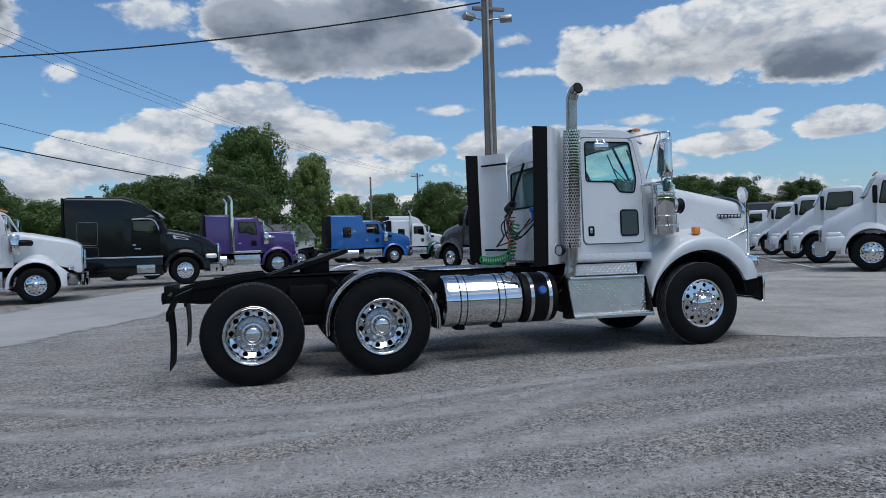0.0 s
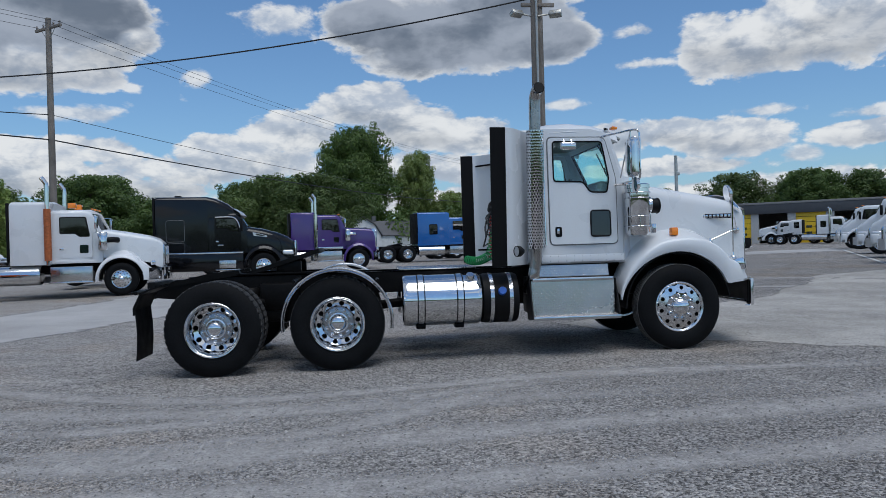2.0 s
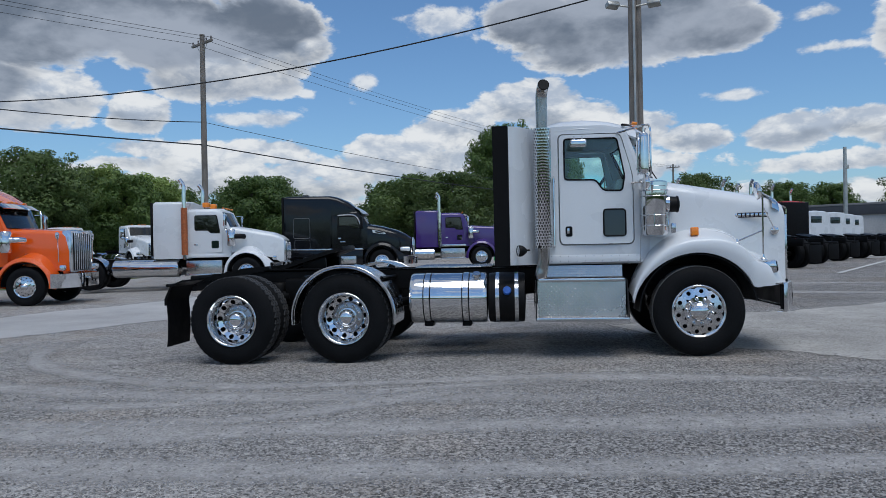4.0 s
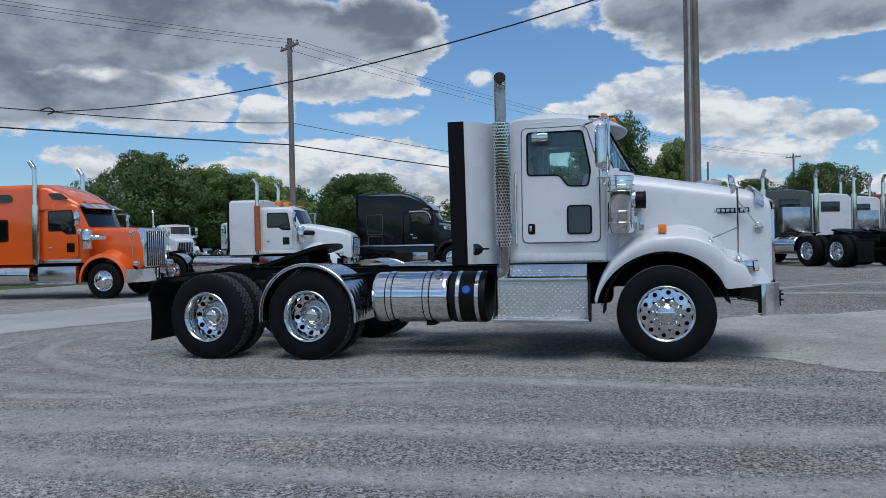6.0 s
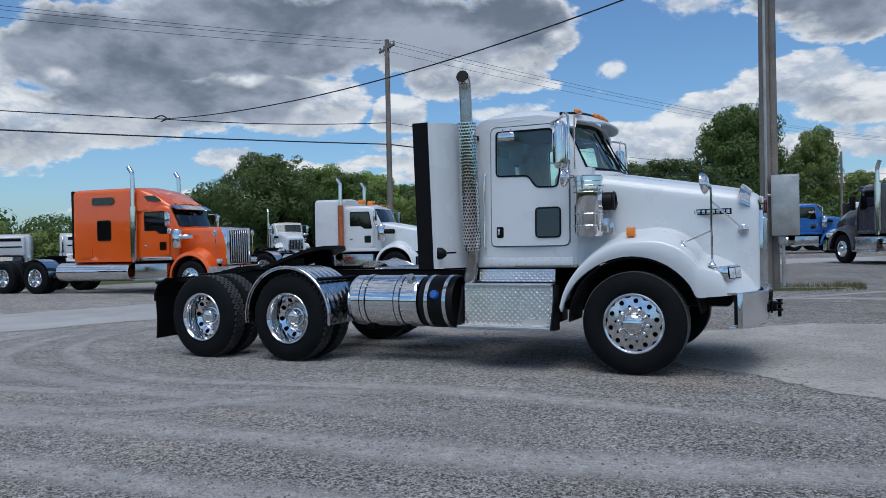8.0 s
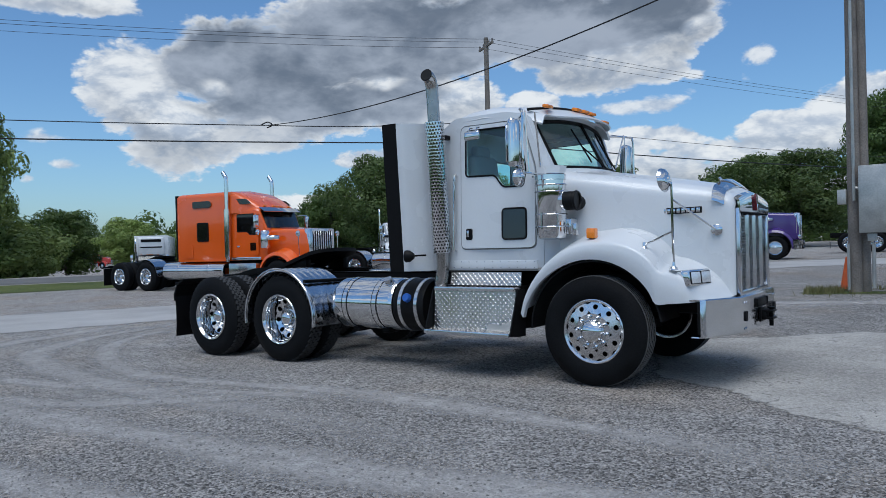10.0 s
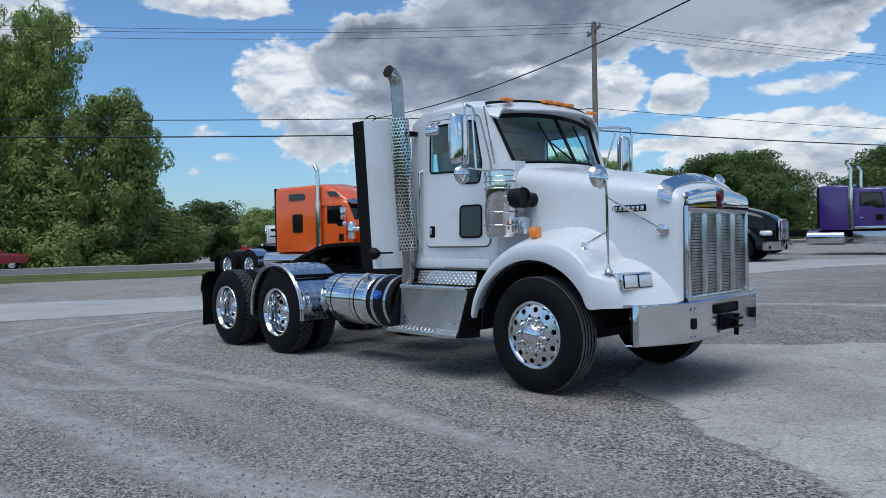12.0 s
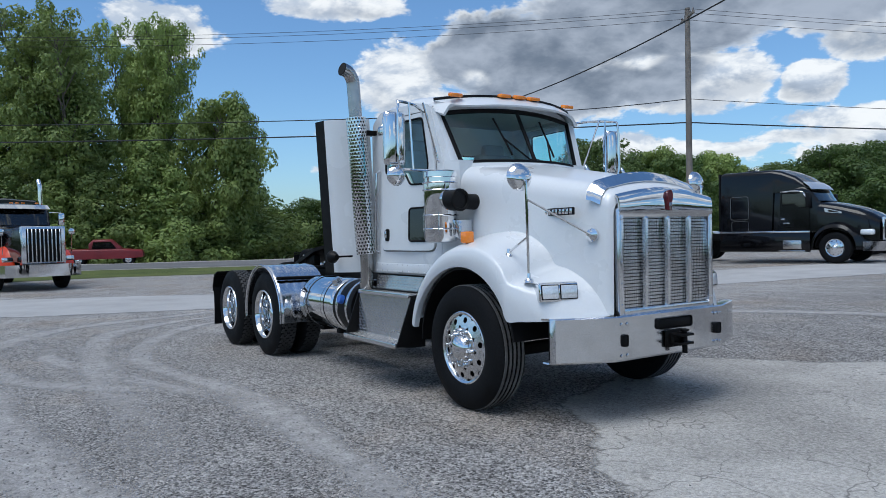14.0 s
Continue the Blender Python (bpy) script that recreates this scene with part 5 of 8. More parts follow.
    m5 = pose(-4.70, 0, 1.225, 0, -17, 0)
    plate = sheet(rounded(pts, 0.03, 2), lambda u, v, d: m5 @ Vector((u, v, -d)), 0.05)
    fifth = part("fifth_wheel", plate, BLACK, hero, "black greasy fifth wheel coupling tilted back")
    for s in (-1, 1):
        rb = bmesh.new()
        box(rb, (-4.70, s * 0.36, 1.12), (0.30, 0.10, 0.16), 0.02)
        part("pivot_block", rb, BLACK, fifth)
        part("slide_rail", boxed((-4.75, s * 0.40, 1.045), (1.3, 0.10, 0.025), 0.005), BLACK, fifth)
        ramp = sheet([(-6.25, 0.94), (-5.62, 1.075), (-5.30, 1.095), (-5.28, 1.04), (-6.25, 0.90)], lambda u, v, d: (u, s * (0.45 - d), v), 0.09)
        part("pickup_ramp", ramp, BLACK, hero)
    # half fenders over the leading drive axle, ribbed stainless
    for s in (-1, 1):
        R = 0.615
        rows = []
        angs = [a for a in range(-8, 189, 7)]
        for a in angs:
            row = []
            n = 24
            for k in range(n + 1):
                y = 0.70 + 0.64 * k / n
                rib = 0.005 * (1 if (k % 4 == 2) else 0)
                edge = 0.02 if k == n else 0
                r = R + rib - edge
                row.append((-4.08 + r * math.cos(radians(a)), s * y, 0.50 + r * 0.98 * math.sin(radians(a))))
            rows.append(row)
        fd = part("half_fender", thicken(loft(bmesh.new(), rows), 0.006), STEEL, hero, "ribbed stainless half fender over the drive wheel", )
        lip = bmesh.new()
        tube(lip, [(-4.08 + (R + 0.004) * math.cos(radians(a)), s * 1.342, 0.50 + (R + 0.004) * 0.98 * math.sin(radians(a))) for a in angs], 0.012, 6)
        part("rolled_edge", lip, STEEL, fd)
        ab = bmesh.new()
        tube(ab, [(-3.62, s * 0.43, 0.94), (-3.62, s * 1.32, 0.955)], 0.022, 8)
        tube(ab, [(-4.56, s * 0.43, 0.98), (-4.56, s * 1.30, 0.97)], 0.022, 8)
        part("fender_arm", ab, BLACK, fd)
        # mud flap and its bracket
        mb = bmesh.new()
        tube(mb, [(-6.32, s * 0.40, 0.86), (-6.30, s * 0.62, 0.90), (-6.26, s * 1.30, 0.90)], 0.02, 8)
        br = sheet([(-6.06, 0.965), (-6.21, 0.905), (-6.29, 0.74), (-6.29, 0.66), (-6.265, 0.66), (-6.265, 0.73), (-6.195, 0.885), (-6.06, 0.945)], lambda u, v, d: (u, s * (0.72 + d), v), 0.60)
        mg = part("mud_flap", br, BLACK, hero, "black rubber mud flap hung from an angled bracket")
        part("flap_arm", mb, BLACK, mg)
        rows = [[(-6.275 + 0.02 * math.sin(f * 3), s * y, 0.72 - 0.56 * f) for y in (0.74, 1.03, 1.31)] for f in [k / 6 for k in range(7)]]
        part("rubber_flap", thicken(loft(bmesh.new(), rows), 0.012), GASKET, mg)
    # tail lamps between the rails
    tb = bmesh.new()
    box(tb, (-6.41, 0, 0.84), (0.03, 0.86, 0.13), 0.01)
    tail = part("tail_panel", tb, BLACK, hero)
    for y in (-0.34, -0.22, 0.22, 0.34):
        part("tail_lamp", lathe(bmesh.new(), [(0.045, 0), (0.035, 0.012), (0, 0.016)], 16, pose(-6.425, y, 0.84, 0, -90, 0)), REDLENS, tail)


hero_chassis()


def coil(c0, c1, r, turns, thick, bm, sag=0.0, n=10):
    c0, c1 = Vector(c0), Vector(c1)
    pts = []
    ax = (c1 - c0).normalized()
    u = ax.orthogonal().normalized()
    v = ax.cross(u)
    for k in range(turns * n + 1):
        f = k / (turns * n)
        a = k / n * math.tau
        p = c0.lerp(c1, f) + Vector((0, 0, -sag * math.sin(f * math.pi)))
        pts.append(p + (u * math.cos(a) + v * math.sin(a)) * r)
    tube(bm, pts, thick, 6)
    return bm


def hero_lines():
    hang = Vector((-2.02, 0.18, 1.82))
    b = bmesh.new()
    tube(b, smooth_curve([(-1.82, 0.20, 2.42), (-1.94, 0.19, 2.1), hang], 4), 0.018, 8)
    part("hose_tender", b, BLACK, hero, "hose tender spring holding the air lines")
    b = coil((-2.02, 0.22, 1.72), (-2.06, 0.14, 1.12), 0.05, 13, 0.008, bmesh.new())
    part("air_line", b, REDHOSE, hero, "red coiled air line")
    b = coil((-2.00, 0.08, 1.62), (-2.12, 0.0, 1.18), 0.05, 9, 0.008, bmesh.new())
    coil((-2.12, 0.0, 1.18), (-2.34, 0.55, 1.12), 0.055, 12, 0.009, b, 0.04)
    part("air_line", b, GREENHOSE, hero, "green coiled power line lying on the deck")
    rnd = random.Random(4)
    for k in range(7):
        p = [hang + Vector((rnd.uniform(-0.04, 0.04), rnd.uniform(-0.1, 0.1), rnd.uniform(-0.06, 0.04)))]
        tip = Vector((-2.0 + rnd.uniform(-0.2, 0.1), rnd.uniform(-0.3, 0.55), rnd.uniform(1.35, 1.6)))
        end = Vector((-1.83, rnd.choice((-0.30, -0.16, 0.0)), 1.66)) if k < 4 else Vector((-2.1, 0.5 + rnd.uniform(-0.2, 0.2), 1.3))
        b = bmesh.new()
        tube(b, smooth_curve([p[0], p[0].lerp(tip, 0.5) + Vector((-0.05, 0.12, 0.0)), tip, end], 6), 0.010, 6)
        part("air_line", b, CABLE, hero, "loose black air line")
    b = coil((-2.04, 0.10, 1.86), (-2.02, 0.34, 1.80), 0.05, 8, 0.009, bmesh.new())
    part("electric_line", b, CABLE, hero, "black coiled electric line")
    for y, m in ((-0.30, REDHOSE), (-0.16, BLUEHOSE)):
        gb = bmesh.new()
        box(gb, (-1.84, y, 1.71), (0.07, 0.05, 0.12), 0.012)
        lathe(gb, [(0, -0.02), (0.035, -0.02), (0.035, 0.02), (0, 0.02)], 12, pose(-1.87, y, 1.77, 0, 90, 0))
        part("gladhand", gb, m, hero)


hero_lines()

# ---- ground ----
def ground_material(name, dark, light, stone, patch, bump, tracks=0.0, cracks=0.0, yard_tones=False):
    """Loose stone or worn paving: stones by cells, dust and tracks over them."""
    m = bpy.data.materials.new(name)
    m.use_nodes = True
    nt = m.node_tree
    b = nt.nodes["Principled BSDF"]
    N, L = nt.nodes.new, nt.links.new
    tc = N("ShaderNodeTexCoord")

    def tex(scale, detail, vec=None):
        n = N("ShaderNodeTexNoise")
        L(vec or tc.outputs["Object"], n.inputs["Vector"])
        n.inputs["Scale"].default_value, n.inputs["Detail"].default_value = scale, detail
        return n.outputs[0]

    def rng(v, a, c, lo=0.0, hi=1.0):
        n = N("ShaderNodeMapRange")
        L(v, n.inputs[0])
        for k, q in enumerate((a, c, lo, hi)):
            n.inputs[k + 1].default_value = q
        return n.outputs[0]

    def op(kind, a, c):
        n = N("ShaderNodeMath")
        n.operation = kind
        for k, q in enumerate((a, c)):
            if isinstance(q, (int, float)):
                n.inputs[k].default_value = q
            else:
                L(q, n.inputs[k])
        return n.outputs[0]
    vo = N("ShaderNodeTexVoronoi")
    L(tc.outputs["Object"], vo.inputs["Vector"])
    vo.inputs["Scale"].default_value = stone
    wh = N("ShaderNodeTexWhiteNoise")
    L(vo.outputs["Color"], wh.inputs["Vector"])
    fine = tex(stone * 0.35, 6)
    mid = tex(1.1, 6)
    wide = tex(0.22, 4)
    f = op("ADD", op("MULTIPLY", rng(wh.outputs["Value"], 0, 1, -0.5, 0.5), patch[0]), op("MULTIPLY", rng(fine, 0.3, 0.7, -0.5, 0.5), patch[1]))
    f = op("ADD", f, op("MULTIPLY", rng(mid, 0.3, 0.7, -0.5, 0.5), patch[2]))
    f = op("ADD", f, op("MULTIPLY", rng(wide, 0.35, 0.65, -0.5, 0.5), patch[3]))
    f = op("ADD", f, 0.43 - 0.85 * tracks)
    if tracks:      # wheel tracks swung in arcs, dust pressed pale along them
        for cx, cy, wav, seed in TRACKS:
            sep = N("ShaderNodeSeparateXYZ")
            L(tc.outputs["Object"], sep.inputs[0])
            dx, dy = op("SUBTRACT", sep.outputs[0], cx), op("SUBTRACT", sep.outputs[1], cy)
            r = op("SQRT", op("ADD", op("MULTIPLY", dx, dx), op("MULTIPLY", dy, dy)), 0)
            cb = N("ShaderNodeCombineXYZ")
            L(op("ADD", op("MULTIPLY", r, wav), op("MULTIPLY", wide, 0.22)), cb.inputs[0])
            cb.inputs[1].default_value = seed
            L(op("MULTIPLY", mid, 0.05), cb.inputs[2])
            band = rng(tex(1.0, 5, cb.outputs[0]), 0.50, 0.60)
            f = op("ADD", f, op("MULTIPLY", op("MULTIPLY", band, rng(tex(0.32, 3), 0.36, 0.60, 0.25, 1.35)), tracks))
    if yard_tones:        # darker towards the truck's nose, paler towards its tail
        sp = N("ShaderNodeSeparateXYZ")
        L(tc.outputs["Object"], sp.inputs[0])
        f = op("ADD", f, rng(op("ADD", sp.outputs[0], op("MULTIPLY", mid, 2.0)), -3.5, 2.0, 0.10, -0.07))
    mix = N("ShaderNodeMix")
    mix.data_type, mix.clamp_factor = "RGBA", True
    L(f, mix.inputs[0])
    mix.inputs[6].default_value, mix.inputs[7].default_value = (*dark, 1), (*light, 1)
    col = mix.outputs[2]
    if yard_tones:        # brownish earth worked up between the stones
        eb = N("ShaderNodeMix")
        eb.data_type, eb.blend_type = "RGBA", "MULTIPLY"
        L(rng(tex(0.45, 5), 0.50, 0.66, 0.0, 0.55), eb.inputs[0])
        L(col, eb.inputs[6])
        eb.inputs[7].default_value = (0.92, 0.80, 0.68, 1)
        col = eb.outputs[2]
    height = op("ADD", rng(vo.outputs["Distance"], 0.0, 0.7, 1.0, 0.0), op("MULTIPLY", fine, 0.6))
    if cracks:
        vc = N("ShaderNodeTexVoronoi")
        vc.feature = "DISTANCE_TO_EDGE"
        wob = N("ShaderNodeVectorMath")
        wob.operation = "ADD"
        L(tc.outputs["Object"], wob.inputs[0])
        nz = N("ShaderNodeTexNoise")
        nz.inputs["Scale"].default_value = 3.0
        L(tc.outputs["Object"], nz.inputs["Vector"])
        sc = N("ShaderNodeVectorMath")
        sc.operation = "SCALE"
        sc.inputs["Scale"].default_value = 0.5
        L(nz.outputs["Color"], sc.inputs[0])
        L(sc.outputs[0], wob.inputs[1])
        L(wob.outputs[0], vc.inputs["Vector"])
        vc.inputs["Scale"].default_value = 2.0
        line = op("MULTIPLY", rng(vc.outputs["Distance"], 0.0, 0.016, 1.0, 0.0), rng(mid, 0.40, 0.52, 0.0, cracks))
        mc = N("ShaderNodeMix")
        mc.data_type = "RGBA"
        L(line, mc.inputs[0])
        L(col, mc.inputs[6])
        mc.inputs[7].default_value = (*[c * 0.7 for c in dark], 1)
        col = mc.outputs[2]
        height = op("SUBTRACT", height, line)
    L(col, b.inputs["Base Color"])
    b.inputs["Roughness"].default_value = 0.92
    b.inputs["Specular IOR Level"].default_value = 0.25
    bn = N("ShaderNodeBump")
    bn.inputs["Strength"].default_value, bn.inputs["Distance"].default_value = bump, 0.015
    L(height, bn.inputs["Height"])
    L(bn.outputs[0], b.inputs["Normal"])
    return m


TRACKS = [(-4.5, -26.0, 2.2, 3.0), (7.0, -16.0, 2.8, 9.0), (-13.0, -9.0, 2.6, 5.0), (-2.0, 34.0, 3.4, 7.0)]
GRAVEL = ground_material("grey_gravel", (0.082, 0.078, 0.075), (0.60, 0.572, 0.545), 70, (0.85, 0.55, 0.14, 0.10), 1.0, tracks=0.06, yard_tones=True)
PAVING = ground_material("worn_pale_asphalt", (0.27, 0.266, 0.262), (0.52, 0.511, 0.503), 110, (0.2, 0.25, 0.3, 0.25), 0.2, cracks=0.0)
APRON = ground_material("cracked_concrete_apron", (0.20, 0.190, 0.175), (0.62, 0.595, 0.555), 90, (0.34, 0.42, 0.34, 0.25), 0.5, cracks=0.85)
ASPHALT = ground_material("dark_asphalt", (0.05, 0.05, 0.053), (0.14, 0.14, 0.142), 80, (0.3, 0.3, 0.25, 0.2), 0.3)
ROADM = ground_material("road_asphalt", (0.10, 0.10, 0.10), (0.20, 0.20, 0.20), 80, (0.2, 0.25, 0.25, 0.2), 0.2)
GRASSM = ground_material("mown_grass_soil", (0.035, 0.055, 0.015), (0.15, 0.17, 0.05), 30, (0.3, 0.4, 0.3, 0.4), 0.6)


def ground_sheet():
    ax = sorted({round(math.copysign(abs(k) ** 1.9 * 0.055, k), 3) for k in range(-150, 151)})
    bm = bmesh.new()
    vs = [[bm.verts.new((x, y, rise(x, y) if abs(x) < 300 and abs(y) < 300 else rise(max(-300, min(300, x)), max(-300, min(300, y))))) for y in ax] for x in ax]
    for a, b in zip(vs, vs[1:]):
        for k in range(len(ax) - 1):
            bm.faces.new((a[k], b[k], b[k + 1], a[k + 1]))
    tagged(part("ground", bm, GRAVEL), "grey gravel yard with tyre tracks", "ground", kind="structure")


ground_sheet()


def loose_stones():
    """Crushed stones lying on the gravel, each a small uneven lump of its own."""
    rng = np.random.default_rng(8)
    n = 170000
    x, y = rng.uniform(-10.5, 8.5, n), rng.uniform(-8.6, 0.6, n)
    x[:80000], y[:80000] = rng.uniform(-8, 6, 80000), rng.uniform(-7.0, -2.2, 80000)
    keep = []
    for k in range(n):
        a, b = float(x[k]), float(y[k])
        f = noise.noise(Vector((a * 0.5, b * 1.1, 2))) + 0.6 * noise.noise(Vector((a * 1.7, b * 2.6, 5)))
        onpad = a > 0.3 and b > -0.75 * a
        keep.append(rng.random() < (0.07 if onpad else min(1, max(0.12, 0.62 + 0.9 * f))))
    x, y = x[keep], y[keep]
    n = len(x)
    z = np.array([rise(float(a), float(b)) for a, b in zip(x, y)])
    s = 0.004 + 0.0085 * rng.random(n) ** 2.2
    base = np.array([(1, 0, 0), (-1, 0, 0), (0, 1, 0), (0, -1, 0), (0, 0, 1), (0, 0, -0.4)])
    lump = base[None] + rng.uniform(-0.3, 0.3, (n, 6, 3))
    lump *= np.stack([s * rng.uniform(0.8, 1.5, n), s, s * rng.uniform(0.6, 1.0, n)], 1)[:, None, :]
    a = rng.uniform(0, math.tau, n)
    c, d = np.cos(a)[:, None], np.sin(a)[:, None]
    co = np.stack([lump[..., 0] * c - lump[..., 1] * d + x[:, None], lump[..., 0] * d + lump[..., 1] * c + y[:, None], lump[..., 2] + (z + s * 0.2)[:, None]], -1).reshape(-1, 3)
    tri = np.array(((0, 2, 4), (2, 1, 4), (1, 3, 4), (3, 0, 4)))
    faces = (tri[None] + (np.arange(n) * 6)[:, None, None]).reshape(-1, 3)
    me = bpy.data.meshes.new("loose_stones")
    me.from_pydata(co.tolist(), [], faces.tolist())
    m = surface("crushed_stone", (0.5, 0.48, 0.465), 0.9, grain=(60, 0.3), stain=(9, 0.3), tone=(0.2, 0.193, 0.19))
    nt = m.node_tree
    geo, rg = nt.nodes.new("ShaderNodeNewGeometry"), nt.nodes.new("ShaderNodeMapRange")
    nt.links.new(geo.outputs["Random Per Island"], rg.inputs[0])
    rg.inputs[3].default_value, rg.inputs[4].default_value = 0.25, 1.15
    hs = [q for q in nt.nodes if q.bl_idname == "ShaderNodeHueSaturation"][0]
    nt.links.new(rg.outputs[0], hs.inputs["Value"])
    me.materials.append(m)
    tagged(new("loose_stones", me), "loose crushed grey stones on the gravel", "stones", kind="stuff")


loose_stones()


def soften(m, lo=0.84, hi=1.12, scale=2.2):
    """Let a layer's rim wear away raggedly: the rim is where the mesh's edge value falls to 0."""
    nt = m.node_tree
    N, L = nt.nodes.new, nt.links.new
    out = nt.nodes["Material Output"]
    at, nz, tc = N("ShaderNodeAttribute"), N("ShaderNodeTexNoise"), N("ShaderNodeTexCoord")
    at.attribute_name = "edge"
    L(tc.outputs["Object"], nz.inputs["Vector"])
    nz.inputs["Scale"].default_value, nz.inputs["Detail"].default_value, nz.inputs["Roughness"].default_value = scale, 10, 0.72
    ad, rg = N("ShaderNodeMath"), N("ShaderNodeMapRange")
    ad.operation = "ADD"
    L(at.outputs["Fac"], ad.inputs[0])
    L(nz.outputs[0], ad.inputs[1])
    L(ad.outputs[0], rg.inputs[0])
    rg.inputs[1].default_value, rg.inputs[2].default_value = lo, hi
    tr, mx = N("ShaderNodeBsdfTransparent"), N("ShaderNodeMixShader")
    L(rg.outputs[0], mx.inputs[0])
    L(tr.outputs[0], mx.inputs[1])
    L(nt.nodes["Principled BSDF"].outputs[0], mx.inputs[2])
    L(mx.outputs[0], out.inputs[0])


def patch(name, outline, material, label, lift, ragged=0.25, step=0.5, category="pavement", kind="structure", rim=0.7):
    """A thin layer that follows the ground, with a worn rim."""
    pts = []
    for i in range(len(outline)):
        a, b = Vector((*outline[i], 0)), Vector((*outline[(i + 1) % len(outline)], 0))
        n = max(2, int((b - a).length / step))
        for k in range(n):
            p = a.lerp(b, k / n)
            q = noise.noise_vector(p * 0.9) * ragged
            pts.append(Vector((p.x + q.x, p.y + q.y)))
    area = sum(a.x * b.y - b.x * a.y for a, b in zip(pts, pts[1:] + pts[:1]))
    turn = 1 if area > 0 else -1
    inner = []
    for k, p in enumerate(pts):
        d = (pts[(k + 2) % len(pts)] - pts[k - 2]).normalized()
        inner.append(p + Vector((-d.y, d.x)) * turn * rim)
    bm = bmesh.new()
    edge = bm.verts.layers.float.new("edge")
    vo = [bm.verts.new((p.x, p.y, 0)) for p in pts]
    vi = [bm.verts.new((p.x, p.y, 0)) for p in inner]
    for v in vi:
        v[edge] = 1.0
    for k in range(len(pts)):
        bm.faces.new((vo[k - 1], vo[k], vi[k], vi[k - 1]))
    es = [bm.edges.get((vi[k - 1], vi[k])) for k in range(len(vi))]
    bmesh.ops.triangle_fill(bm, use_beauty=True, use_dissolve=False, edges=es)
    for _ in range(3):
        long = [e for e in bm.edges if e.calc_length() > 3.0 and (e.verts[0].co.xy.length < 60)]
        if not long:
            break
        bmesh.ops.subdivide_edges(bm, edges=long, cuts=1, use_grid_fill=False)
    bmesh.ops.triangulate(bm, faces=bm.faces)
    bmesh.ops.recalc_face_normals(bm, faces=bm.faces)
    for v in bm.verts:
        v.co.z = rise(v.co.x, v.co.y) + lift
    return tagged(part(name, bm, material), label, category, kind=kind)


for layer in (PAVING, GRASSM):
    soften(layer)
soften(APRON, 0.84, 1.03, 3.2)
patch("pavement_lane", [(-13.5, -9), (-11.9, -3.8), (-10.4, 0.3), (-8.8, 4.1), (-7.4, 7.6), (-6.0, 12.0), (-3.6, 16.2), (2, 21.5), (12, 27), (30, 33), (30, 40), (10, 33), (-1, 26.5), (-7.5, 21.5), (-11.3, 14.5), (-12.6, 9.5), (-14.6, 3.4), (-16.0, 0.6), (-18.7, -4), (-21, -10)], PAVING, "pale worn asphalt lane across the yard", 0.006, rim=0.9)
patch("pavement_apron", [(-0.9, 2.2), (0.05, -0.15), (0.55, -0.80), (1.15, -1.15), (2.15, -1.80), (3.4, -2.6), (6.5, -4.6), (12, -7), (30, -8), (34, 14), (15, 12), (8.2, 9.0), (4.5, 5.2), (1.2, 3.6)], APRON, "cracked pale concrete apron in front of the truck", 0.005, 0.36, rim=0.42)
patch("road", [(-39.5, -90), (-37.5, 2), (-33, 12), (-24, 34), (-10, 64), (8, 100), (0, 104), (-19, 66), (-33, 36), (-42, 14), (-47, 2), (-49, -90)], ROADM, "two-lane asphalt road beyond the yard", 0.012, 0.1, 2.0, "road", rim=0.5)
patch("pavement_verge", [(-30, -90), (-27.5, 1), (-25, 7), (-17, 30), (-22, 33.5), (-32, 12), (-36.6, 2), (-38.6, -90)], GRASSM, "mown grass verge beside the road", 0.010, 0.3, 1.0)
patch("pavement_mound", [(-0.5, 9.3), (0.2, 8.8), (1.4, 8.9), (2.8, 9.6), (2.4, 10.1), (1.2, 10.1), (-0.2, 9.9)], GRASSM, "thin grassy strip round the pole", 0.009, 0.35, 0.3)
LINE = surface("worn_white_line", (0.5, 0.5, 0.48), 0.8, grain=(30, 0.3))
for ax, ay, bx, by in ((7.1, 13.0, 34.0, 59.3), (10.6, 8.6, 25.9, 33.6)):
    patch("pavement_line", [(ax, ay), (ax + 0.14, ay - 0.08), (bx + 0.14, by - 0.08), (bx, by)], LINE, "worn white painted line on the lot", 0.012, 0.0, 0.5, rim=0.03)


DUST = ground_material("pale_track_dust", (0.30, 0.288, 0.28), (0.64, 0.62, 0.60), 75, (0.55, 0.35, 0.15, 0.1), 0.6)
soften(DUST, 0.46, 1.3, 6.0)


def track(points, width):
    """Dust pressed pale where tyres have swung round."""
    path = smooth_curve([Vector((x, y, 0)) for x, y in points], 8)
    bm = bmesh.new()
    edge = bm.verts.layers.float.new("edge")
    last = None
    for k, p in enumerate(path):
        d = (path[min(k + 1, len(path) - 1)] - path[max(k - 1, 0)]).normalized()
        side = Vector((-d.y, d.x, 0))
        fade = min(1, k / 8, (len(path) - 1 - k) / 8)
        w = width * (0.85 + 0.5 * noise.noise(p * 0.7))
        row = []
        for f in (-1, -0.66, -0.33, 0, 0.33, 0.66, 1):
            q = p + side * w * f
            v = bm.verts.new((q.x, q.y, rise(q.x, q.y) + 0.0035))
            v[edge] = min(1, (1 - abs(f)) * 1.5) * 0.56 * fade
            row.append(v)
        if last:
            for a in range(6):
                bm.faces.new((last[a], last[a + 1], row[a + 1], row[a]))
        last = row
    bmesh.ops.recalc_face_normals(bm, faces=bm.faces)
    tagged(part("pavement_track", bm, DUST), "pale dusty tyre track swung across the gravel", "tyre track", kind="structure")


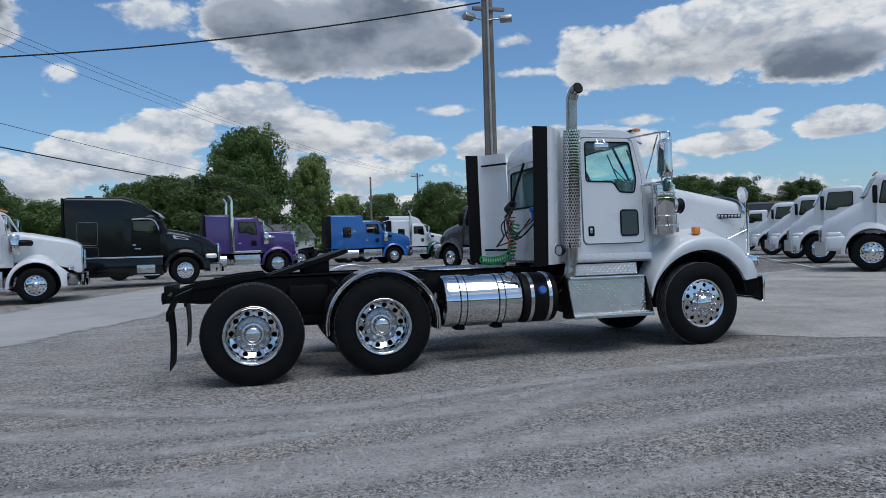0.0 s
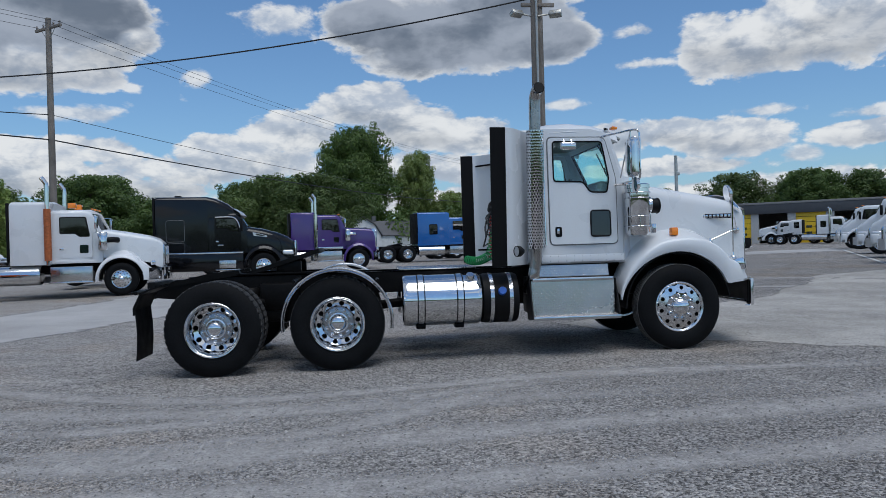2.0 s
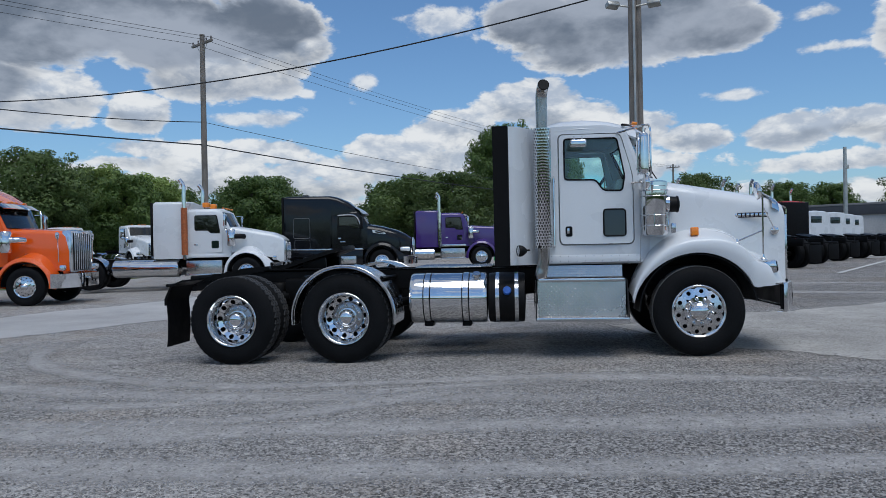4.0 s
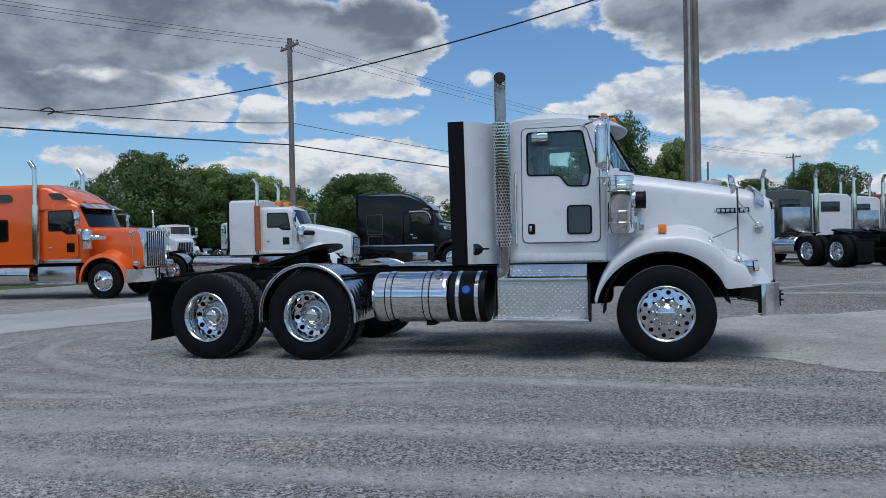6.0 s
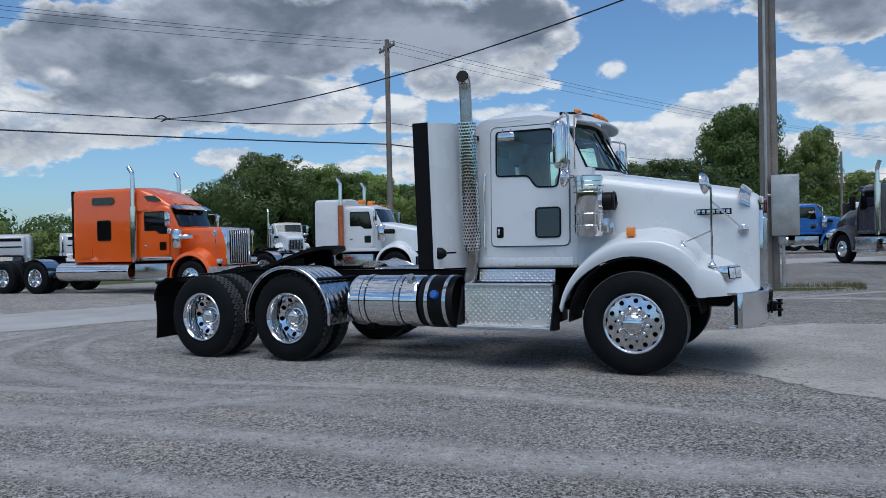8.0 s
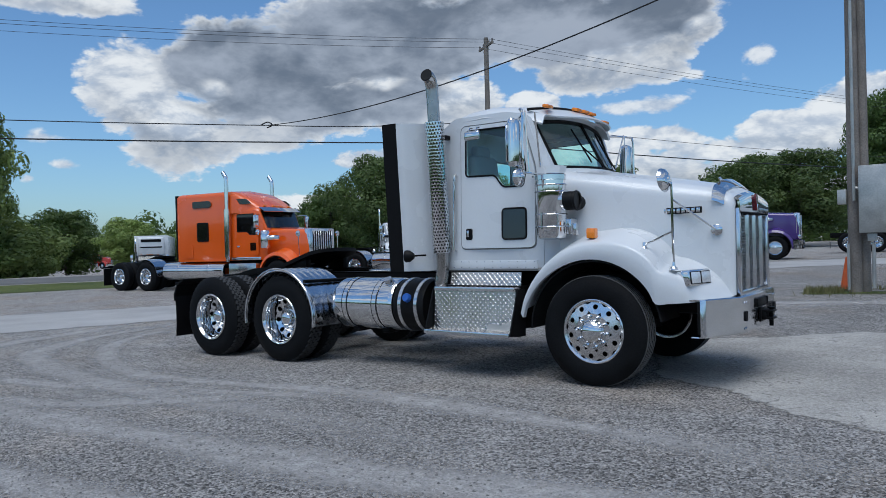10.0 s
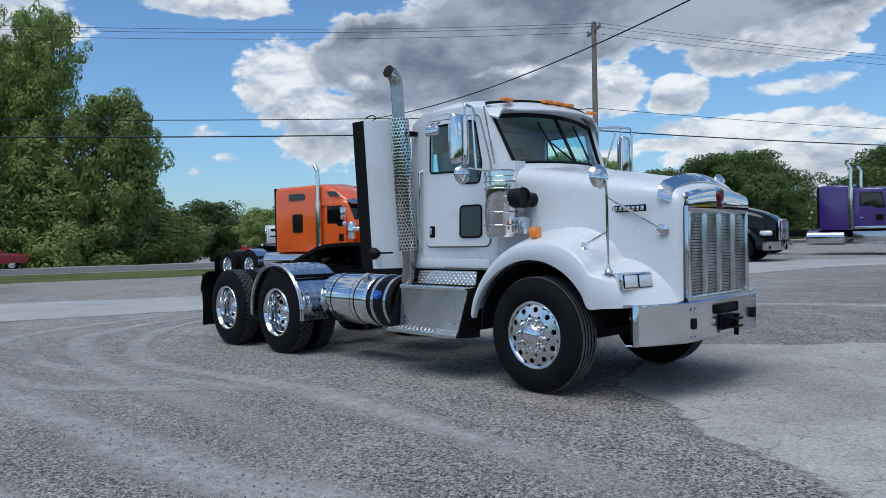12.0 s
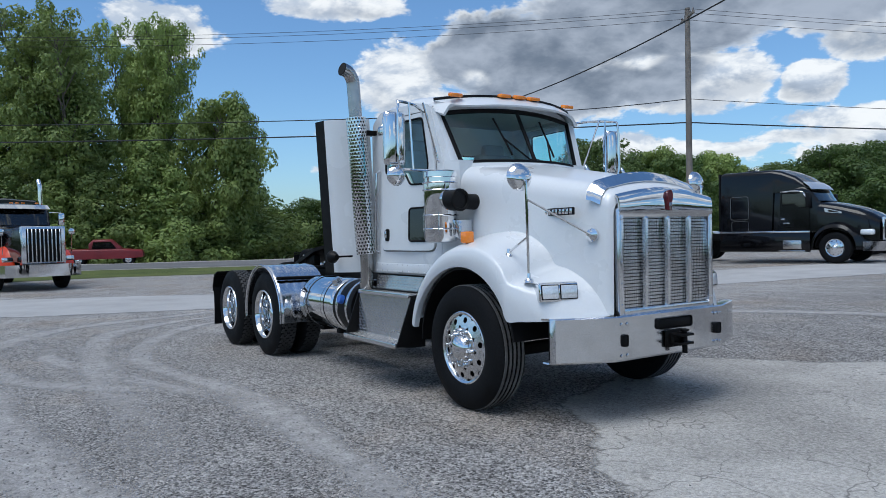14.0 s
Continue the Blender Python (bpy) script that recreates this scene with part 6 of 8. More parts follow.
track([(2.5, -2.7), (0.5, -2.5), (-1.7, -2.4), (-3.5, -2.6), (-4.6, -2.68), (-5.6, -2.5), (-6.7, -2.1), (-7.8, -1.4), (-8.6, -0.4), (-9.1, 1.0)], 0.30)
track([(0.5, -3.5), (-3.1, -3.3), (-4.8, -3.2), (-6.9, -2.84), (-8.1, -2.37), (-9.0, -1.3), (-9.4, -0.3), (-9.7, 1.2)], 0.34)
track([(3.2, -3.4), (1.5, -3.8), (-0.1, -4.15), (-1.7, -4.3), (-3.6, -4.4), (-5.1, -4.55), (-6.6, -4.4), (-8.4, -3.7), (-9.4, -2.8), (-10.2, -0.7), (-10.7, 1.1)], 0.42)
track([(-2.4, -2.9), (-3.0, -3.3), (-4.0, -4.0), (-4.8, -4.2), (-5.8, -4.3), (-7.5, -4.0)], 0.26)
track([(-1.3, -2.4), (-2.6, -2.83), (-3.7, -3.1), (-4.5, -3.3), (-6.0, -3.6), (-7.5, -3.4)], 0.24)
track([(2.8, -4.6), (0.5, -5.1), (-1.7, -5.35), (-4.0, -5.4), (-6.5, -5.2), (-8.5, -4.6)], 0.40)
track([(9.0, 3.0), (7.0, 6.0), (4.0, 7.4), (0.5, 7.6), (-3.0, 6.6), (-5.0, 4.6)], 0.40)
track([(11.0, 3.5), (8.6, 7.6), (5.0, 9.6), (2.5, 8.6), (-1.0, 6.0)], 0.34)

# ---- the other trucks ----
def simple_wheel_parts(parent, dual):
    ty = part("tyre", lathe(bmesh.new(), [(0.29, -0.11), (0.40, -0.14), (0.48, -0.125), (0.512, -0.09), (0.515, 0.09), (0.48, 0.125), (0.40, 0.14), (0.29, 0.11)], 36, AX, closed=True), RUBBER, parent)
    if dual:
        ty.matrix_basis = pose(0, -0.165, 0)
        again(ty, parent, pose(0, 0.165, 0))
        rim = part("rim", lathe(bmesh.new(), [(0.295, 0.29), (0.28, 0.295), (0.26, 0.26), (0.25, 0.12)], 30, AX), CHROME, parent)
        part("wheel_disc", disc_holes(bmesh.new(), 10, 0.026, 0.21, 0.16, 0.252, 0.105, 0.12), CHROME, rim)
        part("hub_cap", lathe(bmesh.new(), [(0.165, 0.106), (0.11, 0.13), (0.095, 0.16), (0.085, 0.22), (0.04, 0.25), (0, 0.255)], 20, AX), CHROME, rim)
        part("brake_drum", lathe(bmesh.new(), [(0.29, -0.28), (0.24, 0.05), (0, 0.05)], 20, AX), BLACK, rim)
    else:
        rim = part("rim", lathe(bmesh.new(), [(0.30, -0.1), (0.30, 0.10), (0.295, 0.125), (0.275, 0.12), (0.266, 0.1)], 30, AX), CHROME, parent)
        part("wheel_disc", disc_holes(bmesh.new(), 10, 0.022, 0.228, 0.16, 0.268, 0.13, 0.105), CHROME, rim)
        part("hub_cap", lathe(bmesh.new(), [(0.162, 0.13), (0.10, 0.137), (0.09, 0.18), (0.05, 0.215), (0, 0.22)], 20, AX), CHROME, rim)
        part("brake_drum", lathe(bmesh.new(), [(0.26, 0.03), (0, 0.03)], 20, AX), BLACK, rim)


far_steer = put_parts(lambda p: simple_wheel_parts(p, False), "wheel")
far_drive = put_parts(lambda p: simple_wheel_parts(p, True), "wheel")


def shell(stations, seg=5, crown=0.05):
    """A closed body through stations (x, half width, bottom, top, corner radius)."""
    rows = []
    for x, w, zb, zt, r in stations:
        q = [(-w, zb), (-w, zb + (zt - zb) * 0.5), (-w * 0.985, zt - r)]
        for k in range(1, seg + 1):
            a = radians(90 * k / seg)
            q.append((-(w * 0.985 - r + r * math.cos(a)), zt - r + r * math.sin(a)))
        q.append((0, zt + crown))
        q += [(-y, z) for y, z in q[-2::-1]]
        rows.append([(x, y, z) for y, z in q])
    return loft(bmesh.new(), rows, cap=True, close=True)


def side_pane(poly, y, s, lift, mat, parent, name="window", label=""):
    return part(name, sheet(poly, lambda u, v, d: (u, s * (y + lift - d), v), 0.02), mat, parent, label)


SATIN = surface("satin_bright_metal", (0.74, 0.745, 0.75), 0.42, 0.85, grain=(60, 0.05), stain=(3, 0.08))
FRAMELINE = surface("dull_grey_trim", (0.16, 0.165, 0.17), 0.35, 0.6)


def tractor(place, label, paint, style="slope", sleeper=1.1, sleeper_top=2.98, cab_top=2.72, nose=1.35, wheelbase=(-5.6, -6.95), stacks=2, tank=CHROME, skirt=False, fender=None, visor=CHROME, beacons=0, rear_box=False, shield=CHROME, roof_slope=False, group="parked trucks", bunk_window=True, hood_col=None, stack_h=3.72, setback=0.0, tank_back=-5.2):
    """A parked conventional tractor: cab, sleeper, hood and the rest as parts. x ahead, front axle at 0, or drawn back under the cab by setback."""
    t = tagged(empty("semi_truck", place), label, "truck", group)
    fender = fender or paint
    hood_col = hood_col or paint
    aero = style == "aero"
    cx0, cx1 = -2.05, -0.72                      # back and front of the cab
    W = 0.98
    # cab
    part("cab", shell([(cx0, W, 1.05, cab_top - 0.06, 0.12), (cx0 + 0.1, W, 1.05, cab_top, 0.14), (-1.05, W, 1.05, cab_top, 0.14), (cx1 - 0.14, W - 0.05, 1.05, cab_top - 0.08, 0.14), (cx1 + 0.10, W - 0.09, 1.05, 2.12, 0.10), (cx1 + 0.16, W - 0.10, 1.05, 2.0, 0.08)]), paint, t)
    for s in (-1, 1):
        door = part("door", sheet(rounded([(-1.82, 1.22), (-0.84, 1.22), (-0.84, 2.05), (-0.98, cab_top - 0.18), (-1.82, cab_top - 0.18)], 0.07), lambda u, v, d: (u, s * (W - 0.004 + 0.012 - d), v), 0.02), paint, t)
        win = rounded([(-1.74, 2.02), (-1.3, 2.0), (-1.2, 1.9), (-0.93, 1.9), (-1.03, cab_top - 0.25), (-1.74, cab_top - 0.25)], 0.05)
        side_pane(win, W, s, 0.014, DARKGLASS, door, "window", "dark side window glass")
        side_pane([(a, b) for a, b in rounded([(-1.77, 1.97), (-1.32, 1.97), (-1.22, 1.87), (-0.89, 1.87), (-1.0, cab_top - 0.22), (-1.77, cab_top - 0.22)], 0.06)], W, s, 0.010, GASKET, door, "window_gasket")
        if not aero:
            side_pane(rounded([(-1.2, 1.36), (-0.95, 1.36), (-0.95, 1.62), (-1.2, 1.62)], 0.04), W, s, 0.013, DARKGLASS, door, "lower_window")
        part("door_handle", boxed((-1.72, s * (W + 0.015), 1.5), (0.12, 0.02, 0.05), 0.008), CHROME, door)
        mb = bmesh.new()
        if aero:
            box(mb, (-0.80, s * 1.20, 2.12), (0.12, 0.2, 0.5), 0.04)
            part("wing_mirror", mb, PLASTIC, t)
        else:
            tube(mb, [(-0.8, s * 0.95, 2.52), (-0.66, s * 1.28, 2.54), (-0.66, s * 1.28, 2.0), (-0.8, s * 0.95, 1.98)], 0.014, 6)
            box(mb, (-0.66, s * 1.28, 2.3), (0.08, 0.2, 0.42), 0.03)
            lathe(mb, [(0, 0.03), (0.09, 0.01), (0.09, -0.01), (0, -0.01)], 16, pose(-0.62, s * 1.26, 1.95, 0, 90, 0))
            part("wing_mirror", mb, CHROME, t)
    # windscreen leans back from the cowl
    ws = bmesh.new()
    rows = [[(cx1 + 0.125 + 0.10 * (1 - (k / 4 - 1) ** 2), (k / 4 - 1) * (W - 0.17), 2.10) for k in range(9)], [(cx1 - 0.125 + 0.09 * (1 - (k / 4 - 1) ** 2), (k / 4 - 1) * (W - 0.13), cab_top - 0.12) for k in range(9)]]
    part("windscreen", thicken(loft(ws, rows), 0.012), DARKGLASS, t, "dark windscreen glass")
    if visor is not None:
        rows = [[(cx1 - 0.13 + 0.10 * (1 - (k / 4 - 1) ** 2), (k / 4 - 1) * (W - 0.06), cab_top - 0.02) for k in range(9)], [(cx1 + 0.10 + 0.12 * (1 - (k / 4 - 1) ** 2), (k / 4 - 1) * (W - 0.06), cab_top - 0.16) for k in range(9)]]
        part("sun_visor", thicken(loft(bmesh.new(), rows), 0.015), visor, t)
    for y in (-0.6, -0.18, 0, 0.18, 0.6):
        part("marker_lamp", boxed((cx1 - 0.16, y, cab_top + 0.035), (0.07, 0.11, 0.04), 0.012), AMBER, t)
    # sleeper
    back = cx0 - sleeper
    if sleeper > 0:
        ft = cab_top + 0.03 if roof_slope else sleeper_top
        if roof_slope:
            st = [(back, W + 0.05, 1.02, sleeper_top - 0.04, 0.12), (back + 0.12, W + 0.06, 1.02, sleeper_top, 0.16), (cx0 - 0.04, W + 0.06, 1.02, sleeper_top, 0.18), (cx0 + 0.02, W + 0.055, cab_top - 0.2, sleeper_top - 0.01, 0.2), (cx0 + 0.25, W + 0.03, cab_top - 0.18, sleeper_top - 0.06, 0.2), (-1.35, W - 0.02, cab_top - 0.16, sleeper_top - 0.26, 0.2), (-0.98, W - 0.08, 2.5, cab_top + 0.06, 0.16), (-0.86, W - 0.12, 2.55, cab_top - 0.02, 0.08)]
        else:
            st = [(back, W + 0.06, 1.02, sleeper_top - 0.05, 0.10), (back + 0.06, W + 0.08, 1.02, sleeper_top, 0.12), (cx0 - 0.06, W + 0.08, 1.02, sleeper_top, 0.12), (cx0 + 0.04, W + 0.06, 1.02, sleeper_top - 0.05, 0.10)]
        sl = part("sleeper", shell(st), paint, t)
        for s in (-1, 1):
            if bunk_window and not skirt:
                m = (back + cx0) / 2
                side_pane(rounded([(m - 0.22, 1.75), (m + 0.22, 1.75), (m + 0.22, 2.3), (m - 0.22, 2.3)], 0.06), W + 0.06, s, 0.028, DARKGLASS, sl)
                side_pane(rounded([(m - 0.27, 1.70), (m + 0.27, 1.70), (m + 0.27, 2.35), (m - 0.27, 2.35)], 0.08), W + 0.06, s, 0.022, GASKET if not aero else FRAMELINE, sl, "window_gasket")
                if sleeper_top > 3.2 and not aero:
                    side_pane(rounded([(m - 0.45, 2.85), (m + 0.35, 2.85), (m + 0.45, 2.95), (m + 0.35, 3.08), (m - 0.45, 3.08)], 0.05), W + 0.06, s, 0.022, DARKGLASS, sl)
                    side_pane(rounded([(cx0 + 0.10, 2.90), (-1.1, 2.90), (-1.35, 3.08), (cx0 + 0.10, 3.08)], 0.05), W + 0.06, s, -0.05, DARKGLASS, sl)
            side_pane(rounded([(back + 0.25, 1.15), (back + 0.75, 1.15), (back + 0.75, 1.6), (back + 0.25, 1.6)], 0.06), W + 0.06, s, 0.022, paint, sl, "luggage_door")
        part("rubber_edge", boxed((back - 0.06, 0, (1.1 + sleeper_top) / 2), (0.08, 2 * W + 0.1, sleeper_top - 1.15), 0.03), GASKET, sl)
    else:
        w = part("rear_window", boxed((cx0 - 0.004, 0, 2.2), (0.02, 0.9, 0.42), 0.008), DARKGLASS, t)
    if skirt:
        rows = [[(cx1 - 0.34 + 0.10 * (1 - (k / 4 - 1) ** 2), (k / 4 - 1) * (W - 0.08), cab_top + 0.15) for k in range(9)], [(cx1 - 0.16 + 0.14 * (1 - (k / 4 - 1) ** 2), (k / 4 - 1) * (W - 0.02), cab_top + 0.02) for k in range(9)], [(cx1 - 0.04 + 0.16 * (1 - (k / 4 - 1) ** 2), (k / 4 - 1) * (W - 0.02), cab_top - 0.12) for k in range(9)]]
        part("visor_hood", thicken(loft(bmesh.new(), rows), 0.02), SATIN, t, "tall bright metal sun visor")
        part("roof_vent", boxed((back + 0.75, 0, sleeper_top + 0.05), (0.25, 0.5, 0.10), 0.03), PLASTIC, t)
        for s in (-1, 1):
            fb = bmesh.new()
            tube(fb, smooth_curve([(-1.78, s * (W + 0.05), 2.43), (-1.30, s * (W + 0.05), 2.45), (-1.06, s * (W + 0.04), 2.40), (-0.94, s * (W + 0.03), 2.24), (-0.86, s * (W + 0.02), 2.02)], 3), 0.028, 6)
            part("window_brow", fb, CHROME, t, "bright window surround")
            for x0, x1, z0, z1 in ((back + 0.38, back + 1.04, 1.52, 2.34), (back + 0.42, back + 1.04, 1.08, 1.46)):
                fb = bmesh.new()
                ring = [(u, s * (W + 0.085), v) for u, v in rounded([(x0, z0), (x1, z0), (x1, z1), (x0, z1)], 0.09)]
                tube(fb, ring + ring[:1], 0.011, 6, cap=False)
                part("bunk_frame", fb, FRAMELINE, t, "thin bright frame of a bunk hatch")
            vent = sheet(rounded([(-0.40, 1.84), (0.14, 1.70), (0.16, 1.64), (-0.36, 1.70)], 0.025), lambda u, v, d: (u, s * (0.935 - d), v), 0.03)
            vp = part("hood_vent", vent, SATIN, t)
            part("vent_mesh", sheet(rounded([(-0.28, 1.785), (0.06, 1.70), (0.07, 1.668), (-0.26, 1.715)], 0.012), lambda u, v, d: (u, s * (0.940 - d), v), 0.01), GASKET, vp)
            part("door_handle", boxed((-1.60, s * (W + 0.02), 1.36), (0.22, 0.02, 0.04), 0.01), CHROME, t)
    if rear_box:
        rb = part("headache_rack", boxed((back - 0.22, 0, 1.62), (0.36, 1.15, 0.95), 0.04), ALU, t, "aluminium box rack behind the cab")
    # hood
    if style == "slope":
        hs = [(cx1 + 0.12, 0.80, 1.2, 2.10, 0.16), (0.0, 0.74, 1.2, 2.0, 0.16), (0.8, 0.66, 1.0, 1.84, 0.14), (nose - 0.18, 0.60, 0.85, 1.74, 0.12), (nose - 0.06, 0.57, 0.85, 1.64, 0.10)]
    elif style == "long":
        hs = [(cx1 + 0.12, 0.74, 1.1, 2.08, 0.14), (0.3, 0.70, 1.0, 2.03, 0.14), (nose - 0.25, 0.66, 0.9, 2.0, 0.14), (nose - 0.06, 0.64, 0.9, 1.97, 0.12)]
    else:
        hs = [(cx1 + 0.12, 0.92, 1.1, 2.06, 0.25), (0.0, 0.90, 1.1, 1.96, 0.28), (nose * 0.46, 0.84, 0.9, 1.80, 0.3), (nose * 0.73, 0.74, 0.75, 1.64, 0.28), (nose - 0.12, 0.60, 0.75, 1.46, 0.22)]
    if setback:
        hs = [(cx1 + 0.12, 0.88, 1.1, 2.02, 0.25), (-0.28, 0.84, 1.0, 1.84, 0.28), (nose - 0.42, 0.74, 0.75, 1.60, 0.26), (nose - 0.14, 0.62, 0.75, 1.42, 0.2), (nose - 0.05, 0.58, 0.75, 1.22, 0.14)]
    part("hood", shell(hs, crown=0.04), hood_col, t)
    # fenders as arched skins
    for s in (-1, 1):
        rows = []
        yo = 1.16 if not aero else 1.18
        for a in range(-6, 187, 8):
            r = 0.66
            ca, sa = math.cos(radians(a)), math.sin(radians(a))
            ex = 1.0 + (0.55 * min(1, max(0, (nose - 0.75) / 0.5)) if ca > 0 else 0.0) * max(0, 1 - abs(sa) * 1.5) * (1 if style != "long" else 0.35)
            p = (r * ca, 0.515 + r * sa)
            o = ((r + 0.10) * ca * ex, 0.515 + (r + 0.12) * max(sa, -0.2))
            yin = 0.62
            row = [(p[0], s * yo, p[1]), (p[0] * 1.02, s * (yo + 0.01), p[1] + 0.02), (o[0], s * (yo - 0.04), o[1]), (o[0] * 0.98, s * (yo - 0.2), o[1] + 0.05), (o[0] * 0.9, s * yin, o[1] + 0.16 * max(0, sa))]
            rows.append([(u - setback, v, w) for u, v, w in row])
        part("fender", thicken(loft(bmesh.new(), rows), 0.02), fender, t)
        if setback:
            part("nose_panel", boxed(((nose - 0.12 - setback + 0.62) / 2, s * 0.98, 0.80), (nose - 0.12 + setback - 0.62, 0.30, 0.44), 0.10, seg=3), paint, t)
        if aero:
            hl = boxed((nose - 0.36, s * (1.0 if setback else 0.97), 1.02), (0.42, 0.20, 0.19), 0.07, seg=3)
        else:
            hl = boxed((0.92, s * 0.90, 1.0), (0.14, 0.30, 0.16), 0.04, pose(0, 0, 0, 0, 0, s * -14))
        part("headlamp", hl, LENS if aero else CHROME, t)
        part("wheel_arch_liner", thicken(loft(bmesh.new(), [[(0.64 * math.cos(radians(a)) - setback, s * y, 0.515 + 0.64 * math.sin(radians(a))) for y in (1.1, 0.6)] for a in range(0, 181, 15)]), 0.01), PLASTIC, t)
        if not aero:
            ab = lathe(bmesh.new(), [(0, 1.42), (0.13, 1.43), (0.15, 1.47), (0.15, 1.95), (0.12, 2.0), (0, 2.0)], 20, Matrix.Translation((-0.52, s * 1.03, 0)))
            ac = part("air_cleaner", ab, CHROME, t)
            eb = bmesh.new()
            tube(eb, smooth_curve([(-0.40, s * 1.02, 1.76), (-0.22, s * 1.0, 1.76), (-0.12, s * 0.85, 1.75)], 3), 0.09, 12)
            part("intake_elbow", eb, PLASTIC if style == "slope" else CHROME, ac)
    # grille and bumper
    gw, gz0, gz1 = (0.50, 0.88, 1.60) if style == "slope" else (0.56, 0.85, 2.0) if style == "long" else (0.55, 0.75, 1.50 if not setback else 1.26)
    deep = 0.24 if style == "long" else 0.08
    gr = part("grille", boxed((nose - 0.01 - deep / 2, 0, (gz0 + gz1) / 2), (deep, 2 * gw + (0.16 if style == "long" else 0), gz1 - gz0 + (0.05 if style == "long" else 0)), 0.04), STEEL if not aero else CHROME, t, "bright upright-barred grille")
    part("grille_core", boxed((nose - 0.006, 0, (gz0 + gz1) / 2), (0.02, 2 * gw - 0.1, gz1 - gz0 - 0.12), 0.01), BLACK, gr)
    for k in range(9):
        part("grille_bar", boxed((nose + 0.01, -gw + 0.1 + k * (2 * gw - 0.2) / 8, (gz0 + gz1) / 2), (0.03, 0.04, gz1 - gz0 - 0.14), 0.008, seg=1), STEEL, gr)
    wrap = max(0.14, min(0.42, nose - 0.72))
    plan = [(nose - wrap, -1.2), (nose - 0.05, -1.1), (nose + 0.12, -0.6), (nose + 0.14, 0), (nose + 0.12, 0.6), (nose - 0.05, 1.1), (nose - wrap, 1.2)]
    part("bumper", thicken(loft(bmesh.new(), [[(x, y, z) for x, y in plan] for z in ((0.72, 0.60, 0.42) if skirt else (0.84, 0.66, 0.46))]), 0.03), SATIN if setback else CHROME, t, "bright metal bumper")
    if style == "long":
        for s in (-1, 1):
            tb = bmesh.new()
            tube(tb, [(0.85, s * 1.0, 1.15), (0.85, s * 1.02, 1.8)], 0.012, 6)
            lathe(tb, [(0, 0.04), (0.1, 0.01), (0.1, -0.01), (0, -0.01)], 16, pose(0.84, s * 1.03, 1.86, 0, 90, 0))
            part("hood_mirror", tb, CHROME, t)
    # stacks
    for s in ((-1, 1) if stacks == 2 else (-1,) if stacks == 1 else ()):
        y, x = s * 1.12, cx0 - 0.02
        b = bmesh.new()
        tube(b, smooth_curve([(x, y, 1.0), (x, y, 2.0), (x, y, 3.0), (x, y, stack_h - 0.26), (x - 0.04, y, stack_h - 0.14), (x - 0.14, y, stack_h)], 4), 0.068, 16)
        st = part("exhaust_pipe", b, CHROME, t)
        b = bmesh.new()
        tube(b, [(x, y, 1.15), (x, y, 2.75)], 0.105, 16)
        part("heat_shield", b, shield, st)
    for k in range(beacons):
        b = bmesh.new()
        box(b, (-1.5, (-0.45, 0.45)[k], cab_top + 0.16), (0.22, 0.28, 0.17), 0.03)
        part("beacon", b, AMBER, t, "amber roof beacon")
    # chassis
    tail, front = wheelbase[1] - 0.85, min(1.0, nose - 0.2)
    for s in (-1, 1):
        part("frame_rail", boxed(((tail + front) / 2, s * 0.42, 0.90), (front - tail, 0.08, 0.26), 0.01), BLACK, t)
        if skirt:
            part("side_skirt", boxed(((back - 0.02 + -0.75) / 2, s * 1.12, 0.70), (-0.75 - back, 0.08, 0.66), 0.03), paint, t)
            part("skirt_trim", boxed(((back - 0.02 + -0.75) / 2, s * 1.155, 1.06), (-0.75 - back, 0.03, 0.06), 0.01), CHROME, t)
            part("step", boxed((-1.35, s * 1.15, 0.62), (0.62, 0.05, 0.30), 0.01), ALU, t)
            part("step", boxed((-1.35, s * 1.17, 0.40), (0.9, 0.08, 0.05), 0.01), ALU, t)
        else:
            part("step_box", boxed((-1.42 - setback * 0.75, s * 0.98, 0.70), (1.2 - setback * 0.5, 0.36, 0.5), 0.02), ALU, t)
            part("step", boxed((-1.42 - setback * 0.75, s * 1.16, 0.46), (1.25 - setback * 0.5, 0.14, 0.05), 0.01), STEEL, t)
            part("rocker", boxed((-1.4, s * 0.985, 1.10), (1.3, 0.03, 0.1), 0.01), STEEL if style == "long" else paint, t)
            x0 = max(wheelbase[0] + 0.72, tank_back)
            b = lathe(bmesh.new(), [(0, x0), (0.27, x0), (0.3, x0 + 0.03), (0.3, -2.35), (0.27, -2.32), (0, -2.32)], 24, pose(0, s * 0.86, 0.70, 0, 90, 0))
            tk = part("fuel_tank", b, tank, t)
            for f in (0.25, 0.75):
                xx = x0 + (-2.32 - x0) * f
                part("strap", lathe(bmesh.new(), [(0.3, xx - 0.03), (0.307, xx - 0.028), (0.307, xx + 0.028), (0.3, xx + 0.03)], 24, pose(0, s * 0.86, 0.70, 0, 90, 0)), STEEL, tk)
        fl = bmesh.new()
        box(fl, (tail - 0.02, s * 0.92, 0.50), (0.02, 0.56, 0.62), 0.004)
        box(fl, (tail + 0.02, s * 0.80, 0.86), (0.05, 0.8, 0.06), 0.01)
        part("mud_flap", fl, GASKET, t)
        b = bmesh.new()
        rows = [[(wheelbase[0] + 0.62 * math.cos(radians(a)), s * y, 0.515 + 0.62 * math.sin(radians(a))) for y in (0.62, 1.22)] for a in range(0, 100, 10)]
        part("half_fender", thicken(loft(b, rows), 0.01), STEEL, t)
        add_wheel(far_steer, t, -setback, s * 0.985, 0.515, 12)
